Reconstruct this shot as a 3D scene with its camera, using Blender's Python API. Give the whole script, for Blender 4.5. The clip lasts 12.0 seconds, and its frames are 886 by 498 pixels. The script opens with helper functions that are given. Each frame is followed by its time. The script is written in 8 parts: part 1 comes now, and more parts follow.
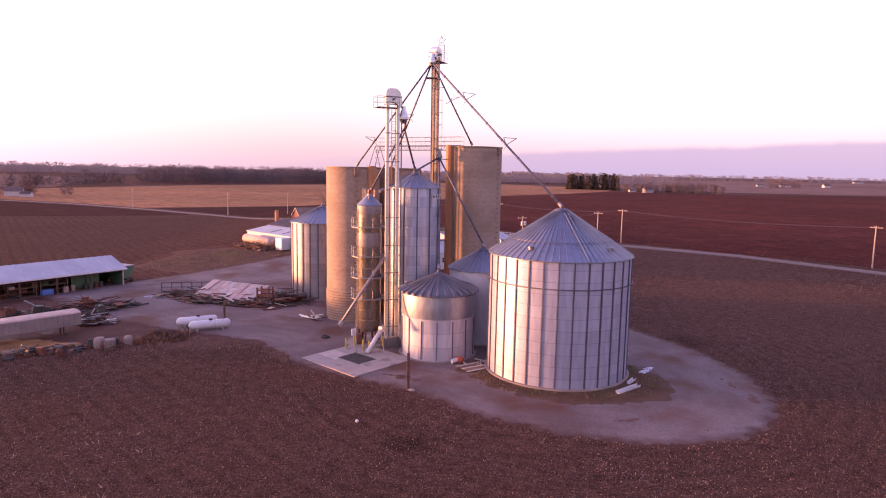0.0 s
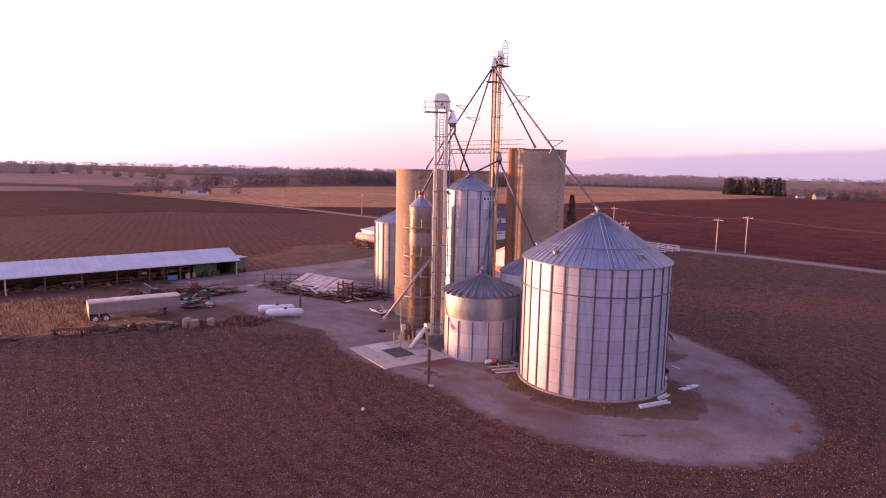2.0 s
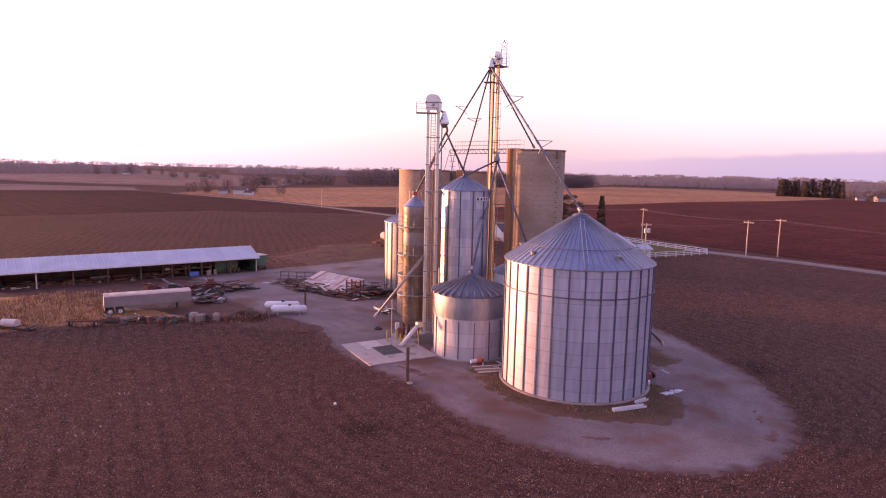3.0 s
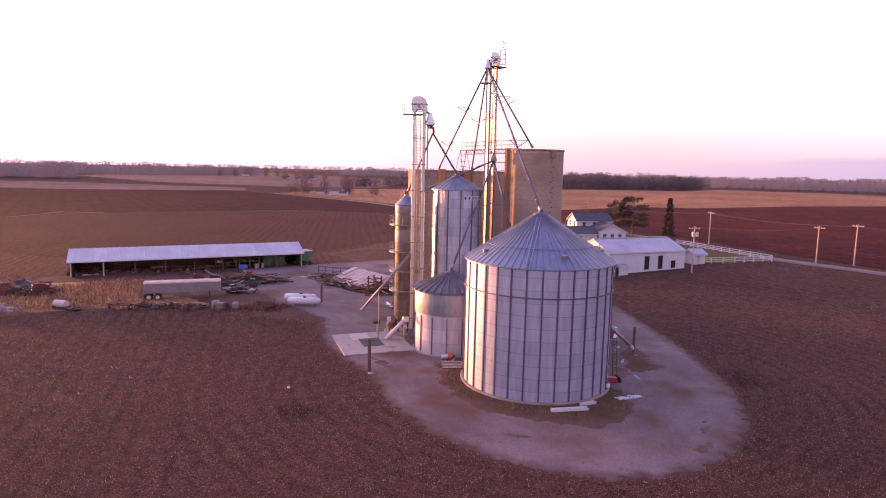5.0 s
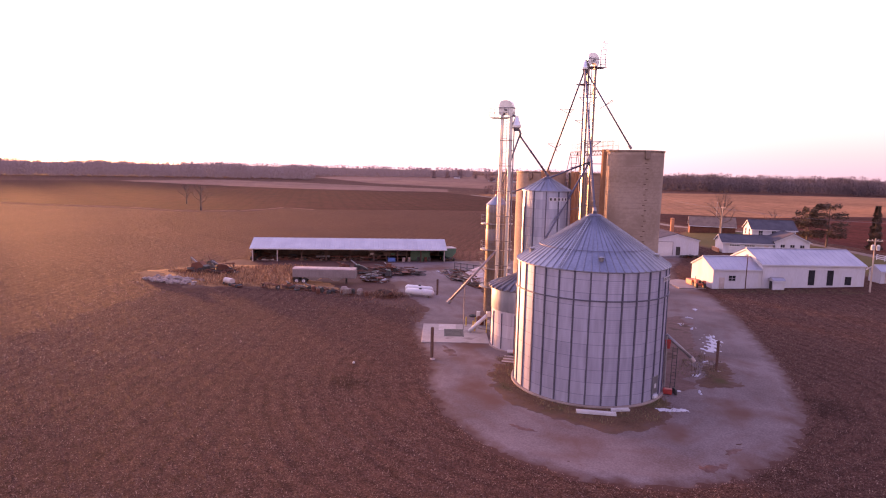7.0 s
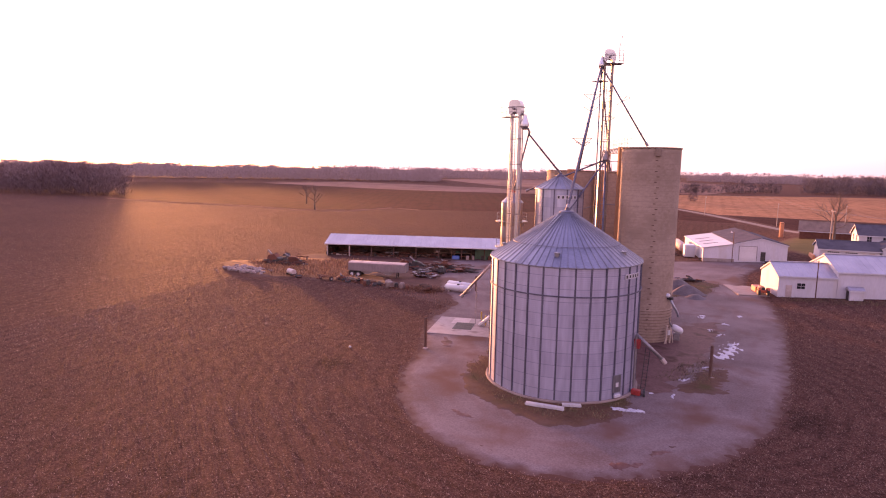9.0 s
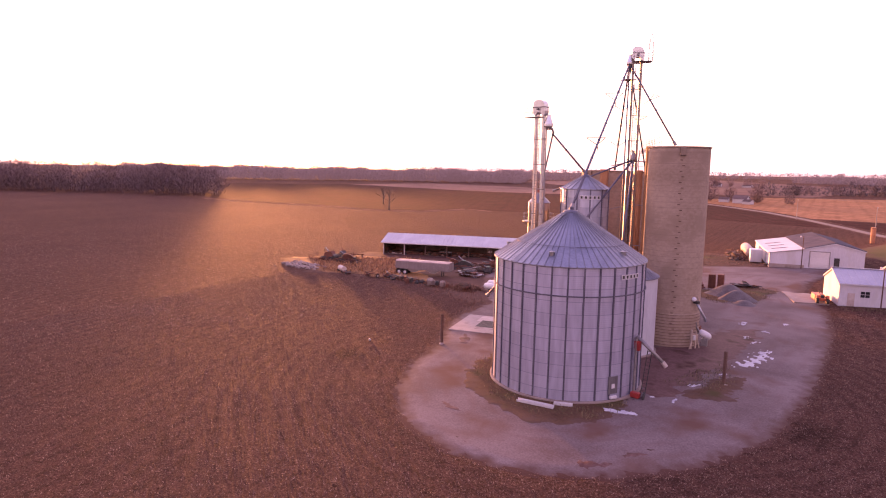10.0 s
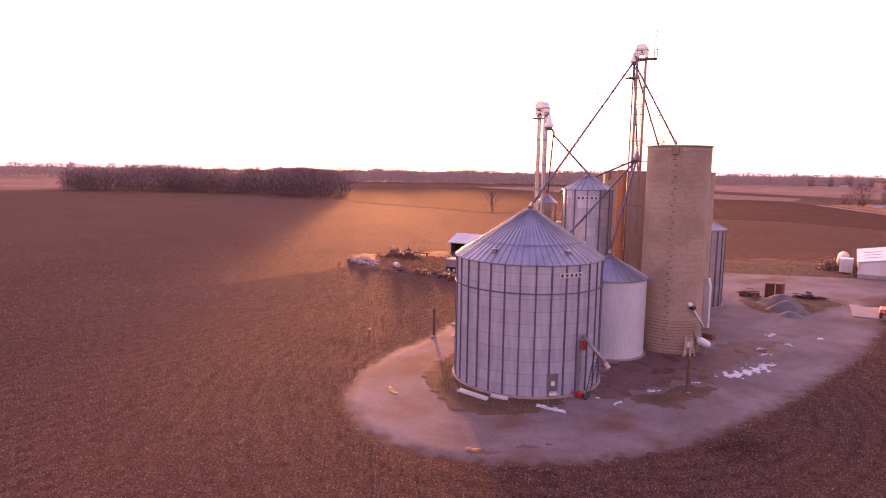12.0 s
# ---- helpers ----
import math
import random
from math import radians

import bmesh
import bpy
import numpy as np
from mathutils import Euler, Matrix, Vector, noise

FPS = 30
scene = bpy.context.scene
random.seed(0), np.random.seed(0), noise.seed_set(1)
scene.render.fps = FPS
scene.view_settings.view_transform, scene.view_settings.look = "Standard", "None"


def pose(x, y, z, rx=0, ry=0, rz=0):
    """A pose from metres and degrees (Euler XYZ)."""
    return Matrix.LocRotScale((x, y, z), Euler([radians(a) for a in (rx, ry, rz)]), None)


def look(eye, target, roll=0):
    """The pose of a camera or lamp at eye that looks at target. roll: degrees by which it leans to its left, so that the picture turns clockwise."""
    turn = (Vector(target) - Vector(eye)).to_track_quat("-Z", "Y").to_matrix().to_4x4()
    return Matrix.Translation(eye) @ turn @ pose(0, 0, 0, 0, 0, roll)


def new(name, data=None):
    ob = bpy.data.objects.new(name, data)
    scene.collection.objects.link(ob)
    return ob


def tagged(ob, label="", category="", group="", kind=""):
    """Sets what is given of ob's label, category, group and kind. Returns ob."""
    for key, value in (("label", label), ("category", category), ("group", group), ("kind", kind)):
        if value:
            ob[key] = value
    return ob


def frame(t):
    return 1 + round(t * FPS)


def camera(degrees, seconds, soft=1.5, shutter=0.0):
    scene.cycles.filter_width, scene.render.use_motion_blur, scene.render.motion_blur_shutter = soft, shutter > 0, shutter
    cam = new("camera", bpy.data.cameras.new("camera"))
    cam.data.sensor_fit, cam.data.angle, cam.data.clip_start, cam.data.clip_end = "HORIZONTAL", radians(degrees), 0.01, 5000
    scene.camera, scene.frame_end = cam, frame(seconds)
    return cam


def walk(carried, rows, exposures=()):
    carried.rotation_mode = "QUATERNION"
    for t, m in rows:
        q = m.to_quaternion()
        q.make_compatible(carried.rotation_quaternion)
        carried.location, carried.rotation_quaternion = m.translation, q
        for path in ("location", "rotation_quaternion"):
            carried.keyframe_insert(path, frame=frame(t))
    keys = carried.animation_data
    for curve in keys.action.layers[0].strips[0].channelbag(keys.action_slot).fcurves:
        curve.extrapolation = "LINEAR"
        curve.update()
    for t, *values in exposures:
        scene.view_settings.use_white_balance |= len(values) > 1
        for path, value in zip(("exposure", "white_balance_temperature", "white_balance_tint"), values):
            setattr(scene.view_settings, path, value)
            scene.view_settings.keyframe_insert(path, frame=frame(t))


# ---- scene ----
cam = camera(71.1, 12.0, soft=1.1)
METRES, EYE = 88.75, 19.9
ROWS = [
    (0.0, 0.0, 0.0, 0.0, 0.14, -7.22, -1.07),
    (0.5, 0.0304, -0.0018, 0.0002, 4.73, -7.2, -1.13),
    (1.0, 0.0634, -0.0018, 0.0007, 6.98, -7.19, -1.14),
    (1.5, 0.0969, -0.0015, 0.0013, 11.12, -7.19, -1.22),
    (2.0, 0.1318, 0.0015, 0.0021, 14.14, -7.23, -1.24),
    (2.5, 0.1674, 0.0072, 0.0028, 16.58, -7.25, -1.3),
    (3.0, 0.2041, 0.0157, 0.0033, 18.68, -7.27, -1.28),
    (5.0, 0.3572, 0.0607, 0.0037, 28.61, -7.3, -1.28),
    (5.5, 0.3982, 0.0752, 0.0047, 32.97, -7.36, -1.29),
    (6.0, 0.4383, 0.0918, 0.0049, 38.17, -7.37, -1.32),
    (6.5, 0.4772, 0.1124, 0.0049, 43.67, -7.41, -1.33),
    (7.0, 0.5137, 0.1344, 0.0049, 48.1, -7.45, -1.35),
    (7.5, 0.5486, 0.161, 0.0044, 52.31, -7.48, -1.36),
    (9.5, 0.6692, 0.2886, 0.0022, 64.17, -7.44, -1.06),
    (10.0, 0.6969, 0.327, 0.002, 68.71, -7.44, -1.02),
    (10.5, 0.722, 0.3679, 0.0016, 71.37, -7.43, -0.92),
    (11.0, 0.7449, 0.4109, 0.0018, 74.9, -7.4, -0.83),
    (11.5, 0.7648, 0.4556, 0.0018, 78.39, -7.37, -0.83),
    (12.0, 0.7816, 0.5011, 0.0015, 81.47, -7.33, -0.82),
]
EXPOSURES = [(0.0, 0.32, 6650, 51), (3.0, 0.29, 6650, 51), (5.5, 0.46, 6700, 50), (7.5, 0.54, 7150, 57), (9.5, 0.66, 7750, 64), (12.0, 0.72, 8150, 70)]
walk(cam, [(t, pose(METRES * x, METRES * y, EYE + METRES * z, 90 + pitch, roll, yaw)) for t, x, y, z, yaw, pitch, roll in ROWS], EXPOSURES)

# ---------------------------------------------------------------- light
SUN_ELEVATION, SUN_WAY = 2.1, Vector((-0.998, 0.06, 0.0))
world = bpy.data.worlds.new("evening_sky")
scene.world = world
world.use_nodes = True
wn, wl = world.node_tree.nodes, world.node_tree.links
sky = wn.new("ShaderNodeTexSky")
sky.sky_type, sky.sun_disc = "NISHITA", False
sky.sun_elevation = radians(SUN_ELEVATION)
sky.sun_rotation = math.atan2(SUN_WAY.x, SUN_WAY.y)
sky.air_density, sky.dust_density, sky.ozone_density = 1.0, 2.0, 1.0
# thin bright haze over the clear sky: rosy at the horizon, pale lavender above, brighter round the sun
tc = wn.new("ShaderNodeTexCoord")
sep = wn.new("ShaderNodeSeparateXYZ")
wl.new(tc.outputs["Generated"], sep.inputs[0])
HAZE = [(0.0, (0.64, 0.55, 0.60)), (0.03, (0.74, 0.65, 0.64)), (0.06, (0.86, 0.81, 0.76)), (0.10, (0.98, 0.95, 0.92)), (0.28, (1.12, 1.06, 1.16)), (0.42, (0.98, 1.0, 1.14)), (0.75, (0.36, 0.48, 0.98)), (1.0, (0.28, 0.41, 0.92))]
GLOW = [(0.0, (0.62, 0.48, 0.47)), (0.03, (0.67, 0.56, 0.48)), (0.075, (0.74, 0.67, 0.51)), (0.16, (0.90, 0.85, 0.74)), (0.4, (1.1, 1.06, 1.08)), (1.0, (0.32, 0.43, 0.84))]


def sky_ramp(stops):
    r = wn.new("ShaderNodeValToRGB")
    while len(r.color_ramp.elements) < len(stops):
        r.color_ramp.elements.new(0.5)
    for k, (at, col) in enumerate(stops):
        r.color_ramp.elements[k].position, r.color_ramp.elements[k].color = at, (*col, 1)
    wl.new(sep.outputs["Z"], r.inputs[0])
    return r.outputs["Color"]


dot = wn.new("ShaderNodeVectorMath")
dot.operation = "DOT_PRODUCT"
dot.inputs[1].default_value = SUN_WAY
wl.new(tc.outputs["Generated"], dot.inputs[0])


def towards_sun(lo, hi, a, b):
    r = wn.new("ShaderNodeMapRange")
    r.interpolation_type = "SMOOTHSTEP"
    r.inputs["From Min"].default_value, r.inputs["From Max"].default_value = lo, hi
    r.inputs["To Min"].default_value, r.inputs["To Max"].default_value = a, b
    wl.new(dot.outputs["Value"], r.inputs["Value"])
    return r.outputs[0]


blend = wn.new("ShaderNodeMix")
blend.data_type = "RGBA"
wl.new(towards_sun(-0.25, 0.85, 0.0, 1.0), blend.inputs["Factor"])
# a low bank of mauve cloud in the east, its top rising to the southeast


def sky_math(op, x, y):
    k = wn.new("ShaderNodeMath")
    k.operation = op
    for sock, v in zip(k.inputs, (x, y)):
        if isinstance(v, bpy.types.NodeSocket):
            wl.new(v, sock)
        else:
            sock.default_value = v
    return k.outputs[0]


puff = wn.new("ShaderNodeTexNoise")
puff.inputs["Scale"].default_value, puff.inputs["Detail"].default_value = 14.0, 5.0
wl.new(tc.outputs["Generated"], puff.inputs["Vector"])
top = sky_math("ADD", sky_math("MULTIPLY", sep.outputs["X"], 0.042), sky_math("MULTIPLY", puff.outputs["Fac"], 0.014))
depth_in = sky_math("SUBTRACT", sky_math("ADD", top, 0.019), sep.outputs["Z"])
bank = wn.new("ShaderNodeMapRange")
bank.interpolation_type = "SMOOTHSTEP"
bank.inputs["From Min"].default_value, bank.inputs["From Max"].default_value, bank.inputs["To Max"].default_value = -0.003, 0.007, 0.85
wl.new(depth_in, bank.inputs["Value"])
east = wn.new("ShaderNodeMapRange")
east.interpolation_type = "SMOOTHSTEP"
east.inputs["From Min"].default_value, east.inputs["From Max"].default_value = -0.25, 0.15
wl.new(sep.outputs["X"], east.inputs["Value"])
cloud = wn.new("ShaderNodeMix")
cloud.data_type = "RGBA"
wl.new(sky_math("MULTIPLY", bank.outputs[0], east.outputs[0]), cloud.inputs["Factor"])
wl.new(sky_ramp(HAZE), cloud.inputs["A"])
cloud.inputs["B"].default_value = (0.47, 0.455, 0.58, 1)
wl.new(cloud.outputs["Result"], blend.inputs["A"])
wl.new(sky_ramp(GLOW), blend.inputs["B"])
power = wn.new("ShaderNodeMath")
wl.new(towards_sun(0.2, 1.0, 0.95, 1.9), power.inputs[0])
power.inputs[1].default_value = 0.0
lit = wn.new("ShaderNodeVectorMath")
lit.operation = "SCALE"
wl.new(blend.outputs["Result"], lit.inputs[0])
wl.new(power.outputs[0], lit.inputs["Scale"])
thin = wn.new("ShaderNodeVectorMath")
thin.operation = "SCALE"
thin.inputs["Scale"].default_value = 0.06
wl.new(sky.outputs[0], thin.inputs[0])
halo = wn.new("ShaderNodeVectorMath")
halo.operation = "SCALE"
halo.inputs[0].default_value = (1.0, 0.50, 0.20)
wl.new(towards_sun(0.95, 1.0, 0.0, 9.0), halo.inputs["Scale"])
glare = wn.new("ShaderNodeVectorMath")
wl.new(lit.outputs[0], glare.inputs[0])
wl.new(halo.outputs[0], glare.inputs[1])
both = wn.new("ShaderNodeVectorMath")
wl.new(glare.outputs[0], both.inputs[0])
wl.new(thin.outputs[0], both.inputs[1])
wl.new(both.outputs[0], wn["Background"].inputs[0])
wn["Background"].inputs[1].default_value = 1.0
sun = new("sun", bpy.data.lights.new("sun", "SUN"))
sun.data.energy, sun.data.angle, sun.data.color = 10.0, radians(2.5), (1.0, 0.50, 0.17)
sun.matrix_world = look((0, 0, 50), Vector((0, 0, 50)) - SUN_WAY - Vector((0, 0, math.tan(radians(SUN_ELEVATION)))))

# ---------------------------------------------------------------- materials


def mat(name, a, b, rough=0.75, metal=0.0, scale=1.0, fine=14.0, bump=0.15, depth=0.01, spread=0.0, stretch=(1, 1, 1), c=None, cscale=0.2, wave=None, gloss=0.5, rows=None, rim=None, tracks=0.0):
    """A surface of two colours mixed by broad and fine noise, an optional third in patches, random shade per object, relief and an optional corrugation."""
    m = bpy.data.materials.new(name)
    m.use_nodes = True
    n, l = m.node_tree.nodes, m.node_tree.links
    bsdf = n["Principled BSDF"]
    geo = n.new("ShaderNodeNewGeometry")
    mp = n.new("ShaderNodeMapping")
    mp.inputs["Scale"].default_value = stretch
    l.new(geo.outputs["Position"], mp.inputs["Vector"])

    def noise_at(s, detail=4.0):
        t = n.new("ShaderNodeTexNoise")
        t.inputs["Scale"].default_value, t.inputs["Detail"].default_value = s, detail
        l.new(mp.outputs[0], t.inputs["Vector"])
        return t.outputs["Fac"]

    def ramp(x, lo, hi):
        r = n.new("ShaderNodeMapRange")
        r.inputs["From Min"].default_value, r.inputs["From Max"].default_value = lo, hi
        l.new(x, r.inputs["Value"])
        return r.outputs[0]

    def mix(f, x, y, mode="MIX"):
        k = n.new("ShaderNodeMix")
        k.data_type, k.blend_type = "RGBA", mode
        for sock, v in ((k.inputs["Factor"], f), (k.inputs["A"], x), (k.inputs["B"], y)):
            if isinstance(v, bpy.types.NodeSocket):
                l.new(v, sock)
            else:
                sock.default_value = v
        return k.outputs["Result"]

    broad, grain = noise_at(scale), noise_at(fine, 6.0)
    both = n.new("ShaderNodeMath")
    both.operation = "MULTIPLY_ADD"
    l.new(grain, both.inputs[0])
    both.inputs[1].default_value = 0.9
    l.new(broad, both.inputs[2])
    col = mix(ramp(both.outputs[0], 0.68, 1.20), (*a, 1), (*b, 1))
    if c:
        col = mix(ramp(noise_at(cscale, 5.0), 0.54, 0.66), col, (*c, 1))
    if rim or tracks:
        inset = n.new("ShaderNodeAttribute")
        inset.attribute_name = "inset"
        ragged = n.new("ShaderNodeMath")
        ragged.operation = "MULTIPLY_ADD"
        l.new(noise_at(0.8, 5.0), ragged.inputs[0])
        ragged.inputs[1].default_value = 3.0 * rim[1]
        l.new(inset.outputs["Fac"], ragged.inputs[2])
    if tracks:
        away = n.new("ShaderNodeMath")
        away.operation = "MULTIPLY_ADD"
        l.new(noise_at(0.06, 3.0), away.inputs[0])
        away.inputs[1].default_value = 5.0
        l.new(inset.outputs["Fac"], away.inputs[2])
        beat = n.new("ShaderNodeMath")
        beat.operation = "PINGPONG"
        beat.inputs[1].default_value = 0.95
        l.new(away.outputs[0], beat.inputs[0])
        worn = n.new("ShaderNodeMath")
        worn.operation = "MULTIPLY"
        l.new(ramp(beat.outputs[0], 0.35, 0.85), worn.inputs[0])
        l.new(ramp(noise_at(0.18, 4.0), 0.42, 0.62), worn.inputs[1])
        faint = n.new("ShaderNodeMath")
        faint.operation = "MULTIPLY"
        l.new(worn.outputs[0], faint.inputs[0])
        faint.inputs[1].default_value = tracks
        col = mix(faint.outputs[0], col, (0.115, 0.058, 0.048, 1))
    if rim:
        col = mix(ramp(ragged.outputs[0], 1.5 * rim[1], 3.2 * rim[1]), (*rim[0], 1), col)
    furrow = None
    if rows:
        cx, cy, pitch, deep = rows
        away = n.new("ShaderNodeVectorMath")
        away.operation = "DISTANCE"
        away.inputs[1].default_value = (cx, cy, 0)
        wob = n.new("ShaderNodeMath")
        wob.operation = "MULTIPLY_ADD"
        l.new(noise_at(0.05, 2.0), wob.inputs[0])
        wob.inputs[1].default_value = 7.0
        l.new(geo.outputs["Position"], away.inputs[0])
        l.new(away.outputs["Value"], wob.inputs[2])
        band = n.new("ShaderNodeMath")
        band.operation = "MULTIPLY"
        band.inputs[1].default_value = 2 * math.pi / pitch
        l.new(wob.outputs[0], band.inputs[0])
        si = n.new("ShaderNodeMath")
        si.operation = "SINE"
        l.new(band.outputs[0], si.inputs[0])
        fade = n.new("ShaderNodeMath")
        fade.operation = "MULTIPLY"
        l.new(si.outputs[0], fade.inputs[0])
        l.new(ramp(noise_at(0.07, 3.0), 0.38, 0.62), fade.inputs[1])
        furrow = fade.outputs[0]
        k = n.new("ShaderNodeMapRange")
        k.inputs["From Min"].default_value, k.inputs["To Min"].default_value, k.inputs["To Max"].default_value = -1.0, 1 - deep, 1 + deep
        l.new(furrow, k.inputs["Value"])
        col = mix(1.0, col, k.outputs[0], "MULTIPLY")
    if spread:
        info = n.new("ShaderNodeObjectInfo")
        k = n.new("ShaderNodeMapRange")
        k.inputs["To Min"].default_value, k.inputs["To Max"].default_value = 1 - spread, 1 + spread
        l.new(info.outputs["Random"], k.inputs["Value"])
        col = mix(1.0, col, k.outputs[0], "MULTIPLY")
    l.new(col, bsdf.inputs["Base Color"])
    bsdf.inputs["Metallic"].default_value = metal
    bsdf.inputs["Specular IOR Level"].default_value = gloss
    rr = n.new("ShaderNodeMapRange")
    rr.inputs["To Min"].default_value, rr.inputs["To Max"].default_value = max(0.05, rough - 0.12), min(1.0, rough + 0.12)
    l.new(grain, rr.inputs["Value"])
    l.new(rr.outputs[0], bsdf.inputs["Roughness"])
    height = grain
    if wave:
        sep = n.new("ShaderNodeSeparateXYZ")
        l.new(geo.outputs["Position"], sep.inputs[0])
        w = n.new("ShaderNodeMath")
        w.operation = "MULTIPLY"
        w.inputs[1].default_value = 2 * math.pi / wave
        l.new(sep.outputs["Z"], w.inputs[0])
        s = n.new("ShaderNodeMath")
        s.operation = "SINE"
        l.new(w.outputs[0], s.inputs[0])
        height = s.outputs[0]
    if bump:
        bp = n.new("ShaderNodeBump")
        bp.inputs["Strength"].default_value, bp.inputs["Distance"].default_value = bump, depth
        l.new(height, bp.inputs["Height"])
        l.new(bp.outputs[0], bsdf.inputs["Normal"])
    return m


def field_mat(name, dark, mid, pale, clod=2.4, bits=6.0, share=0.6, lumps=0.5, patch=0.03, patchy=0.10, ring=None, line=None, bump=0.15, relief=0.3, damp=()):
    """Worked soil: dark clods, pale crop bits, uneven lumps, weak broad patches and rows in rings or in straight lines."""
    m = bpy.data.materials.new(name)
    m.use_nodes = True
    n, l = m.node_tree.nodes, m.node_tree.links
    bsdf = n["Principled BSDF"]
    geo = n.new("ShaderNodeNewGeometry")

    def noise_at(s, detail, rough=0.5):
        t = n.new("ShaderNodeTexNoise")
        t.inputs["Scale"].default_value, t.inputs["Detail"].default_value, t.inputs["Roughness"].default_value = s, detail, rough
        l.new(geo.outputs["Position"], t.inputs["Vector"])
        return t.outputs["Fac"]

    def ramp(x, lo, hi, a=0.0, b=1.0):
        r = n.new("ShaderNodeMapRange")
        r.inputs["From Min"].default_value, r.inputs["From Max"].default_value, r.inputs["To Min"].default_value, r.inputs["To Max"].default_value = lo, hi, a, b
        l.new(x, r.inputs["Value"])
        return r.outputs[0]

    def mix(f, x, y, mode="MIX"):
        k = n.new("ShaderNodeMix")
        k.data_type, k.blend_type = "RGBA", mode
        for sock, v in ((k.inputs["Factor"], f), (k.inputs["A"], x), (k.inputs["B"], y)):
            if isinstance(v, bpy.types.NodeSocket):
                l.new(v, sock)
            else:
                sock.default_value = v
        return k.outputs["Result"]

    def math2(op, x, y, z=None):
        k = n.new("ShaderNodeMath")
        k.operation = op
        for sock, v in zip(k.inputs, (x, y, z)):
            if v is None:
                continue
            if isinstance(v, bpy.types.NodeSocket):
                l.new(v, sock)
            else:
                sock.default_value = v
        return k.outputs[0]

    clods = noise_at(clod, 8.0, 0.72)
    col = mix(ramp(clods, 0.36, 0.64), (*dark, 1), (*mid, 1))
    straw = math2("MULTIPLY", ramp(noise_at(bits, 3.0, 0.6), 0.54, 0.66), ramp(noise_at(lumps * 1.7, 4.0, 0.6), 0.40, 0.62, 0.15 * share, share))
    col = mix(straw, col, (*pale, 1))
    col = mix(1.0, col, ramp(noise_at(lumps, 5.0, 0.65), 0.34, 0.66, 0.76, 1.22), "MULTIPLY")
    col = mix(1.0, col, ramp(noise_at(patch, 3.0), 0.35, 0.65, 1 - patchy, 1 + patchy), "MULTIPLY")
    for spec, kind in ((ring, "ring"), (line, "line")):
        if not spec:
            continue
        cx, cy, pitch, deep = spec
        v = n.new("ShaderNodeVectorMath")
        v.operation = "DISTANCE" if kind == "ring" else "DOT_PRODUCT"
        v.inputs[1].default_value = (cx, cy, 0)
        l.new(geo.outputs["Position"], v.inputs[0])
        along = math2("MULTIPLY_ADD", noise_at(0.05, 2.0), 2.6 if kind == "ring" else 0.8, v.outputs["Value"])
        mask = None
        if ring and line:
            far = n.new("ShaderNodeVectorMath")
            far.operation = "DISTANCE"
            far.inputs[1].default_value = (ring[0], ring[1], 0)
            l.new(geo.outputs["Position"], far.inputs[0])
            mask = ramp(far.outputs["Value"], 36.0, 39.0, *((1.0, 0.0) if kind == "ring" else (0.0, 1.0)))
        rows = math2("SINE", math2("MULTIPLY", along, 2 * math.pi / pitch), 0.0)
        rows = math2("MULTIPLY", ramp(rows, 0.1, 1.0), ramp(noise_at(0.11, 3.0), 0.30, 0.55))
        if mask is not None:
            rows = math2("MULTIPLY", rows, mask)
        col = mix(1.0, col, ramp(rows, 0.0, 1.0, 1 + deep * 0.25, 1 - deep), "MULTIPLY")
    for cx, cy, r in damp:
        spot = n.new("ShaderNodeVectorMath")
        spot.operation = "DISTANCE"
        spot.inputs[1].default_value = (cx, cy, 0)
        l.new(geo.outputs["Position"], spot.inputs[0])
        reach = math2("MULTIPLY_ADD", noise_at(0.4, 5.0, 0.6), 1.6 * r, spot.outputs["Value"])
        col = mix(1.0, col, ramp(reach, 0.75 * r, 2.0 * r, 0.52, 1.0), "MULTIPLY")
    l.new(col, bsdf.inputs["Base Color"])
    bsdf.inputs["Roughness"].default_value = 0.97
    bsdf.inputs["Specular IOR Level"].default_value = 0.03
    if bump:
        bp = n.new("ShaderNodeBump")
        bp.inputs["Strength"].default_value, bp.inputs["Distance"].default_value = bump, relief
        l.new(clods, bp.inputs["Height"])
        l.new(bp.outputs[0], bsdf.inputs["Normal"])
    return m


def island_mat(name, stops, rough=0.85):
    """A surface whose colour is drawn per loose piece."""
    m = bpy.data.materials.new(name)
    m.use_nodes = True
    n, l = m.node_tree.nodes, m.node_tree.links
    geo, r = n.new("ShaderNodeNewGeometry"), n.new("ShaderNodeValToRGB")
    while len(r.color_ramp.elements) < len(stops):
        r.color_ramp.elements.new(0.5)
    for k, (at, col) in enumerate(stops):
        r.color_ramp.elements[k].position, r.color_ramp.elements[k].color = at, (*col, 1)
    l.new(geo.outputs["Random Per Island"], r.inputs[0])
    l.new(r.outputs[0], n["Principled BSDF"].inputs["Base Color"])
    n["Principled BSDF"].inputs["Roughness"].default_value = rough
    return m


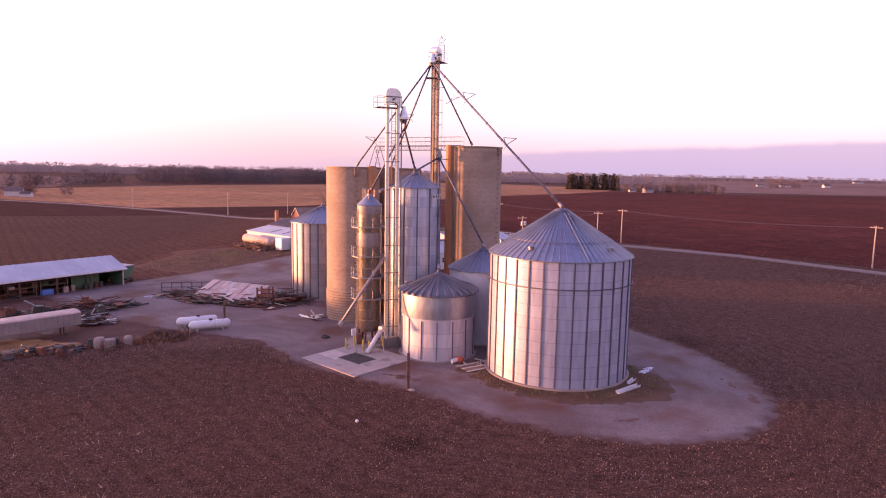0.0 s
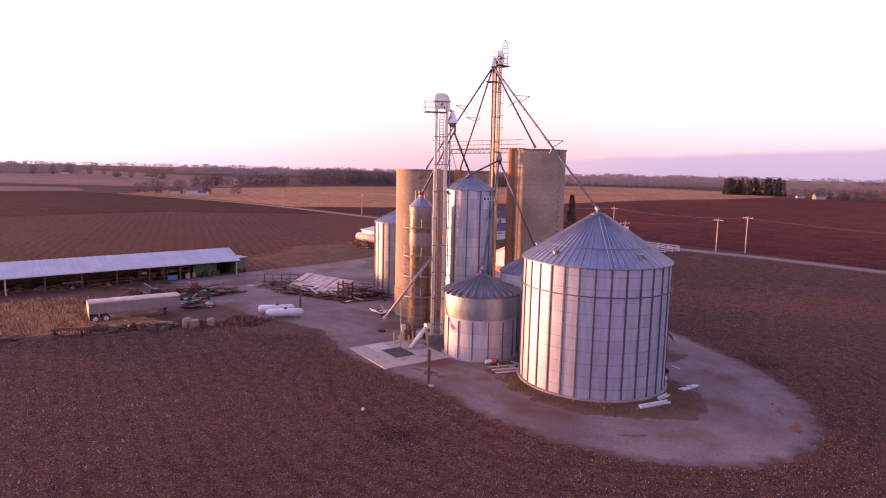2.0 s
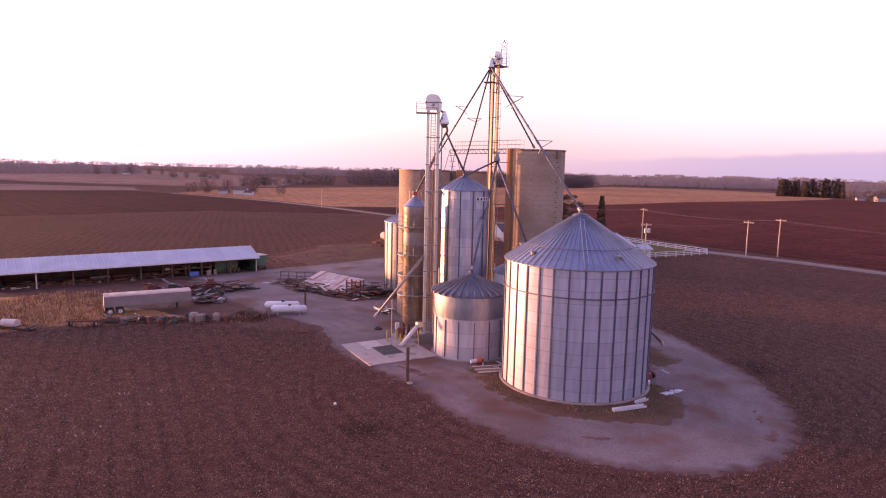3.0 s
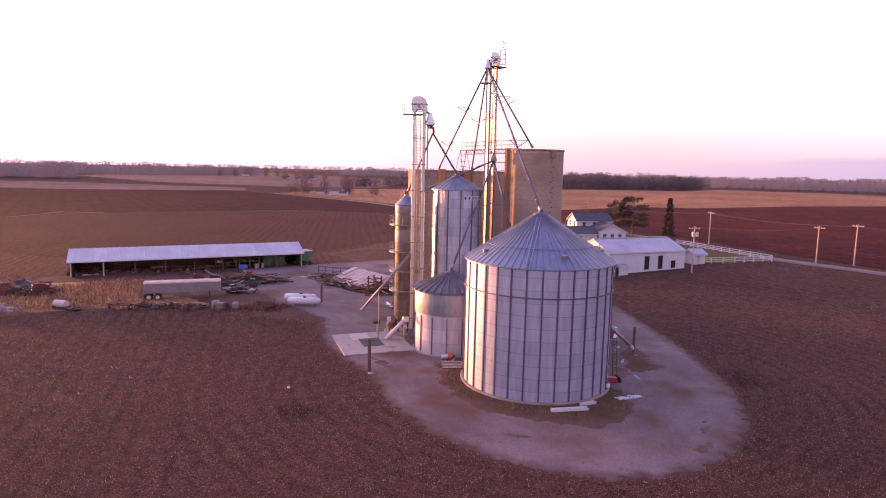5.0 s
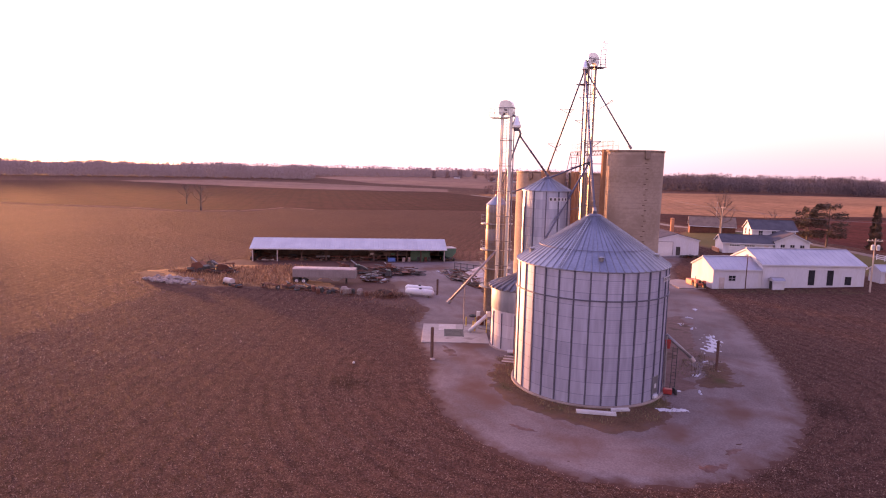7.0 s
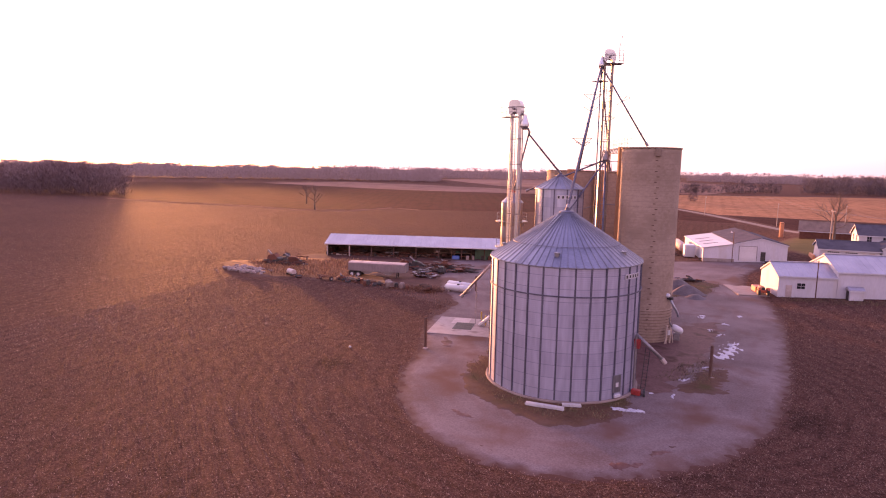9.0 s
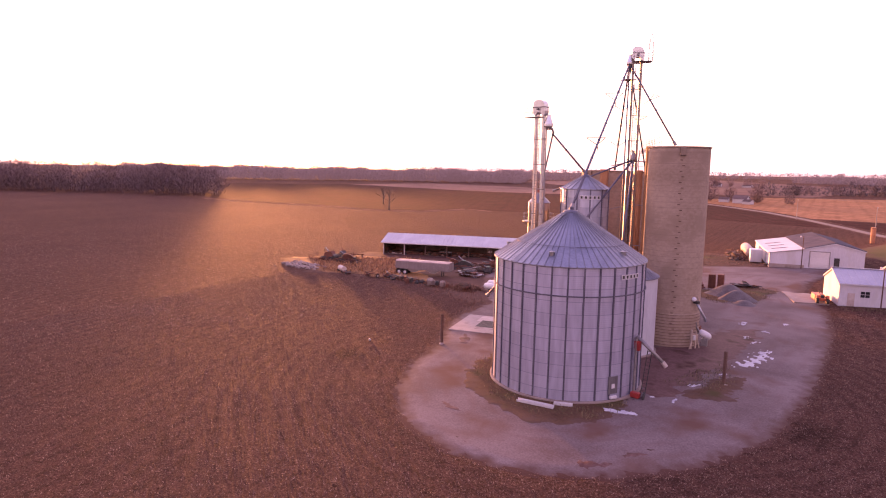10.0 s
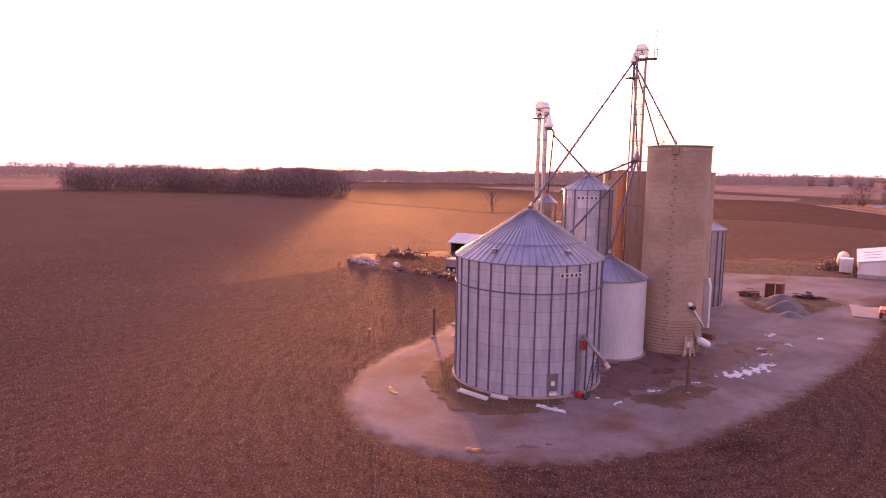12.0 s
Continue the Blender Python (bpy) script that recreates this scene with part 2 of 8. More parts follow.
DAMP = [(-2.3, 43.2, 2.4), (29.8, 73.0, 3.0)]
M = {
    "soil": field_mat("tilled_soil", (0.037, 0.0155, 0.0124), (0.116, 0.0540, 0.0405), (0.31, 0.183, 0.140), 4.2, 9.0, 0.72, 0.9, 0.03, 0.07, ring=(13.0, 66.0, 1.55, 0.15), line=(0.70, 0.714, 1.7, 0.19), bump=0.95, relief=0.36, damp=DAMP),
    "red_soil": field_mat("bare_red_soil", (0.046, 0.0098, 0.0080), (0.098, 0.0235, 0.0178), (0.14, 0.043, 0.031), 0.7, 1.6, 0.5, 0.12, 0.012, 0.14, line=(0.55, 0.83, 5.0, 0.16), bump=0.7, relief=0.5),
    "dark_soil": field_mat("dark_far_soil", (0.030, 0.0088, 0.008), (0.060, 0.0185, 0.0155), (0.085, 0.032, 0.026), 0.6, 1.3, 0.4, 0.10, 0.01, 0.12, line=(0.5, 0.86, 6.0, 0.16), bump=0.4, relief=0.5),
    "stubble": field_mat("corn_stubble", (0.20, 0.085, 0.042), (0.31, 0.145, 0.075), (0.42, 0.22, 0.125), 0.5, 1.2, 0.5, 0.10, 0.008, 0.16, line=(0.8, 0.6, 7.0, 0.12), bump=0.5, relief=0.5),
    "pale_field": field_mat("pale_far_field", (0.135, 0.068, 0.055), (0.20, 0.112, 0.09), (0.25, 0.15, 0.12), 0.1, 0.25, 0.4, 0.02, 0.003, 0.14, bump=0.0),
    "gravel": mat("packed_gravel", (0.100, 0.066, 0.062), (0.182, 0.136, 0.136), 0.85, scale=0.16, fine=8.0, bump=0.12, depth=0.012, c=(0.112, 0.056, 0.043), cscale=0.11, gloss=0.08, rim=((0.080, 0.038, 0.030), 0.9), tracks=0.35),
    "dirt": mat("bare_brown_dirt", (0.058, 0.026, 0.020), (0.108, 0.052, 0.041), 0.9, scale=0.3, fine=4.0, bump=0.4, depth=0.04, gloss=0.08, rim=((0.066, 0.028, 0.0215), 1.0)),
    "brown_field": field_mat("brown_stubbly_field", (0.032, 0.0130, 0.0103), (0.103, 0.047, 0.0345), (0.27, 0.156, 0.118), 3.6, 8.0, 0.72, 0.9, 0.03, 0.06, line=(0.80, 0.60, 2.4, 0.16), bump=0.9, relief=0.36),
    "old_concrete": mat("stained_old_concrete", (0.17, 0.12, 0.105), (0.26, 0.195, 0.175), 0.9, scale=0.6, fine=8.0, bump=0.3, depth=0.02),
    "dull_duct": mat("weathered_tan_duct", (0.17, 0.135, 0.115), (0.26, 0.21, 0.18), 0.42, 0.75, scale=0.6, fine=5.0, bump=0.05, spread=0.08),
    "dry_grass": mat("golden_dry_grass", (0.17, 0.075, 0.032), (0.36, 0.18, 0.080), 0.95, scale=0.4, fine=5.0, bump=0.5, depth=0.05, c=(0.11, 0.048, 0.025), cscale=0.2, gloss=0.08),
    "road": mat("worn_asphalt", (0.115, 0.072, 0.066), (0.165, 0.108, 0.10), 0.85, scale=0.3, fine=6.0, bump=0.2, depth=0.01, rim=((0.10, 0.05, 0.04), 1.2)),
    "lawn": mat("winter_grass", (0.060, 0.031, 0.019), (0.115, 0.060, 0.037), 0.95, scale=0.4, fine=6.0, bump=0.4, depth=0.06, c=(0.066, 0.048, 0.021), cscale=0.3, gloss=0.08, rim=((0.105, 0.060, 0.050), 0.9)),
    "green": mat("green_winter_lawn", (0.050, 0.025, 0.016), (0.110, 0.055, 0.035), 0.95, scale=0.3, fine=3.0, bump=0.8, depth=0.15, c=(0.078, 0.058, 0.020), cscale=0.09, gloss=0.08, rim=((0.095, 0.044, 0.032), 3.0)),
    "lawn_green": mat("short_green_lawn", (0.062, 0.050, 0.016), (0.118, 0.078, 0.028), 0.95, scale=0.15, fine=3.0, bump=0.4, depth=0.06, c=(0.11, 0.058, 0.03), cscale=0.07, gloss=0.08, rim=((0.09, 0.045, 0.03), 2.0)),
    "pad": mat("weathered_concrete", (0.215, 0.168, 0.155), (0.315, 0.262, 0.245), 0.85, scale=0.5, fine=12.0, bump=0.2, depth=0.01, c=(0.165, 0.12, 0.105), cscale=0.5),
    "mud": mat("red_brown_mud", (0.080, 0.036, 0.031), (0.15, 0.082, 0.075), 0.7, scale=0.35, fine=4.0, bump=0.5, depth=0.04, c=(0.058, 0.026, 0.019), cscale=0.35, gloss=0.08, rim=((0.115, 0.070, 0.062), 0.22)),
    "snow": mat("old_snow", (0.27, 0.255, 0.29), (0.46, 0.45, 0.49), 0.7, scale=2.0, fine=12.0, bump=0.4, depth=0.02),
    "galv": mat("corrugated_galvanized_steel", (0.27, 0.275, 0.32), (0.38, 0.385, 0.43), 0.48, 0.75, scale=0.35, fine=3.0, bump=0.0, stretch=(1, 1, 0.35), c=(0.235, 0.24, 0.285), cscale=0.5),
    "galv_wave": mat("galvanized_steel_sheets", (0.28, 0.285, 0.33), (0.4, 0.405, 0.45), 0.48, 0.75, scale=0.35, fine=3.0, bump=0.5, depth=0.012, stretch=(1, 1, 0.3), wave=0.11),
    "smooth_galv": mat("smooth_grey_steel", (0.17, 0.165, 0.18), (0.25, 0.245, 0.265), 0.4, 0.8, scale=0.5, fine=4.0, bump=0.1, depth=0.005, stretch=(1, 1, 0.3)),
    "roof_galv": mat("weathered_roof_steel", (0.158, 0.157, 0.192), (0.235, 0.233, 0.275), 0.45, 0.75, scale=0.5, fine=5.0, bump=0.05, spread=0.08),
    "roof_dull": mat("dull_grey_roof_steel", (0.105, 0.098, 0.115), (0.165, 0.155, 0.175), 0.6, 0.5, scale=0.5, fine=5.0, bump=0.05, spread=0.1),
    "stiff": mat("dull_stiffener_steel", (0.080, 0.076, 0.112), (0.132, 0.126, 0.170), 0.6, 0.6, scale=1.0, fine=6.0, bump=0.0, spread=0.1),
    "bright": mat("bright_galvanized_duct", (0.46, 0.45, 0.45), (0.62, 0.61, 0.61), 0.38, 0.85, scale=0.6, fine=5.0, bump=0.05, spread=0.06),
    "frame": mat("grey_steel_frame", (0.17, 0.15, 0.155), (0.27, 0.245, 0.255), 0.55, 0.7, scale=1.0, fine=8.0, bump=0.0),
    "white_bin": mat("chalky_white_steel", (0.37, 0.37, 0.43), (0.48, 0.48, 0.54), 0.55, 0.25, scale=0.3, fine=4.0, bump=0.05, stretch=(1, 1, 0.3)),
    "stave": mat("tan_concrete_staves", (0.225, 0.155, 0.116), (0.325, 0.236, 0.188), 0.9, scale=0.35, fine=5.0, bump=0.2, depth=0.02, stretch=(0.5, 0.5, 0.7), c=(0.232, 0.162, 0.124), cscale=0.5),
    "hoop": mat("rusty_hoop_steel", (0.19, 0.13, 0.098), (0.27, 0.19, 0.15), 0.7, 0.3, scale=1.0, fine=6.0, bump=0.0, spread=0.12),
    "chute": mat("orange_brown_chute", (0.24, 0.105, 0.05), (0.36, 0.17, 0.085), 0.8, scale=0.5, fine=5.0, bump=0.1, stretch=(1, 1, 0.3)),
    "dark": mat("dark_iron", (0.025, 0.022, 0.022), (0.06, 0.05, 0.048), 0.7, 0.2, scale=2.0, fine=9.0, bump=0.1, spread=0.2),
    "debris": mat("rusty_debris", (0.022, 0.014, 0.012), (0.085, 0.042, 0.032), 0.9, 0.1, scale=1.6, fine=7.0, bump=1.0, depth=0.2, c=(0.12, 0.045, 0.028), cscale=1.1, gloss=0.1),
    "rust": mat("rusted_iron", (0.085, 0.026, 0.017), (0.165, 0.06, 0.038), 0.85, 0.2, scale=1.5, fine=9.0, bump=0.3, spread=0.3),
    "red": mat("red_machine_paint", (0.22, 0.018, 0.016), (0.34, 0.032, 0.026), 0.5, scale=2.0, fine=9.0, bump=0.05),
    "orange": mat("orange_machine_paint", (0.36, 0.060, 0.022), (0.46, 0.088, 0.034), 0.5, scale=2.0, fine=9.0, bump=0.05),
    "yellow": mat("yellow_safety_paint", (0.38, 0.25, 0.045), (0.50, 0.34, 0.07), 0.55, scale=2.0, fine=9.0, bump=0.05),
    "blue": mat("blue_paint", (0.04, 0.10, 0.30), (0.07, 0.15, 0.40), 0.6, scale=2.0, fine=9.0, bump=0.05),
    "greenpaint": mat("faded_green_paint", (0.035, 0.085, 0.05), (0.065, 0.13, 0.08), 0.65, scale=1.0, fine=6.0, bump=0.1),
    "white": mat("white_painted_siding", (0.40, 0.385, 0.43), (0.48, 0.465, 0.51), 0.65, scale=0.4, fine=5.0, bump=0.1, depth=0.01, stretch=(1, 1, 0.3), c=(0.42, 0.39, 0.40), cscale=0.5),
    "white_metal": mat("white_ribbed_metal", (0.46, 0.44, 0.46), (0.55, 0.53, 0.55), 0.5, 0.1, scale=0.3, fine=4.0, bump=0.05, spread=0.04),
    "tank": mat("white_tank_paint", (0.42, 0.40, 0.43), (0.52, 0.50, 0.53), 0.4, scale=0.8, fine=6.0, bump=0.03),
    "roof_white": mat("pale_metal_roofing", (0.25, 0.242, 0.29), (0.335, 0.325, 0.375), 0.5, 0.35, scale=0.3, fine=4.0, bump=0.05, spread=0.05),
    "roof_far": mat("faded_mauve_roof", (0.085, 0.055, 0.055), (0.14, 0.095, 0.092), 1.0, gloss=0.05, scale=0.5, fine=8.0, bump=0.2, spread=0.2),
    "wall_far": mat("weathered_pale_siding", (0.36, 0.32, 0.33), (0.46, 0.41, 0.42), 0.8, scale=0.4, fine=5.0, bump=0.1, spread=0.15),
    "roof_dark": mat("grey_shingle_roof", (0.052, 0.049, 0.062), (0.088, 0.082, 0.098), 1.0, scale=0.5, fine=8.0, bump=0.3, depth=0.02, gloss=0.02),
    "tarp": mat("off_white_tarp", (0.30, 0.19, 0.165), (0.46, 0.32, 0.28), 0.7, scale=0.8, fine=5.0, bump=0.3, depth=0.03, spread=0.15),
    "trailer": mat("dull_grey_trailer_sheet", (0.18, 0.145, 0.15), (0.26, 0.215, 0.225), 0.55, 0.4, scale=0.6, fine=6.0, bump=0.05),
    "wood": mat("weathered_timber", (0.105, 0.058, 0.04), (0.2, 0.125, 0.09), 0.85, scale=1.0, fine=10.0, bump=0.3, depth=0.01, spread=0.3),
    "post": mat("dark_brown_post", (0.06, 0.028, 0.022), (0.12, 0.06, 0.045), 0.85, scale=1.5, fine=10.0, bump=0.3, depth=0.01, spread=0.1),
    "board": mat("pale_boards", (0.32, 0.25, 0.23), (0.44, 0.36, 0.34), 0.8, scale=1.0, fine=9.0, bump=0.2, spread=0.12),
    "pole": mat("utility_pole_wood", (0.30, 0.22, 0.18), (0.44, 0.34, 0.28), 0.85, scale=0.6, fine=8.0, bump=0.2),
    "rubber": mat("black_rubber", (0.018, 0.018, 0.018), (0.04, 0.038, 0.038), 0.8, scale=3.0, fine=12.0, bump=0.2),
    "rock": mat("pale_rubble_stone", (0.17, 0.118, 0.104), (0.27, 0.20, 0.18), 0.9, scale=1.5, fine=7.0, bump=0.5, depth=0.05, spread=0.25),
    "stone_heap": mat("grey_gravel_heap", (0.088, 0.073, 0.074), (0.15, 0.128, 0.13), 0.95, scale=0.8, fine=6.0, bump=0.7, depth=0.05, gloss=0.08),
    "bark": mat("grey_brown_bark", (0.085, 0.055, 0.045), (0.15, 0.105, 0.085), 0.9, scale=1.0, fine=8.0, bump=0.2),
    "glass": mat("dark_window_glass", (0.018, 0.018, 0.022), (0.03, 0.03, 0.036), 0.12, scale=1.0, fine=4.0, bump=0.0),
    "porcelain": mat("insulator_grey", (0.35, 0.34, 0.35), (0.5, 0.49, 0.5), 0.4, scale=2.0, fine=9.0, bump=0.0),
    "shed_dark": mat("old_barn_boards", (0.10, 0.06, 0.045), (0.19, 0.125, 0.095), 0.9, scale=0.6, fine=8.0, bump=0.3, stretch=(1, 1, 0.2)),
    "brick": mat("orange_clay_tile", (0.40, 0.15, 0.07), (0.55, 0.24, 0.12), 0.85, scale=1.0, fine=6.0, bump=0.2),
}
M["straw_bits"] = island_mat("crop_residue", [(0.0, (0.036, 0.0145, 0.0115)), (0.4, (0.105, 0.049, 0.037)), (0.75, (0.21, 0.115, 0.088)), (1.0, (0.36, 0.225, 0.175))])
M["weeds"] = island_mat("dry_weeds", [(0.0, (0.12, 0.05, 0.022)), (0.4, (0.32, 0.14, 0.058)), (0.8, (0.50, 0.24, 0.105)), (1.0, (0.64, 0.39, 0.20))])
M["brush"] = island_mat("dead_brush", [(0.0, (0.075, 0.032, 0.022)), (0.6, (0.19, 0.080, 0.045)), (1.0, (0.32, 0.16, 0.09))])
M["grass_bits"] = island_mat("grass_blades", [(0.0, (0.055, 0.045, 0.02)), (0.6, (0.12, 0.09, 0.045)), (1.0, (0.24, 0.16, 0.08))])
M["twigs"] = island_mat("bare_twigs", [(0.0, (0.085, 0.05, 0.052)), (1.0, (0.165, 0.098, 0.095))])
# the mauve is distance haze put into the twig colour
M["wood_belt"] = island_mat("mauve_bare_twigs", [(0.0, (0.060, 0.043, 0.052)), (1.0, (0.10, 0.072, 0.082))])
# twigs coloured paler than near ones to stand in for distance haze
M["hazy_twigs"] = island_mat("haze_paled_twigs", [(0.0, (0.15, 0.092, 0.09)), (1.0, (0.26, 0.165, 0.155))])
# haze over the far woods imitated by mauve twigs that glow faintly
M["haze_glow"] = island_mat("far_woods_haze_glow", [(0.0, (0.08, 0.06, 0.07)), (1.0, (0.125, 0.094, 0.105))], 1.0)
hz = M["haze_glow"].node_tree.nodes["Principled BSDF"]
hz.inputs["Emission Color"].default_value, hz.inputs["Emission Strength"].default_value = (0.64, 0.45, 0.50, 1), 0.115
# bluish cast in this dark colour imitates haze over the eastern trees
M["dark_twigs"] = island_mat("dark_bare_twigs", [(0.0, (0.060, 0.042, 0.050)), (1.0, (0.12, 0.085, 0.094))])
M["needles"] = island_mat("dark_needles", [(0.0, (0.032, 0.022, 0.015)), (0.7, (0.062, 0.041, 0.026)), (1.0, (0.11, 0.062, 0.038))])



def bin_steel(name, R, width, row, a, b, seam, metal=0.75, rough=0.5):
    """Galvanized bin wall: curved sheets in staggered rings with dark seams, streaked by weather."""
    m = bpy.data.materials.new(name)
    m.use_nodes = True
    n, l = m.node_tree.nodes, m.node_tree.links
    bsdf = n["Principled BSDF"]
    tc_ = n.new("ShaderNodeTexCoord")
    sp = n.new("ShaderNodeSeparateXYZ")
    l.new(tc_.outputs["Object"], sp.inputs[0])
    at = n.new("ShaderNodeMath")
    at.operation = "ARCTAN2"
    l.new(sp.outputs["Y"], at.inputs[0])
    l.new(sp.outputs["X"], at.inputs[1])
    mu = n.new("ShaderNodeMath")
    mu.operation = "MULTIPLY"
    mu.inputs[1].default_value = R
    l.new(at.outputs[0], mu.inputs[0])
    cb = n.new("ShaderNodeCombineXYZ")
    l.new(mu.outputs[0], cb.inputs["X"])
    l.new(sp.outputs["Z"], cb.inputs["Y"])
    br = n.new("ShaderNodeTexBrick")
    br.inputs["Color1"].default_value, br.inputs["Color2"].default_value, br.inputs["Mortar"].default_value = (*a, 1), (*b, 1), (*seam, 1)
    br.inputs["Scale"].default_value, br.inputs["Mortar Size"].default_value, br.inputs["Mortar Smooth"].default_value = 1.0, 0.022, 0.5
    br.inputs["Brick Width"].default_value, br.inputs["Row Height"].default_value = width, row
    l.new(cb.outputs[0], br.inputs["Vector"])
    no = n.new("ShaderNodeTexNoise")
    no.inputs["Scale"].default_value, no.inputs["Detail"].default_value = 1.0, 6.0
    mp = n.new("ShaderNodeMapping")
    mp.inputs["Scale"].default_value = (2.6, 0.35, 1)
    l.new(cb.outputs[0], mp.inputs["Vector"])
    l.new(mp.outputs[0], no.inputs["Vector"])
    k = n.new("ShaderNodeMapRange")
    k.inputs["From Min"].default_value, k.inputs["From Max"].default_value = 0.3, 0.7
    k.inputs["To Min"].default_value, k.inputs["To Max"].default_value = 0.86, 1.12
    l.new(no.outputs["Fac"], k.inputs["Value"])
    mx = n.new("ShaderNodeMix")
    mx.data_type, mx.blend_type = "RGBA", "MULTIPLY"
    mx.inputs["Factor"].default_value = 1.0
    l.new(br.outputs["Color"], mx.inputs["A"])
    l.new(k.outputs[0], mx.inputs["B"])
    l.new(mx.outputs["Result"], bsdf.inputs["Base Color"])
    bsdf.inputs["Metallic"].default_value = metal
    rr = n.new("ShaderNodeMapRange")
    rr.inputs["To Min"].default_value, rr.inputs["To Max"].default_value = rough - 0.09, rough + 0.09
    l.new(no.outputs["Fac"], rr.inputs["Value"])
    l.new(rr.outputs[0], bsdf.inputs["Roughness"])
    w = n.new("ShaderNodeMath")
    w.operation = "MULTIPLY"
    w.inputs[1].default_value = 2 * math.pi / 0.165
    l.new(sp.outputs["Z"], w.inputs[0])
    si = n.new("ShaderNodeMath")
    si.operation = "SINE"
    l.new(w.outputs[0], si.inputs[0])
    bp = n.new("ShaderNodeBump")
    bp.inputs["Strength"].default_value, bp.inputs["Distance"].default_value = 0.05, 0.012
    l.new(si.outputs[0], bp.inputs["Height"])
    l.new(bp.outputs[0], bsdf.inputs["Normal"])
    return m


M["steel_big"] = bin_steel("sheeted_bin_steel_large", 6.97, 2.74, 1.12, (0.345, 0.343, 0.455), (0.385, 0.383, 0.50), (0.19, 0.19, 0.255), 0.66, 0.5)
M["steel_mid"] = bin_steel("sheeted_bin_steel_slim", 2.92, 1.53, 1.12, (0.30, 0.315, 0.41), (0.42, 0.435, 0.53), (0.25, 0.26, 0.32), 0.75, 0.46)
M["steel_back"] = bin_steel("sheeted_bin_steel_back", 4.8, 2.51, 1.12, (0.22, 0.21, 0.24), (0.27, 0.26, 0.29), (0.15, 0.145, 0.17))
M["steel_small"] = bin_steel("chalky_bin_steel", 4.0, 3.35, 1.5, (0.36, 0.325, 0.37), (0.44, 0.40, 0.45), (0.23, 0.20, 0.22), 0.3, 0.6)

# ---------------------------------------------------------------- building helpers


def part(name, bm, material, parent, label="", smooth=False, m=None):
    """Links a bmesh as one mesh object under a thing or a part."""
    me = bpy.data.meshes.new(name)
    bm.to_mesh(me)
    bm.free()
    return part_of(name, me, material, parent, label, smooth, m)


def part_of(name, me, material, parent, label="", smooth=False, m=None):
    """Links a mesh, which may be shared, as an object under parent."""
    if not me.materials:
        me.materials.append(material)
    if smooth:
        me.polygons.foreach_set("use_smooth", [True] * len(me.polygons))
    ob = new(name, me)
    if parent:
        ob.parent = parent
    if m is not None:
        ob.matrix_basis = m
    return tagged(ob, label)


def thing(name, label, category, m, group="", kind=""):
    """An empty at the base of a thing, for its parts."""
    ob = new(name)
    ob.empty_display_size = 0.3
    ob.matrix_basis = m
    return tagged(ob, label, category, group, kind)


def solo(name, bm, material, label, category, m=None, group="", kind="", smooth=False):
    """A thing that is one mesh."""
    return tagged(part(name, bm, material, None, label, smooth, m), label, category, group, kind)


def box(x0, x1, y0, y1, z0, z1, bevel=0.0, bm=None):
    bm = bm or bmesh.new()
    vs = [bm.verts.new((x, y, z)) for z in (z0, z1) for y in (y0, y1) for x in (x0, x1)]
    fs = [bm.faces.new([vs[i] for i in f]) for f in ((0, 2, 3, 1), (4, 5, 7, 6), (0, 1, 5, 4), (2, 6, 7, 3), (0, 4, 6, 2), (1, 3, 7, 5))]
    if bevel:
        bmesh.ops.bevel(bm, geom=list({e for f in fs for e in f.edges}), offset=bevel, segments=1, affect="EDGES")
    return bm


def lathe(profile, seg=48, bm=None, closed=False):
    """A body turned round z from (r, z) pairs."""
    bm = bm or bmesh.new()
    rings = []
    for r, z in profile:
        rings.append([bm.verts.new((r * math.cos(2 * math.pi * k / seg), r * math.sin(2 * math.pi * k / seg), z)) for k in range(seg)])
    for a, b in zip(rings, rings[1:]):
        for k in range(seg):
            bm.faces.new((a[k], a[(k + 1) % seg], b[(k + 1) % seg], b[k]))
    if closed:
        bm.faces.new(rings[0][::-1])
        bm.faces.new(rings[-1])
    return bm


def tube(pts, r, seg=8, bm=None, r1=None):
    """A round bar along points, tapering to r1."""
    bm = bm or bmesh.new()
    pts = [Vector(p) for p in pts]
    rings = []
    for i, p in enumerate(pts):
        d = (pts[min(i + 1, len(pts) - 1)] - pts[max(i - 1, 0)]).normalized()
        up = Vector((0, 0, 1)) if abs(d.z) < 0.95 else Vector((1, 0, 0))
        s = d.cross(up).normalized()
        u = s.cross(d)
        rr = r if r1 is None else r + (r1 - r) * i / (len(pts) - 1)
        rings.append([bm.verts.new(p + rr * (math.cos(2 * math.pi * k / seg) * s + math.sin(2 * math.pi * k / seg) * u)) for k in range(seg)])
    for a, b in zip(rings, rings[1:]):
        for k in range(seg):
            bm.faces.new((a[k], a[(k + 1) % seg], b[(k + 1) % seg], b[k]))
    bm.faces.new(rings[0][::-1])
    bm.faces.new(rings[-1])
    return bm


def hoop(r, z, thick, seg=64, bm=None):
    bm = bm or bmesh.new()
    return lathe([(r - thick, z - thick), (r + thick, z - thick), (r + thick, z + thick), (r - thick, z + thick), (r - thick, z - thick)], seg, bm)


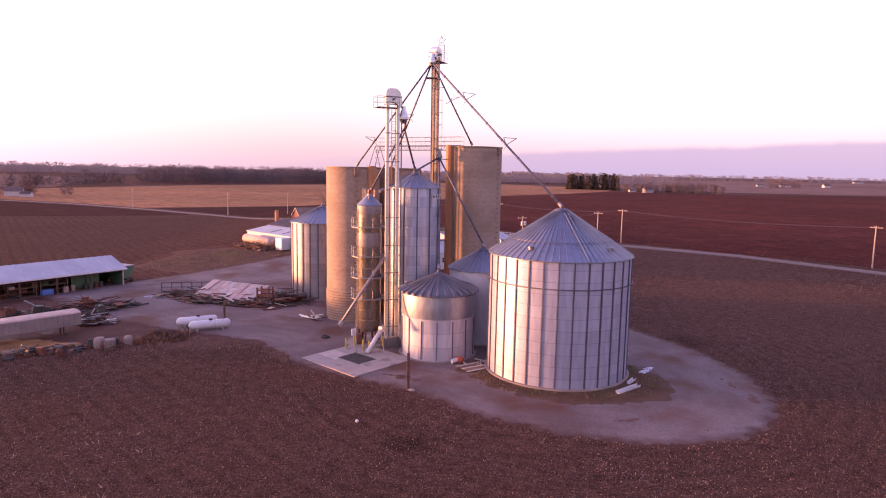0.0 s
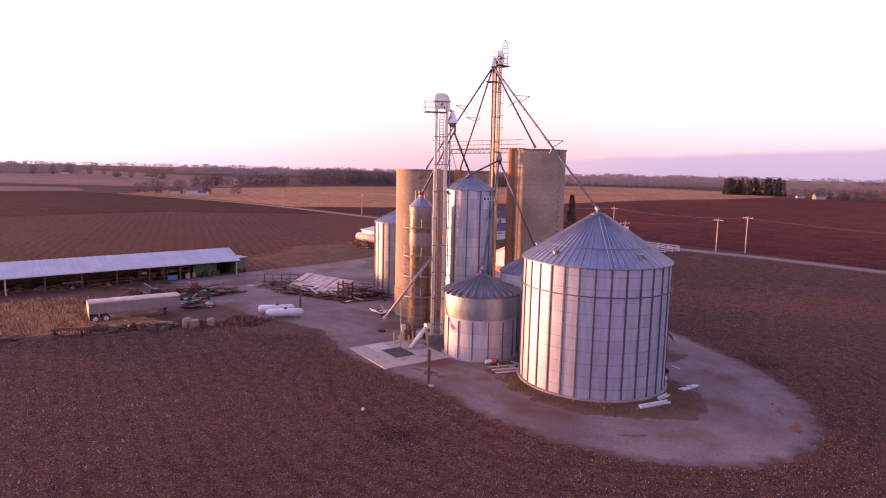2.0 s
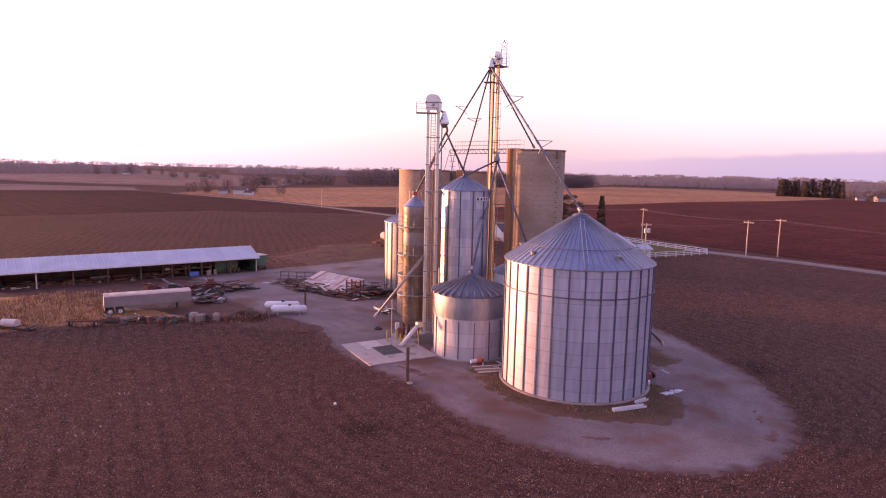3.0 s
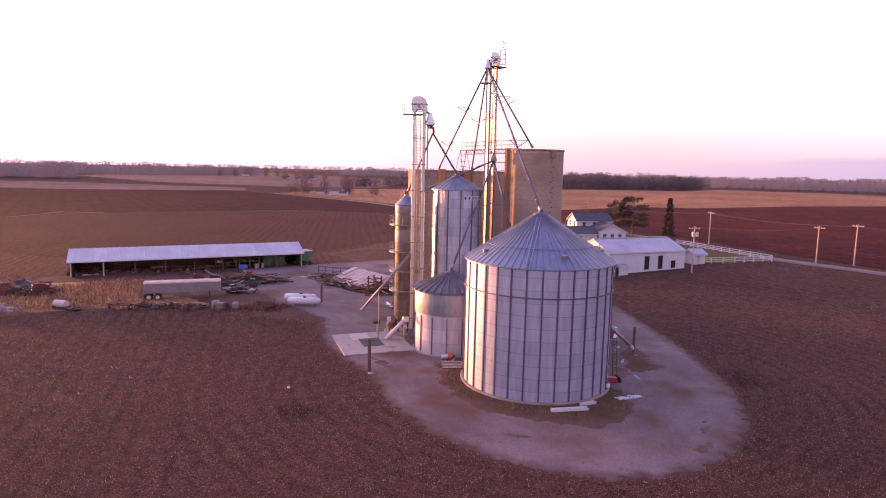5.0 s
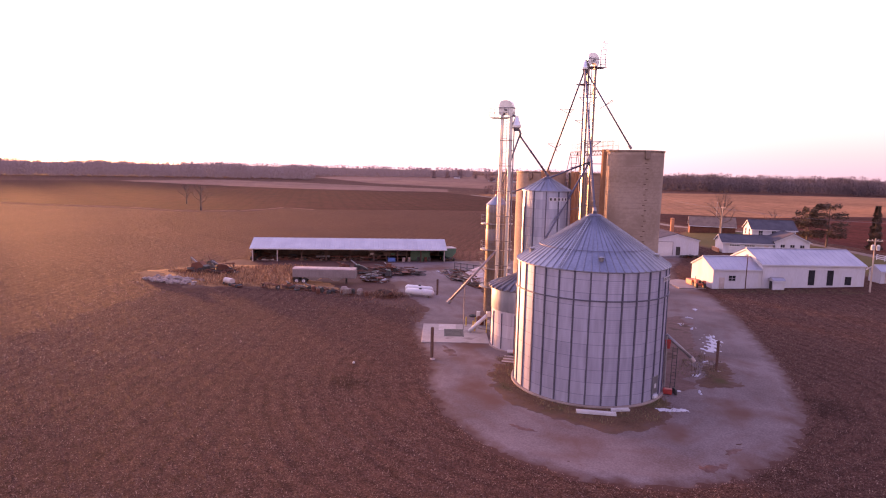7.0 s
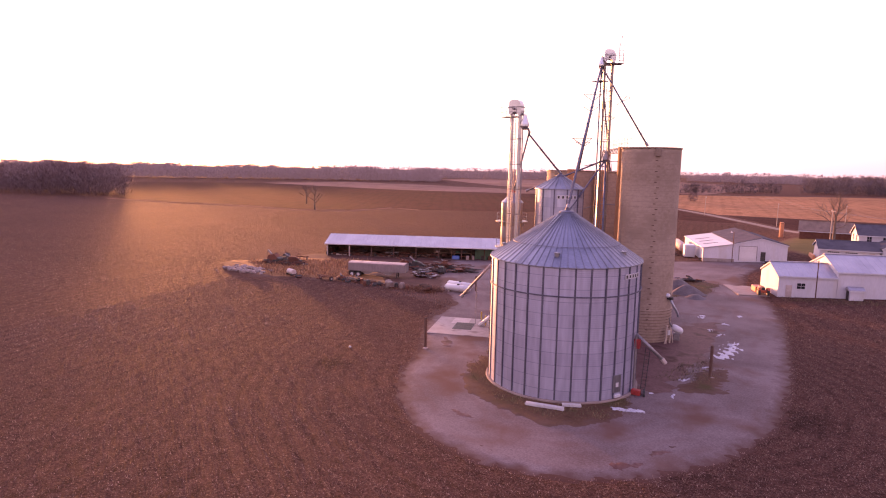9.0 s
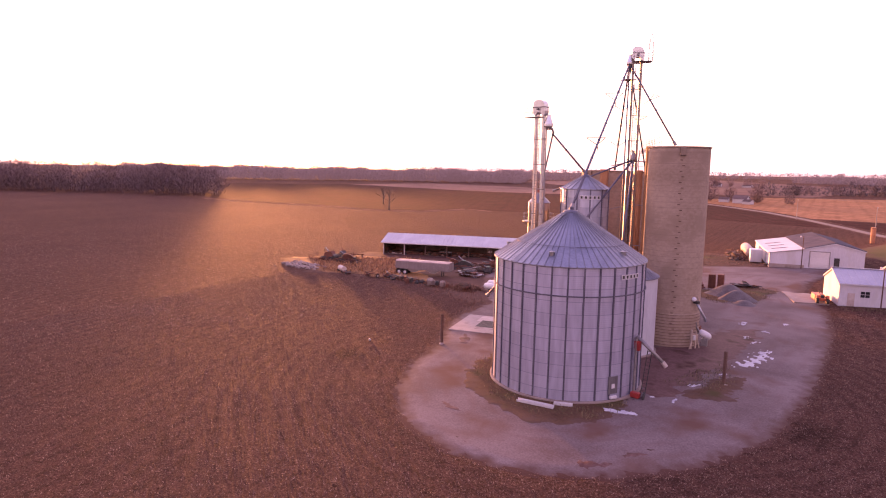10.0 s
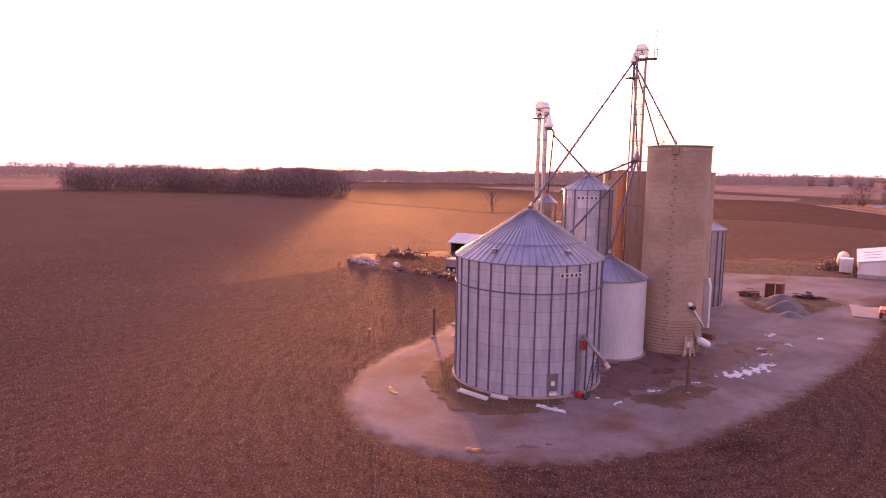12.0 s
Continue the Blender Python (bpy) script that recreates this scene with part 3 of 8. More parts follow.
def prism(poly, y0, y1, bm=None):
    """A body with the outline poly in x and z, from y0 to y1."""
    bm = bm or bmesh.new()
    a = [bm.verts.new((x, y0, z)) for x, z in poly]
    b = [bm.verts.new((x, y1, z)) for x, z in poly]
    bm.faces.new(a)
    bm.faces.new(b[::-1])
    for k in range(len(poly)):
        bm.faces.new((a[k], b[k], b[(k + 1) % len(poly)], a[(k + 1) % len(poly)]))
    bmesh.ops.recalc_face_normals(bm, faces=bm.faces)
    return bm


def mesh_from(name, verts, faces):
    me = bpy.data.meshes.new(name)
    me.from_pydata(verts, [], faces)
    return me


def lump(r, squash=0.7, rough=0.35, sub=2, seed=0):
    """An uneven rounded stone or heap."""
    bm = bmesh.new()
    bmesh.ops.create_icosphere(bm, subdivisions=sub, radius=r)
    for v in bm.verts:
        k = 1 + rough * noise.noise(v.co / r * 1.3 + Vector((seed * 7.3, seed * 3.1, 0)))
        v.co = Vector((v.co.x * k, v.co.y * k, v.co.z * k * squash))
    return bm


def smooth_step(a, b, v):
    k = np.clip((v - a) / (b - a), 0, 1)
    return k * k * (3 - 2 * k)


def ground_z(x, y):
    """The land is level round the bins and rises gently towards the road."""
    return 2.6 * smooth_step(90.0, 190.0, np.asarray(y, float)) * smooth_step(-80.0, -30.0, np.asarray(x, float))


def gz(x, y):
    return float(ground_z(x, y))


def inside(poly, X, Y):
    """Signed distance to a polygon's outline, positive inside."""
    d = np.full(X.shape, 1e9)
    odd = np.zeros(X.shape, bool)
    n = len(poly)
    for k in range(n):
        (ax, ay), (bx, by) = poly[k], poly[(k + 1) % n]
        ex, ey = bx - ax, by - ay
        t = np.clip(((X - ax) * ex + (Y - ay) * ey) / (ex * ex + ey * ey), 0, 1)
        d = np.minimum(d, np.hypot(X - ax - t * ex, Y - ay - t * ey))
        if ay != by:
            odd ^= ((ay > Y) != (by > Y)) & (X < ex * (Y - ay) / (by - ay) + ax)
    return np.where(odd, d, -d)


def bumps(X, Y, size, seed):
    """Smooth random unevenness between about -1 and 1."""
    rs = np.random.RandomState(seed)
    out = np.zeros(X.shape)
    for k in range(7):
        a, ph, f = rs.uniform(0, 2 * math.pi), rs.uniform(0, 2 * math.pi), rs.uniform(0.5, 1.8) / size
        out += np.sin((X * math.cos(a) + Y * math.sin(a)) * 2 * math.pi * f + ph)
    return out / 3.5


def sheet(name, polys, step, lift, edge, wobble, material, label, category, seed=1, holes=(), grow=0.0):
    """A thin layer on the land within polygons; its uneven rim dips into the soil."""
    xs = [p[0] for q in polys for p in q]
    ys = [p[1] for q in polys for p in q]
    X, Y = np.meshgrid(np.arange(min(xs) - 3 * step, max(xs) + 3 * step, step), np.arange(min(ys) - 3 * step, max(ys) + 3 * step, step))
    d = np.max([inside(q, X, Y) for q in polys], axis=0) + grow
    for q in holes:
        d = np.minimum(d, -inside(q, X, Y))
    d = d + wobble * bumps(X, Y, 6 * max(wobble, step), seed) + 0.6 * wobble * bumps(X, Y, 2.2 * max(wobble, step), seed + 40)
    Z = ground_z(X, Y) + np.clip(d / edge, -1, 1) * lift
    keep = d > -1.6 * max(edge, step)
    idx = -np.ones(X.shape, int)
    idx[keep] = np.arange(keep.sum())
    a, b, c, e = idx[:-1, :-1], idx[:-1, 1:], idx[1:, 1:], idx[1:, :-1]
    ok = (a >= 0) & (b >= 0) & (c >= 0) & (e >= 0)
    me = mesh_from(name, np.stack([X[keep], Y[keep], Z[keep]], 1).tolist(), np.stack([a[ok], b[ok], c[ok], e[ok]], 1).tolist())
    me.attributes.new("inset", "FLOAT", "POINT").data.foreach_set("value", d[keep].astype(np.float32))
    ob = part_of(name, me, material, None, label, True)
    return tagged(ob, label, category, kind="structure")


def flecks(name, x, y, length, width, tilt, up, material, label, category, rs):
    """Thin bent strips lying or standing on the land, as one stuff object."""
    n = len(x)
    yaw = rs.uniform(0, 2 * math.pi, n)
    lean = rs.uniform(tilt[0], tilt[1], n)
    ln, wd = rs.uniform(*length, n), rs.uniform(*width, n)
    d = np.stack([np.cos(yaw) * np.cos(lean), np.sin(yaw) * np.cos(lean), np.sin(lean)], 1)
    s = np.stack([-np.sin(yaw), np.cos(yaw), np.zeros(n)], 1) * wd[:, None] / 2
    base = np.stack([x, y, ground_z(x, y) + up], 1)
    V = np.empty((n, 4, 3))
    V[:, 0], V[:, 1] = base - s, base + s
    V[:, 2], V[:, 3] = base + d * ln[:, None] + s * 0.6, base + d * ln[:, None] - s * 0.6
    me = mesh_from(name, V.reshape(-1, 3).tolist(), np.arange(4 * n).reshape(n, 4).tolist())
    return tagged(part_of(name, me, material, None, label), label, category, kind="stuff")

# ---------------------------------------------------------------- land
def spaced(*spans):
    out = []
    for a, b, s in spans:
        out += list(np.arange(a, b - s / 2, s))
    return np.array(out + [spans[-1][1]])


GX, GY = np.meshgrid(
    spaced((-4500, -700, 200), (-700, -300, 25), (-300, -100, 8), (-100, 130, 3), (130, 330, 10), (330, 800, 30), (800, 4500, 200)),
    spaced((-3000, -400, 200), (-400, -60, 20), (-60, 250, 3), (250, 500, 10), (500, 900, 25), (900, 4700, 200)))
gi = np.arange(GX.size).reshape(GX.shape)
land = mesh_from("ground", np.stack([GX.ravel(), GY.ravel(), ground_z(GX, GY).ravel()], 1).tolist(),
                 np.stack([gi[:-1, :-1].ravel(), gi[:-1, 1:].ravel(), gi[1:, 1:].ravel(), gi[1:, :-1].ravel()], 1).tolist())
tagged(part_of("ground", land, M["soil"], None, "", True), "dark tilled farm field with crop residue", "field", kind="structure")

LOOP = [(-15.5, 62.5), (-8.5, 57.5), (-2.2, 54.0), (3.5, 48.9), (10.0, 45.3), (17.0, 43.9), (22.8, 45.2), (27.2, 48.6), (29.8, 53.5), (30.6, 60.5), (29.0, 68.5), (25.0, 77.0),
        (20.0, 85.5), (14.5, 94.0), (8.0, 103.5), (1.0, 112.0), (-4.0, 116.5), (-10.0, 121.0), (-16.0, 130.0), (-22.0, 148.0), (-26.0, 143.0), (-33.0, 133.0), (-41.0, 120.0), (-46.0, 113.0),
        (-56.0, 99.0), (-60.0, 92.0), (-52.0, 84.0), (-43.0, 79.0), (-34.0, 74.0), (-27.0, 71.5), (-21.0, 69.0)]
sheet("dirt_margin", [LOOP], 0.4, 0.035, 1.6, 0.3, M["dirt"], "bare brown dirt margin between gravel and field", "dirt", 2, grow=0.7)
sheet("gravel_drive", [LOOP], 0.35, 0.065, 1.6, 0.12, M["gravel"], "grey packed gravel yard and loop drive round the bins", "gravel drive", 3, grow=0.5)
sheet("grass_ring", [[(2.0, 58.5), (4.4, 54.8), (8.0, 52.0), (11.5, 51.0), (16.0, 51.3), (20.8, 52.6), (22.4, 55.4), (22.6, 59.0), (20.8, 62.6), (19.0, 64.5), (12.0, 62.0), (5.0, 62.0)]],
      0.3, 0.10, 0.9, 0.35, M["lawn"], "patchy brown grass round the bin's foot", "grass", 5)
sheet("grass_patch", [[(18.6, 70.0), (21.2, 68.6), (22.4, 72.0), (20.4, 76.0), (17.6, 79.4), (16.8, 75.0)]], 0.2, 0.125, 0.8, 0.6, M["lawn"], "patchy brown grass beside the gravel loop", "grass", 6)
sheet("grass_patch", [[(0.5, 60.0), (3.5, 58.3), (5.5, 60.5), (4.5, 65.0), (2.5, 64.0)]], 0.3, 0.10, 0.9, 0.4, M["lawn"], "thin brown grass between two bins", "grass", 7)
sheet("mud_patch", [[(5.0, 77.5), (9.0, 70.5), (13.0, 68.0), (17.0, 65.6), (19.8, 65.4), (20.6, 68.0), (17.6, 74.0), (15.0, 80.0), (12.0, 85.0), (8.0, 93.0), (3.0, 97.0), (2.0, 90.0), (6.0, 83.0)]], 0.35, 0.085, 1.2, 0.6, M["mud"], "reddish churned mud between the bin and the silo", "mud", 8)
sheet("grass_patch", [[(-20.0, 104.5), (-10.0, 102.5), (-7.0, 108.0), (-12.0, 119.0), (-19.0, 119.0)]], 0.8, 0.11, 1.2, 0.6, M["lawn"], "brown weedy ground round the gravel heaps", "grass", 9)
sheet("dirt_verge", [[(-75.0, 45.0), (-57.0, 47.0), (-46.0, 60.0), (-33.0, 64.5), (-21.5, 66.5), (-14.5, 61.0), (-14.0, 64.0), (-20.0, 71.0), (-30.0, 73.5), (-45.0, 80.0), (-60.0, 92.0), (-80.0, 68.0)]],
      1.0, 0.045, 1.5, 0.8, M["dirt"], "weedy dirt verge along the junk row", "verge", 10)
sheet("dry_grass_patch", [[(-76.0, 48.0), (-57.0, 48.5), (-47.0, 59.5), (-38.0, 64.0), (-40.0, 68.0), (-48.0, 68.5), (-56.0, 72.0), (-66.0, 73.0), (-76.0, 62.0)]], 0.8, 0.085, 1.4, 0.7, M["dry_grass"], "golden dry grass behind the junk row", "grass", 22)
sheet("back_meadow", [[(-60.0, 118.0), (-46.0, 113.0), (-36.0, 128.0), (-30.0, 140.0), (-38.0, 150.0), (-60.0, 140.0)]], 1.5, 0.07, 2.5, 1.5, M["green"], "rough green and brown meadow behind the yard", "grass", 11)
sheet("front_lawn", [[(-20.0, 160.0), (-38.0, 172.0), (-64.0, 236.0), (-10.0, 194.0), (30.0, 161.5), (31.0, 158.0), (17.0, 146.0), (14.0, 150.0)]], 2.0, 0.09, 2.5, 1.0, M["lawn_green"], "short winter lawn round the house", "lawn", 12)

ROADLINE = [(420.0, -120.0), (92.0, 123.0), (69.0, 143.0), (48.0, 154.3), (31.5, 161.0), (14.0, 174.0), (-10.0, 193.0), (-62.0, 231.0), (-98.0, 256.0), (-141.0, 284.0), (-180.0, 306.0), (-212.0, 320.0), (-300.0, 352.0)]


def strip(line, half):
    left, right = [], []
    for k, (x, y) in enumerate(line):
        (ax, ay), (bx, by) = line[max(k - 1, 0)], line[min(k + 1, len(line) - 1)]
        ln = math.hypot(bx - ax, by - ay)
        nx, ny = -(by - ay) / ln, (bx - ax) / ln
        left.append((x + nx * half, y + ny * half))
        right.append((x - nx * half, y - ny * half))
    return left + right[::-1]


sheet("road", [strip(ROADLINE, 2.1)], 2.0, 0.16, 1.5, 0.1, M["road"], "pale worn country road across the fields", "road", 13)
sheet("field_red", [[(94.0, 130.0), (33.0, 170.0), (-8.0, 201.0), (-57.0, 244.0), (-8.0, 362.0), (42.0, 446.0), (99.0, 511.0), (158.0, 596.0), (240.0, 556.0), (440.0, 612.0), (900.0, 740.0), (900.0, -300.0), (430.0, -112.0)]],
      6.0, 0.09, 5.0, 0.5, M["red_soil"], "bare red-brown ploughed field beyond the road", "field", 14)
sheet("field_stubble", [[(-330.0, 470.0), (-300.0, 358.0), (-212.0, 326.0), (-180.0, 312.0), (-141.0, 290.0), (-112.0, 305.0), (-8.0, 364.0), (42.0, 448.0), (99.0, 514.0), (158.0, 600.0), (176.0, 655.0), (152.0, 786.0), (82.0, 857.0), (-50.0, 860.0), (-160.0, 760.0), (-260.0, 640.0)]],
      7.0, 0.14, 6.0, 0.5, M["stubble"], "golden corn stubble field in the distance", "field", 15)
sheet("field_dark", [[(-420.0, 15.0), (-312.0, 42.0), (-277.0, 66.0), (-248.0, 91.0), (-219.0, 104.0), (-210.0, 126.0), (-222.0, 152.0), (-205.0, 158.0), (-187.0, 194.0), (-166.0, 228.0), (-98.0, 251.0), (-141.0, 279.0), (-180.0, 301.0), (-212.0, 315.0), (-300.0, 347.0), (-346.0, 362.0), (-377.0, 327.0), (-436.0, 269.0), (-496.0, 241.0), (-640.0, 187.0), (-640.0, 60.0)]], 5.0, 0.07, 6.0, 1.0, M["dark_soil"], "dark ploughed field in the distance", "field", 16)
sheet("field_dark", [[(-138.0, 289.0), (-98.0, 262.0), (-60.0, 238.0), (-10.0, 360.0), (-110.0, 303.0)]], 7.0, 0.12, 5.0, 0.5, M["dark_soil"], "dark wedge of ploughed land beside the road", "field", 17)
sheet("field_pale", [[(440.0, 622.0), (262.0, 650.0), (210.0, 720.0), (260.0, 1900.0), (2600.0, 2600.0), (2600.0, 900.0), (900.0, 750.0)]], 30.0, 0.5, 20.0, 3.0, M["pale_field"], "pale stubble land far off", "field", 18)
sheet("field_pale", [[(-640.0, 187.0), (-496.0, 241.0), (-436.0, 269.0), (-377.0, 327.0), (-346.0, 370.0), (-397.0, 418.0), (-467.0, 397.0), (-600.0, 362.0), (-700.0, 310.0)]], 10.0, 0.15, 8.0, 2.0, M["pale_field"], "pale stubble strip between dark fields", "field", 19)
# haze over this far land is put in as a pale field colour
sheet("field_pale", [[(-330.0, 520.0), (-400.0, 470.0), (-560.0, 450.0), (-900.0, 560.0), (-1500.0, 1500.0), (-500.0, 900.0)]], 25.0, 0.4, 20.0, 3.0, M["pale_field"], "pale hazy land far off", "field", 62)
sheet("field_pale", [[(-1200.0, -700.0), (-560.0, -520.0), (-440.0, -210.0), (-480.0, -140.0), (-1200.0, -200.0)]], 30.0, 0.5, 20.0, 3.0, M["pale_field"], "pale field beside the far woods", "field", 20)

sheet("field_brown", [[(-219.0, 102.0), (-208.0, 126.0), (-220.0, 151.0), (-204.0, 157.0), (-186.0, 193.0), (-165.0, 227.0), (-97.0, 250.0), (-64.0, 228.0), (-44.0, 178.0), (-40.0, 158.0), (-62.0, 142.0), (-63.0, 116.0), (-82.0, 84.0), (-140.0, 74.0), (-205.0, 88.0)]], 3.0, 0.05, 4.0, 0.8, M["brown_field"], "brown stubbly field behind the shed", "field", 21)

for k, (x, y, a, lx, ly) in enumerate(((15.2, 48.2, 12, 1.9, 0.7), (28.1, 53.6, 70, 1.7, 0.8), (27.8, 57.4, 95, 2.0, 0.7), (21.5, 46.6, 25, 1.6, 0.45), (24.6, 62.5, 110, 1.4, 0.4), (-3.5, 57.6, -25, 2.6, 1.0))):
    ca, sa = math.cos(radians(a)), math.sin(radians(a))
    ring_ = [(lx * math.cos(q) * (1 + 0.25 * math.sin(3 * q + k)), ly * math.sin(q)) for q in [math.pi * j / 6 for j in range(12)]]
    sheet("mud_patch", [[(x + ca * u - sa * v, y + sa * u + ca * v) for u, v in ring_]], 0.15, 0.09, 0.6, 0.25, M["mud"], "dark red-brown mud puddle dried on the gravel drive", "mud", 90 + k)
# concrete slab of the dump pit
pad = thing("concrete_slab", "pale concrete slab with a steel pit grate, beside the dryer", "concrete slab", pose(-8.8, 63.3, 0, 0, 0, -42), kind="structure")
part("slab", box(-4.3, 4.3, -4.0, 4.0, -0.1, 0.14, 0.03), M["pad"], pad)
part("slab_patch", box(-4.2, -1.2, -2.0, 0.2, 0.10, 0.146, 0.01), M["board"], pad, "lighter patched strip of slab")
gr = bmesh.new()
for k in range(14):
    box(-1.6 + k * 0.24, -1.44 + k * 0.24, -1.2, 1.0, 0.12, 0.165, 0, gr)
box(-1.7, 1.75, -1.3, -1.2, 0.12, 0.17, 0, gr)
box(-1.7, 1.75, 1.0, 1.1, 0.12, 0.17, 0, gr)
part("pit_grate", gr, M["dark"], pad, "dark steel bar grate")
# flat dark sheet on the solid slab, painted shade for the pit's depth
part("pit_floor", box(-1.62, 1.68, -1.2, 1.0, 0.13, 0.148), M["dark"], pad)

# ---------------------------------------------------------------- bins


def plates(parent, r, ang, z, w, h, count=5):
    """A row of small white plates with a plain dark mark on each."""
    for k in range(count):
        a = ang + (k - (count - 1) / 2) * (w * 1.12 / r)
        p = part("sign_plate", box(-0.02, 0.02, -w / 2, w / 2, -h / 2, h / 2), M["tank"], parent, "small white sign plate", m=pose(r * math.cos(a), r * math.sin(a), z, 0, 0, math.degrees(a)))
        part("sign_mark", box(0.021, 0.027, -w * 0.26, w * 0.26, -h * 0.32, h * 0.32), M["dark"], p, "plain dark mark")


def ladder(parent, height, width=0.42, step=0.32, m=None, name="ladder", material="frame"):
    bm = bmesh.new()
    for s in (-1, 1):
        box(s * width / 2 - 0.03, s * width / 2 + 0.03, -0.02, 0.02, 0, height, 0, bm)
    for k in range(int(height / step)):
        box(-width / 2, width / 2, -0.015, 0.015, 0.2 + k * step, 0.235 + k * step, 0, bm)
    return part(name, bm, M[material], parent, m=m)


def grain_bin(label, x, y, R, eave, apex, stiff, ribs, phase=0.0, wall="galv", corr=0.0, stiff_top=None, stiff_bottom=0.2, foot=0.25, lip=0.0, ring=None, roof="roof_galv", stiff_w=0.13):
    t = thing("grain_bin", label, "grain bin", pose(x, y, gz(x, y)), "grain bins of the farm")
    if foot:
        part("foundation", lathe([(R + 0.28, -0.1), (R + 0.28, foot - 0.04), (R + 0.24, foot), (R - 0.05, foot)], 72), M["old_concrete"], t, "stained concrete ring foundation")
    if corr:
        n = int((eave - foot) / corr) * 4
        prof = [(R + 0.005 * math.sin(math.pi * k / 2), foot + (eave - foot) * k / n) for k in range(n + 1)]
    else:
        prof = [(R, foot + (eave - foot) * k / 14) for k in range(15)]
    w = part("wall", lathe(prof, 96), M[wall], t, smooth=True)
    post = box(-0.02, 0.075, -stiff_w / 2, stiff_w / 2, stiff_bottom, (stiff_top or eave) - 0.03, 0.0)
    me = bpy.data.meshes.new("stiffener")
    post.to_mesh(me)
    post.free()
    for k in range(stiff):
        a = radians(phase) + 2 * math.pi * k / stiff
        part_of("stiffener", me, M["stiff"], t, m=pose((R + 0.01) * math.cos(a), (R + 0.01) * math.sin(a), 0, 0, 0, math.degrees(a)))
    if ring:
        part("wind_ring", hoop(R + 0.11, ring, 0.045, 96), M["stiff"], t, smooth=False)
    cap = 0.055 * R + 0.28
    over = R + 0.16 + lip
    slope = (apex - eave) / (over - cap)
    part("roof", lathe([(R - 0.02, eave - 0.02), (over, eave - 0.10), (over, eave - 0.03), (cap, apex - 0.12)], 96), M[roof], t, smooth=False)
    rib = bmesh.new()
    v = []
    for r, z in ((over + lip, eave - 0.03), (cap + 0.02, apex - 0.12)):
        wd = 0.05 if lip == 0 else 0.09
        for dy, dz in ((-wd, 0.0), (-wd * 0.5, 0.075 + lip * 0.2), (wd * 0.5, 0.075 + lip * 0.2), (wd, 0.0)):
            v.append(rib.verts.new((r, dy * (1 if r > 1.5 else 0.5), z + dz)))
    for i in range(3):
        rib.faces.new((v[i], v[i + 1], v[5 + i], v[4 + i]))
    rib.faces.new((v[3], v[2], v[1], v[0]))
    me = bpy.data.meshes.new("roof_rib")
    rib.to_mesh(me)
    rib.free()
    for k in range(ribs):
        part_of("roof_rib", me, M[roof], t, m=pose(0, 0, 0, 0, 0, phase + 360 * k / ribs))
    part("peak_collar", lathe([(cap + 0.08, apex - 0.22), (cap + 0.08, apex - 0.05), (cap * 0.8, apex + 0.05), (0.22, apex + 0.12), (0.22, apex + 0.34), (0.0, apex + 0.36)], 32), M["stiff"], t)
    t["rise"] = slope
    return t


def on_roof(R, eave, apex, share):
    """Radius and height of a place on a bin's roof, share 0 at the eave and 1 at the peak."""
    cap = 0.055 * R + 0.28
    return (R + 0.16) + (cap - R - 0.16) * share, eave - 0.03 + (apex - eave - 0.09) * share


big = grain_bin("large corrugated galvanized grain bin with dark stiffeners, on a concrete ring", 11.73, 61.65, 6.97, 12.0, 16.3, 32, 64, 0.65, wall="steel_big", corr=0.165, ring=9.45)
part("eave_ring", hoop(7.02, 11.93, 0.05, 96), M["stiff"], big)
rr, rz = on_roof(6.97, 12.0, 16.3, 0.33)
part("roof_ring", hoop(rr, rz + 0.085, 0.02, 72), M["stiff"], big)
for a in (-128, -48, 20, 95, 170):
    rr, rz = on_roof(6.97, 12.0, 16.3, 0.2)
    vent = bmesh.new()
    lathe([(0.2, -0.15), (0.2, 0.16), (0.28, 0.16), (0.28, 0.22), (0.0, 0.32)], 14, vent)
    part("roof_vent", vent, M["smooth_galv"], big, "small galvanized roof vent", m=pose(rr * math.cos(radians(a)), rr * math.sin(radians(a)), rz + 0.02, 0, 0, 0))
r0, z0 = on_roof(6.97, 12.0, 16.3, 0.0)
r1, z1 = on_roof(6.97, 12.0, 16.3, 0.93)
tilt = math.degrees(math.atan2(r0 - r1, z1 - z0))
ladder(big, math.hypot(r0 - r1, z1 - z0), 0.36, 0.3, pose(0, 0, 0, 0, 0, -78) @ pose(r0 + 0.05, 0, z0 + 0.1, 0, 0, 90) @ pose(0, 0, 0, -tilt, 0, 0), "roof_ladder", "galv")
plates(big, 7.06, radians(15.5), 11.05, 0.42, 0.42)
door = part("door", box(-0.03, 0.07, -0.5, 0.5, 0.75, 2.35, 0.02), M["smooth_galv"], big, "small steel access door", m=pose(7.0 * math.cos(radians(3.7)), 7.0 * math.sin(radians(3.7)), 0, 0, 0, 3.7))
part("door_label", box(0.075, 0.082, -0.18, 0.18, 1.25, 1.65), M["tank"], door, "white notice plate")
part("door_step", box(0.0, 0.25, -0.35, 0.35, 0.35, 0.6, 0.02), M["tank"], door)

small = grain_bin("squat galvanized hopper bin with a scalloped roof edge", -0.4, 66.7, 4.0, 7.0, 8.85, 15, 30, 5.0, wall="steel_small", stiff_top=4.3, foot=0.1, lip=0.12, stiff_w=0.07, roof="roof_dull")
part("upper_band", lathe([(4.03, 4.5), (4.04, 4.55), (4.04, 6.95), (4.03, 7.0)], 72), M["galv"], small, "plain galvanized upper band", smooth=True)
cap_bm = bmesh.new()
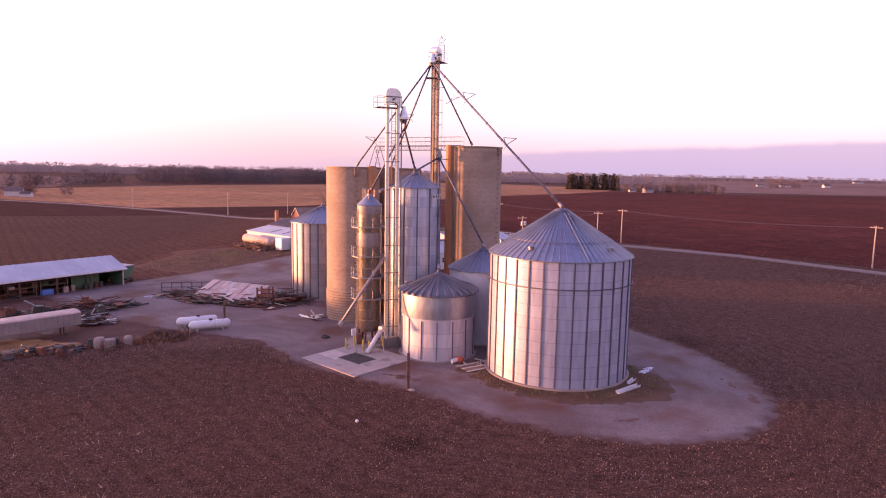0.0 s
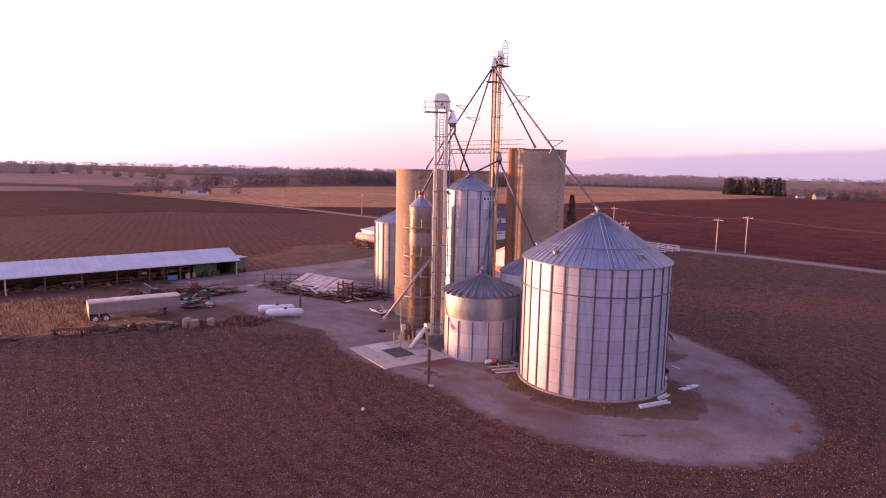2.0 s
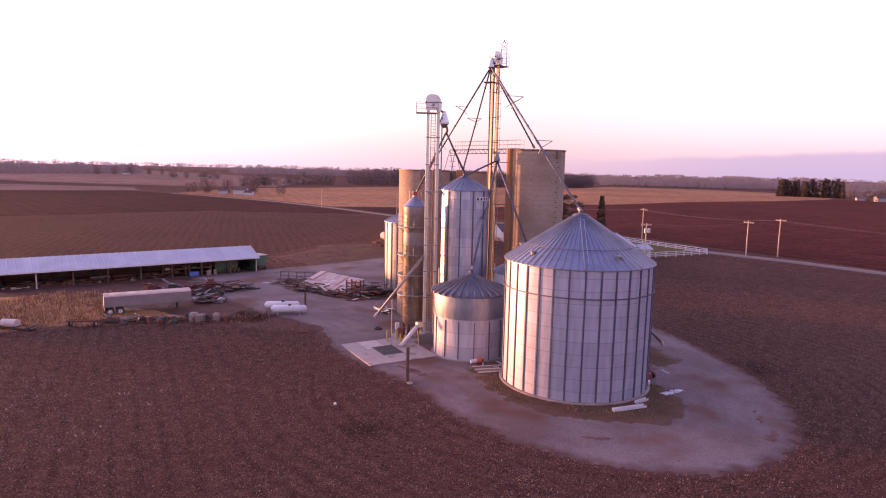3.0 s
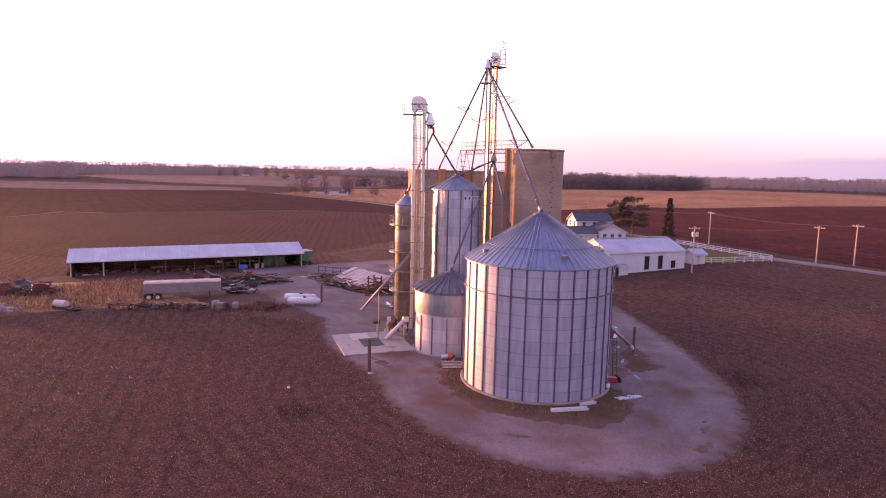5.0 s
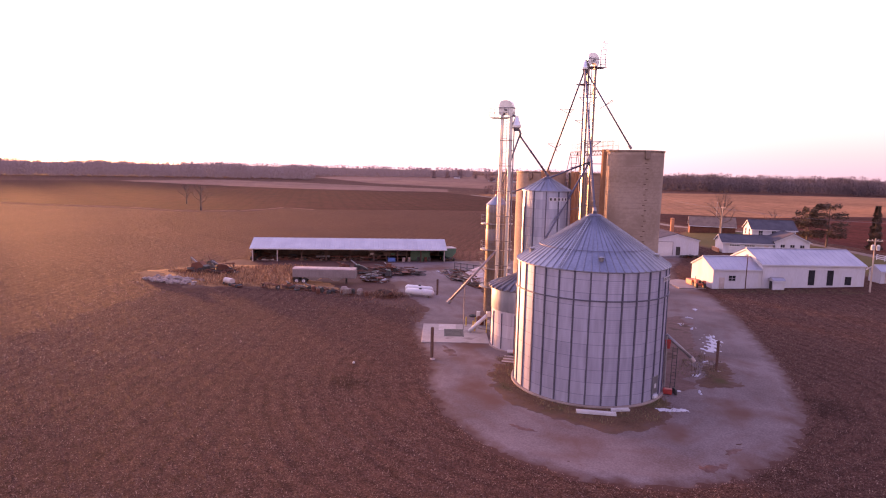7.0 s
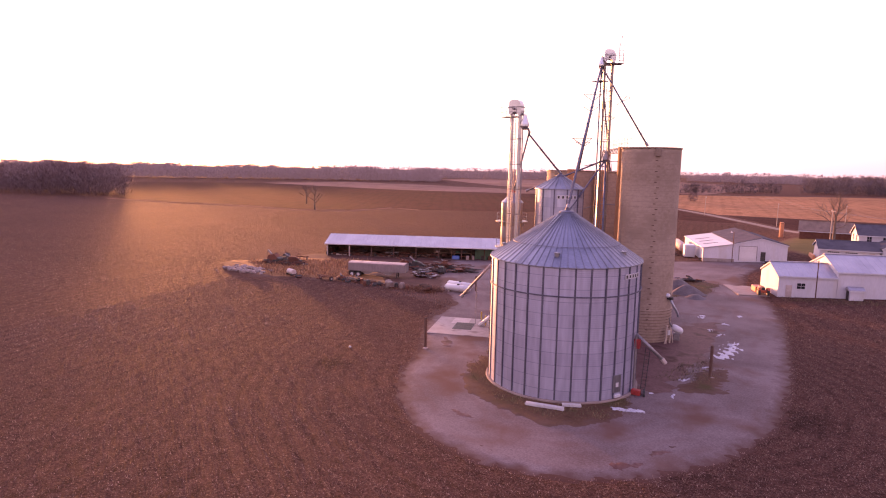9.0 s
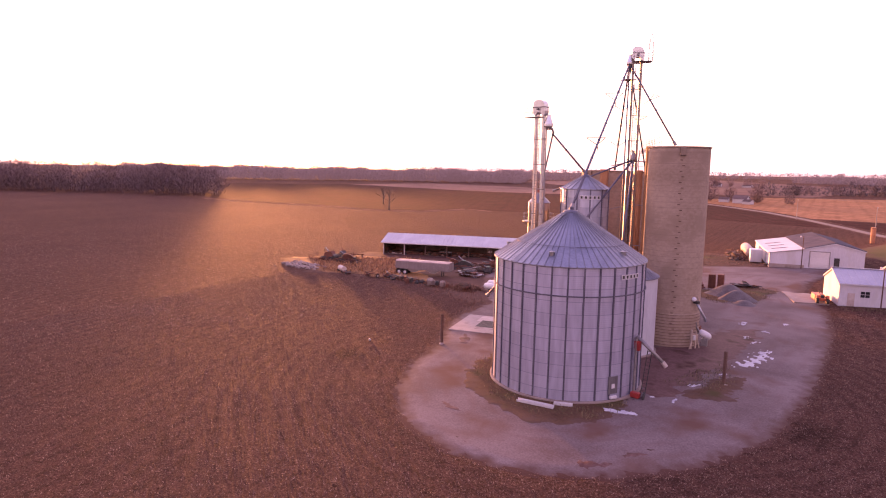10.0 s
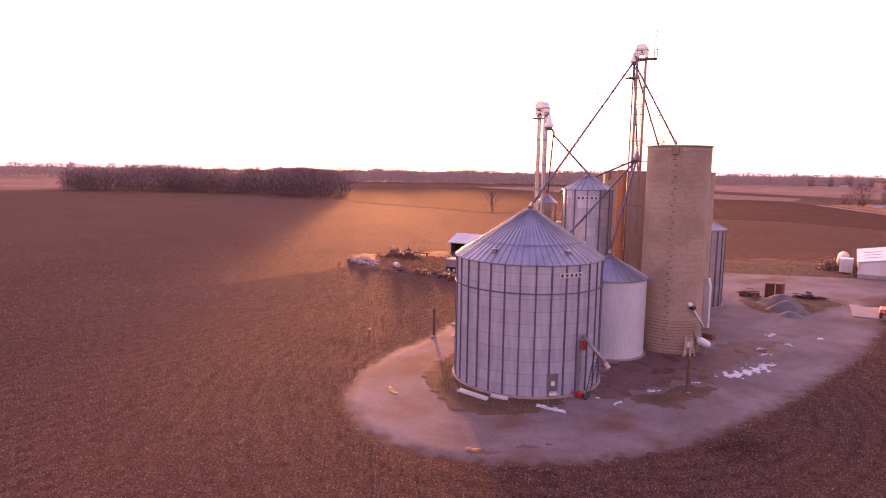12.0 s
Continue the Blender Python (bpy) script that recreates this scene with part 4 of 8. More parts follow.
prof = [(-0.2, -0.06), (-0.17, 0.1), (-0.08, 0.2), (0.08, 0.2), (0.17, 0.1), (0.2, -0.06)]
for x0 in (3.6, 4.42):
    for y, z in prof:
        cap_bm.verts.new((x0, y * (0.7 if x0 < 4 else 1.0), z + (6.99 if x0 > 4 else 7.37)))
cap_bm.verts.ensure_lookup_table()
for k in range(5):
    cap_bm.faces.new([cap_bm.verts[i] for i in (k, k + 1, k + 7, k + 6)])
cap_bm.faces.new([cap_bm.verts[i] for i in (6, 7, 8, 9, 10, 11)])
cap_me = bpy.data.meshes.new("eave_vent")
cap_bm.to_mesh(cap_me)
cap_bm.free()
for k in range(30):
    part_of("eave_vent", cap_me, M["roof_dull"], small, m=pose(0, 0, 0, 0, 0, 5 + 12 * k))
midb = grain_bin("tall slim galvanized bin with a conical roof", -3.42, 73.38, 2.92, 17.9, 19.5, 12, 24, 8.0, wall="steel_mid", corr=0.165, foot=0.15)
plates(midb, 3.0, radians(-22), 16.9, 0.46, 0.46)
bin4 = grain_bin("smooth whitish steel bin with a grey conical roof", 4.8, 73.0, 4.05, 8.6, 10.75, 0, 36, 0.0, wall="white_bin", foot=0.2)
bin5 = grain_bin("galvanized grain bin with close dark stiffeners", -18.9, 96.6, 4.8, 11.7, 14.0, 24, 40, 3.0, wall="steel_back", corr=0.165, foot=0.15, stiff_w=0.2)

# ---------------------------------------------------------------- concrete silos


def silo(label, x, y, R, top, chute_at, ladder_at, gap=0.62):
    t = thing("concrete_silo", label, "silo", pose(x, y, 0), "concrete stave silos")
    part("wall", lathe([(R + 0.02, -0.1)] + [(R, 0.1 + (top - 0.1) * k / 40) for k in range(41)] + [(R - 0.16, top), (R - 0.16, top - 1.2), (0.0, top - 1.25)], 80), M["stave"], t, smooth=True)
    bm = hoop(R + 0.004, 0, 0.014, 80)
    me = bpy.data.meshes.new("hoop")
    bm.to_mesh(me)
    bm.free()
    z = 4.3
    while z < top - 0.2:
        part_of("hoop", me, M["hoop"], t, m=pose(0, 0, z))
        z += gap
    part("base_band", lathe([(R + 0.07, -0.1), (R + 0.07, 3.85), (R + 0.03, 3.95), (R - 0.02, 3.95)], 80), M["stave"], t, "stained lower band of staves", smooth=False)
    for q in range(11):
        part("band_hoop", hoop(R + 0.075, 0.3 + 0.35 * q, 0.02, 80), M["post"], t)
    part("top_rim", hoop(R + 0.03, top - 0.06, 0.07, 80), M["hoop"], t)
    if chute_at is not None:
        bm = bmesh.new()
        prof = [(-0.55, -0.1), (-0.55, 0.35), (-0.35, 0.6), (0.35, 0.6), (0.55, 0.35), (0.55, -0.1)]
        lo = [bm.verts.new((px + R, py, 0.0)) for py, px in prof]
        hi = [bm.verts.new((px + R, py, top + 0.15)) for py, px in prof]
        for k in range(5):
            bm.faces.new((lo[k], lo[k + 1], hi[k + 1], hi[k]))
        bm.faces.new(hi)
        part("chute", bm, M["chute"], t, "orange-brown unloading chute", m=pose(0, 0, 0, 0, 0, chute_at))
    a = radians(ladder_at)
    bm = box(-0.01, 0.08, -0.14, 0.14, -0.04, 0.04)
    me = bpy.data.meshes.new("rung")
    bm.to_mesh(me)
    bm.free()
    z, k = 1.6, 0
    while z < top - 0.8:
        b = a + (0.035 if k % 2 else -0.035)
        part_of("rung", me, M["post"], t, m=pose(R * math.cos(b), R * math.sin(b), z, 0, 0, math.degrees(b)))
        z += 0.62
        k += 1
    part("hatch", box(-0.05, 0.3, -0.3, 0.3, top - 1.0, top - 0.15, 0.02), M["hoop"], t, "dark hatch below the rim", m=pose(R * math.cos(a), R * math.sin(a), 0, 0, 0, ladder_at))
    return t


silo1 = silo("tall tan concrete stave silo ringed with steel hoops", 3.97, 80.98, 3.40, 22.95, 203, -35)
silo2 = silo("tan concrete stave silo with a hooped wall", -12.1, 82.8, 3.5, 20.15, -42, -75)
silo3 = silo("tan concrete stave silo behind the others", -6.95, 88.25, 3.5, 20.1, 262, 20)

part("chute_cover", prism([(-0.55, 0.0), (0.55, 0.0), (0.5, 5.6), (0.25, 6.6), (-0.45, 6.4)], -0.25, 0.25), M["white_metal"], silo3, "pale sheet cover of the lower chute", m=pose(3.75 * math.cos(radians(33)), 3.75 * math.sin(radians(33)), 0, 0, 0, 33))

# ---------------------------------------------------------------- elevator legs


def bracket(parent, z, half, along, name="tie"):
    part(name, box(-half, half, -0.2, 0.2, z - 0.05, z + 0.05), M["frame"], parent, m=pose(0, 0, 0, 0, 0, along))


def elevator_leg(label, x, y, top, along, gap, head_w, head_h, plat_to, duct="bright", half=0.17):
    """Two upright ducts with a hooded head, a platform, a ladder and a boot."""
    t = thing("bucket_elevator", label, "grain elevator leg", pose(x, y, 0), "bucket elevators")
    ax = Vector((math.cos(radians(along)), math.sin(radians(along)), 0))
    me = None
    for s in (-1, 1):
        part("duct", box(-half, half, -0.2, 0.2, 0.6, top - head_h * 0.75, 0.015), M[duct], t, m=pose(*(ax * gap * s / 2), 0, 0, along))
    for k in range(int(top / 3.05)):
        bm = bmesh.new()
        for s in (-1, 1):
            box(s * gap / 2 - half - 0.04, s * gap / 2 + half + 0.04, -0.24, 0.24, 2.4 + k * 3.05, 2.5 + k * 3.05, 0, bm)
        box(-gap / 2, gap / 2, -0.05, 0.05, 2.4 + k * 3.05, 2.48 + k * 3.05, 0, bm)
        part("flange", bm, M["frame"], t, m=pose(0, 0, 0, 0, 0, along))
    w = head_w / 2
    z0 = top - head_h
    out = [(-w * 0.95, z0 + 0.25), (-w * 0.6, z0), (-w * 0.3, z0 + head_h * 0.22), (w * 0.3, z0 + head_h * 0.22), (w * 0.6, z0), (w * 0.95, z0), (w * 1.05, z0 + head_h * 0.3), (w, z0 + head_h * 0.52), (w * 0.9, z0 + head_h * 0.72), (w * 0.7, z0 + head_h * 0.88), (w * 0.4, z0 + head_h * 0.97), (w * 0.05, z0 + head_h),
           (-w * 0.5, z0 + head_h * 0.99), (-w * 0.8, z0 + head_h * 0.93), (-w * 0.95, z0 + head_h * 0.8), (-w, z0 + head_h * 0.5)]
    part("head_hood", prism(out, -0.42, 0.42), M["bright"], t, "curved galvanized head hood", m=pose(0, 0, 0, 0, 0, along))
    part("hood_band", box(-w - 0.06, w + 0.06, -0.46, 0.46, z0 + head_h * 0.5, z0 + head_h * 0.56), M["frame"], t, m=pose(0, 0, 0, 0, 0, along))
    mo = bmesh.new()
    tube([(0, -0.42, z0 + head_h * 0.4), (0, -0.75, z0 + head_h * 0.4)], 0.12, 12, mo)
    part("drive_motor", mo, M["frame"], t, m=pose(0, 0, 0, 0, 0, along))
    zp = z0 - 0.12
    pl = bmesh.new()
    cx, cy = plat_to
    box(min(-0.5, cx), max(0.5, cx), min(-0.75, cy), max(0.75, cy), zp - 0.06, zp, 0, pl)
    deck = part("platform", pl, M["frame"], t, "steel service platform", m=pose(0, 0, 0, 0, 0, along))
    rails = bmesh.new()
    xs, ys = sorted((cx, 0.5 * -math.copysign(1, cx))), (min(-0.75, cy), max(0.75, cy))
    corner = [(xs[0], ys[0]), (xs[1], ys[0]), (xs[1], ys[1]), (xs[0], ys[1])]
    for k in range(4):
        (px, py), (qx, qy) = corner[k], corner[(k + 1) % 4]
        tube([(px, py, zp), (px, py, zp + 1.1)], 0.025, 6, rails)
        if k != 1:
            for h in (0.55, 1.1):
                tube([(px, py, zp + h), (qx, qy, zp + h)], 0.02, 6, rails)
    part("railing", rails, M["frame"], t, m=pose(0, 0, 0, 0, 0, along))
    ladder(t, zp - 2.0, 0.45, 0.33, pose(0, 0, 0, 0, 0, along) @ pose(0, -0.42, 2.0))
    cage = bmesh.new()
    for k in range(int((zp - 5) / 1.5)):
        for j in range(6):
            a0, a1 = math.pi * j / 6 + math.pi, math.pi * (j + 1) / 6 + math.pi
            tube([(0.36 * math.cos(a0), -0.42 + 0.6 * math.sin(a0), 4.5 + k * 1.5), (0.36 * math.cos(a1), -0.42 + 0.6 * math.sin(a1), 4.5 + k * 1.5)], 0.018, 4, cage)
    for j in (1, 3, 5):
        a0 = math.pi * j / 6 + math.pi
        tube([(0.36 * math.cos(a0), -0.42 + 0.6 * math.sin(a0), 4.5), (0.36 * math.cos(a0), -0.42 + 0.6 * math.sin(a0), zp - 0.8)], 0.014, 4, cage)
    part("ladder_cage", cage, M["frame"], t, m=pose(0, 0, 0, 0, 0, along))
    part("boot", box(-gap / 2 - 0.35, gap / 2 + 0.35, -0.33, 0.33, 0.0, 1.2, 0.05), M["smooth_galv"], t, m=pose(0, 0, 0, 0, 0, along))
    return t


low_leg = elevator_leg("shorter galvanized bucket elevator with a hooded head", -5.7, 68.0, 28.5, 22, 1.15, 1.75, 1.9, (-1.9, 0.5))
tall_leg = elevator_leg("tallest galvanized bucket elevator with a hooded head and a star ornament", -1.3, 78.45, 34.85, 62, 0.95, 1.45, 1.55, (1.7, 0.4), "dull_duct", 0.14)

# ---------------------------------------------------------------- spouts


def spout(p, q, r=0.09, trusses=(), label="long galvanized grain spout running down from the elevator"):
    """A straight pipe from p to q with an end collar, flange joints and guyed spreaders."""
    p, q = Vector(p), Vector(q)
    t = thing("grain_spout", label, "grain spout", Matrix.Translation(p), "grain spouts")
    d = q - p
    part("pipe", tube([(0, 0, 0), d], r, 10), M["stiff"], t, smooth=True)
    n = max(1, int(d.length / 3.1))
    for k in range(1, n + 1):
        c = d * k / (n + 0.5)
        part("joint", tube([c - d.normalized() * 0.06, c + d.normalized() * 0.06], r + 0.035, 10), M["stiff"], t)
    part("end_collar", tube([d - d.normalized() * 0.5, d], r + 0.07, 10), M["frame"], t)
    side = d.cross(Vector((0, 0, 1))).normalized()
    up = side.cross(d).normalized()
    for f in trusses:
        c = d * f
        bm = bmesh.new()
        tips = [c + up * 0.9 + side * 1.0, c + up * 0.9 - side * 1.0]
        for tip in tips:
            tube([c, tip], 0.04, 5, bm)
        tube(tips, 0.035, 5, bm)
        tube([c, c - up * 0.8], 0.04, 5, bm)
        part("spreader", bm, M["frame"], t)
    return t


TD, MD, LD = (-1.75, 77.7, 32.9), (-0.7, 78.2, 21.5), (-4.5, 69.1, 24.4)
spout(TD, (11.73, 61.65, 16.55), 0.115, (0.3, 0.62))
spout(TD, (3.5, 80.8, 23.2), 0.10, (0.45,))
spout(TD, (-11.8, 83.8, 20.3), 0.105, (0.4, 0.75))
spout(TD, (-7.4, 85.6, 20.2), 0.10, (0.5,))
spout(TD, (-1.62, 77.6, 1.0), 0.08, label="vertical galvanized drop pipe beside the tall elevator")
spout(MD, (4.9, 72.9, 11.0), 0.115)
spout(MD, (-0.4, 66.9, 9.2), 0.115)
spout(MD, (-7.4, 71.2, 17.4), 0.105)
spout(LD, (-3.42, 73.3, 19.8), 0.115)
spout(LD, (-8.35, 69.9, 17.3), 0.105)


def distributor(at, size, material, arm_to):
    """A spout distributor: a short neck, a flared cone and a ring of outlet stubs, hung on an arm."""
    t = thing("distributor", "galvanized spout distributor hung on the elevator", "distributor", pose(*at))
    part("cone", lathe([(0.0, 1.5), (0.22, 1.5), (0.24, 1.25), (0.55, 0.35), (0.55, 0.12), (0.3, -0.05), (0.0, -0.05)], 16), M[material], t, m=Matrix.Scale(size, 4))
    for k in range(6):
        a_ = math.pi * k / 3
        part("outlet_stub", tube([(0.34 * math.cos(a_), 0.34 * math.sin(a_), 0.1), (0.2 * math.cos(a_), 0.2 * math.sin(a_), -0.3)], 0.1, 8), M["frame"], t, m=Matrix.Scale(size, 4))
    part("arm", tube([(0, 0, 1.3 * size), arm_to], 0.12, 8), M["frame"], t)
    return t


distributor((-1.75, 77.7, 32.8), 0.8, "bright", (0.5, 0.75, 1.45))
distributor((-0.7, 78.2, 21.4), 0.7, "frame", (-0.6, 0.25, 1.2))
distributor((-4.55, 68.5, 25.2), 1.0, "bright", (-0.85, -0.35, 1.9))
elbow = thing("spout_elbow", "galvanized elbow pipe under the lower distributor", "elbow pipe", pose(*LD))
part("pipe", tube([(-0.05, -0.6, 0.75), (0.12, -0.2, 0.6), (0.12, 0.0, 0.25), (0.0, 0.0, -0.15)], 0.15, 10), M["frame"], elbow, smooth=True)
hang = thing("drop_pipe", "slim galvanized support pole under the lower distributor", "pole", pose(-4.75, 68.35, 0.0))
part("shaft", tube([(0, 0, 9.0), (0, 0, 25.2)], 0.07, 8), M["frame"], hang)
for z in (10.5, 16.5, 22.6):
    part("tie", tube([(0, 0, z), (-0.5, -0.15, z)], 0.05, 6), M["frame"], hang)

# star ornament and cage on the tall elevator
orn = bmesh.new()
for s in (-0.35, 0.35):
    tube([(s, 0, 33.3), (s, 0, 35.4)], 0.05, 5, orn)
for k in range(4):
    tube([(-0.35, 0, 33.6 + 0.6 * k), (0.35, 0, 33.6 + 0.6 * k)], 0.04, 5, orn)
star = [(0.55 * (1 if k % 2 == 0 else 0.42) * math.sin(math.pi * k / 5), 0, 35.95 + 0.55 * (1 if k % 2 == 0 else 0.42) * math.cos(math.pi * k / 5)) for k in range(11)]
tube(star, 0.045, 4, orn)
part("star_ornament", orn, M["frame"], tall_leg, "thin star-shaped light frame on a rack", m=pose(0, 0, 0, 0, 0, 62) @ pose(1.55, 0.1, 0, 0, 0, -60))
wp = bmesh.new()
box(-0.9, 0.5, -0.9, 0.5, 31.0, 31.07, 0, wp)
part("lower_platform", wp, M["frame"], tall_leg, "small steel rest platform", m=pose(-0.3, -0.6, 0, 0, 0, 0))
bm = bmesh.new()
for z in (6, 11, 16, 21.3):
    tube([(0, 0, z), (2.6, 1.4, z)], 0.05, 5, bm)
    tube([(0, 0, z), (-0.6, -2.6, z - 0.6)], 0.05, 5, bm)
part("wall_brace", bm, M["frame"], tall_leg)

# ---------------------------------------------------------------- dryer
dry = thing("grain_dryer", "slim weathered tan tower dryer on rusty legs with ringed platforms", "grain dryer", pose(-8.37, 69.8, 0))
part("column", lathe([(1.0, 1.5), (1.35, 2.1), (1.35, 15.9)], 40), M["dull_duct"], dry, smooth=True)
for k in range(11):
    part("seam_ring", hoop(1.355, 2.9 + 1.2 * k, 0.025, 40), M["hoop"], dry)
part("bright_band", lathe([(1.36, 11.3), (1.375, 11.35), (1.375, 12.8), (1.36, 12.85)], 40), M["trailer"], dry, "greyer replacement band", smooth=True)
part("bright_band", lathe([(1.36, 14.9), (1.375, 14.95), (1.375, 15.85), (1.36, 15.9)], 40), M["trailer"], dry, smooth=True)
part("cone_roof", lathe([(1.4, 15.85), (1.46, 15.9), (0.35, 16.95), (0.3, 17.15), (0.0, 17.2)], 24), M["roof_galv"], dry)
part("beacon", box(-0.25, 0.25, -0.2, 0.2, 17.15, 17.6, 0.03), M["red"], dry, "red motor box on the top")
rail = bmesh.new()
for k in range(8):
    a = math.pi * 2 * k / 8
    b = math.pi * 2 * (k + 1) / 8
    tube([(0.75 * math.cos(a), 0.75 * math.sin(a), 16.5), (0.75 * math.cos(a), 0.75 * math.sin(a), 17.7)], 0.02, 4, rail)
    tube([(0.75 * math.cos(a), 0.75 * math.sin(a), 17.7), (0.75 * math.cos(b), 0.75 * math.sin(b), 17.7)], 0.02, 4, rail)
part("top_railing", rail, M["frame"], dry)
for z in (13.47, 10.18, 7.8, 5.4):
    deck = part("ring_platform", lathe([(1.37, z - 0.05), (2.05, z - 0.05), (2.05, z + 0.04), (1.37, z + 0.04)], 24), M["frame"], dry)
    bm = bmesh.new()
    for k in range(10):
        a, b = math.pi * 2 * k / 10, math.pi * 2 * (k + 1) / 10
        tube([(2.0 * math.cos(a), 2.0 * math.sin(a), z), (2.0 * math.cos(a), 2.0 * math.sin(a), z + 1.05)], 0.022, 4, bm)
        if k != 3:
            for h in (0.55, 1.05):
                tube([(2.0 * math.cos(a), 2.0 * math.sin(a), z + h), (2.0 * math.cos(b), 2.0 * math.sin(b), z + h)], 0.018, 4, bm)
        tube([(1.36 * math.cos(a), 1.36 * math.sin(a), z - 0.7), (1.95 * math.cos(a), 1.95 * math.sin(a), z - 0.05)], 0.03, 4, bm)
    part("platform_railing", bm, M["frame"], deck)
ladder(dry, 13.5, 0.42, 0.33, pose(0, 0, 0, 0, 0, 205) @ pose(1.46, 0, 2.0, 0, 0, 90))
for k in range(6):
    a = math.pi * 2 * k / 6 + 0.3
    part("leg", box(-0.09, 0.09, -0.09, 0.09, 0, 2.2), M["rust"], dry, m=pose(1.15 * math.cos(a), 1.15 * math.sin(a), 0, 0, 0, math.degrees(a)))
part("burner_box", box(-1.3, -0.6, -1.75, -1.1, 0.3, 1.4, 0.04), M["rust"], dry, "rusty burner housing")
part("base_slab", lathe([(0.0, 0.0), (2.6, 0.0), (2.6, 0.25), (0.0, 0.25)], 32), M["pad"], dry)
part("control_box", box(-0.25, 0.25, -0.12, 0.12, 1.1, 1.9, 0.02), M["tank"], dry, "grey control cabinet", m=pose(-1.6, -1.2, 0, 0, 0, 35))

feed = thing("transfer_auger", "long galvanized tube auger leaning on the elevator", "auger", Matrix.Identity(4))
part("tube", tube([(-10.7, 63.9, 3.6), (-6.5, 67.7, 10.2)], 0.15, 12), M["trailer"], feed, smooth=True)
part("intake_collar", tube([(-10.75, 63.85, 3.5), (-10.5, 64.1, 3.85)], 0.24, 12), M["frame"], feed)
part("prop", tube([(-9.2, 65.2, 5.9), (-9.2, 65.2, 0.1)], 0.05, 6), M["frame"], feed)
part("hanger", tube([(-6.5, 67.7, 10.2), (-5.9, 68.0, 11.0)], 0.05, 6), M["frame"], feed)
pit = thing("pit_auger", "short white inclined auger rising from the dump pit", "auger", Matrix.Identity(4))
part("tube", tube([(-8.0, 65.0, 0.2), (-6.7, 66.8, 2.25)], 0.24, 12), M["tank"], pit, smooth=True)
part("head_box", box(-0.35, 0.35, -0.3, 0.3, -0.25, 0.35, 0.04), M["bright"], pit, m=pose(-6.55, 67.0, 2.35, 0, 0, 50))
part("support", tube([(-6.7, 66.8, 2.1), (-6.3, 66.3, 0.1)], 0.06, 6), M["yellow"], pit)
part("motor", tube([(-6.3, 66.6, 1.6), (-6.0, 66.3, 1.6)], 0.16, 10), M["board"], pit)
for x, y in ((-10.6, 67.0), (-9.8, 67.9), (-8.6, 66.3), (-7.9, 65.9)):
    solo("bollard", tube([(0, 0, 0), (0, 0, 1.25)], 0.09, 10), M["yellow"], "yellow painted steel bollard beside the concrete slab", "bollard", pose(x, y, 0), "bollards by the slab")

# ---------------------------------------------------------------- catwalk
cw = thing("catwalk", "railed steel catwalk between the silo tops", "catwalk", Matrix.Identity(4))
A, B = Vector((2.2, 79.3, 23.05)), Vector((-9.3, 86.6, 23.05))
d = (B - A).normalized()
s = Vector((-d.y, d.x, 0))
L = (B - A).length
dk = bmesh.new()
for k in (-0.4, 0.4):
    tube([A + s * k, B + s * k], 0.06, 4, dk)
    tube([A + s * k - Vector((0, 0, 0.55)), B + s * k - Vector((0, 0, 0.55))], 0.04, 4, dk)
part("deck_frame", dk, M["frame"], cw)
bm = bmesh.new()
for k in range(int(L / 0.9)):
    c = A + d * (0.9 * k)
    for q in (-0.4, 0.4):
        tube([c + s * q - Vector((0, 0, 0.55)), c + s * q + d * 0.45, c + s * q + d * 0.9 - Vector((0, 0, 0.55))], 0.022, 4, bm)
part("truss_web", bm, M["frame"], cw)
bm = bmesh.new()
for k in range(int(L / 1.5) + 1):
    for q in (-0.4, 0.4):
        c = A + d * min(1.5 * k, L) + s * q
        tube([c, c + Vector((0, 0, 1.1))], 0.022, 4, bm)
for q in (-0.4, 0.4):
    for h in (0.55, 1.1):
        tube([A + s * q + Vector((0, 0, h)), B + s * q + Vector((0, 0, h))], 0.02, 4, bm)
part("railing", bm, M["frame"], cw)
bm = bmesh.new()
for q in (-0.5, 0.5):
    for e in (-1.0, 1.0):
        tube([B + s * q, B + s * q * 1.3 + d * e - Vector((0, 0, 2.95))], 0.045, 4, bm)
for z in (0.8, 1.6, 2.3):
    tube([B - s * 0.55 - Vector((0, 0, z)), B + s * 0.55 - Vector((0, 0, z))], 0.03, 4, bm)
part("trestle", bm, M["rust"], cw, "rusty trestle standing on the silo")

# ---------------------------------------------------------------- unloading auger and clutter by the large bin
ua = thing("unload_auger", "red and grey unloading auger on the large bin's wall", "auger", Matrix.Identity(4))
part("tube", tube([(18.0, 65.0, 5.5), (19.95, 66.6, 3.3)], 0.16, 12), M["frame"], ua, smooth=True)
part("spout_end", tube([(19.8, 66.45, 3.5), (20.0, 66.7, 3.1)], 0.2, 12), M["board"], ua)
part("upright", tube([(18.25, 64.75, 0.3), (18.1, 64.9, 5.4)], 0.11, 10), M["frame"], ua)
part("hopper", prism([(-0.2, -0.45), (0.2, -0.45), (0.28, 0.4), (-0.28, 0.4)], -0.16, 0.16), M["red"], ua, "red painted hopper", m=pose(18.2, 65.0, 4.7, 0, 0, 25))
part("power_unit", box(-0.4, 0.4, -0.25, 0.25, 0.05, 0.55, 0.05), M["red"], ua, "red drive unit on the ground", m=pose(18.7, 64.6, 0.05, 0, 0, 25))
part("wheel", tube([(19.2, 65.0, 0.3), (19.3, 65.1, 0.3)], 0.3, 16), M["rubber"], ua)
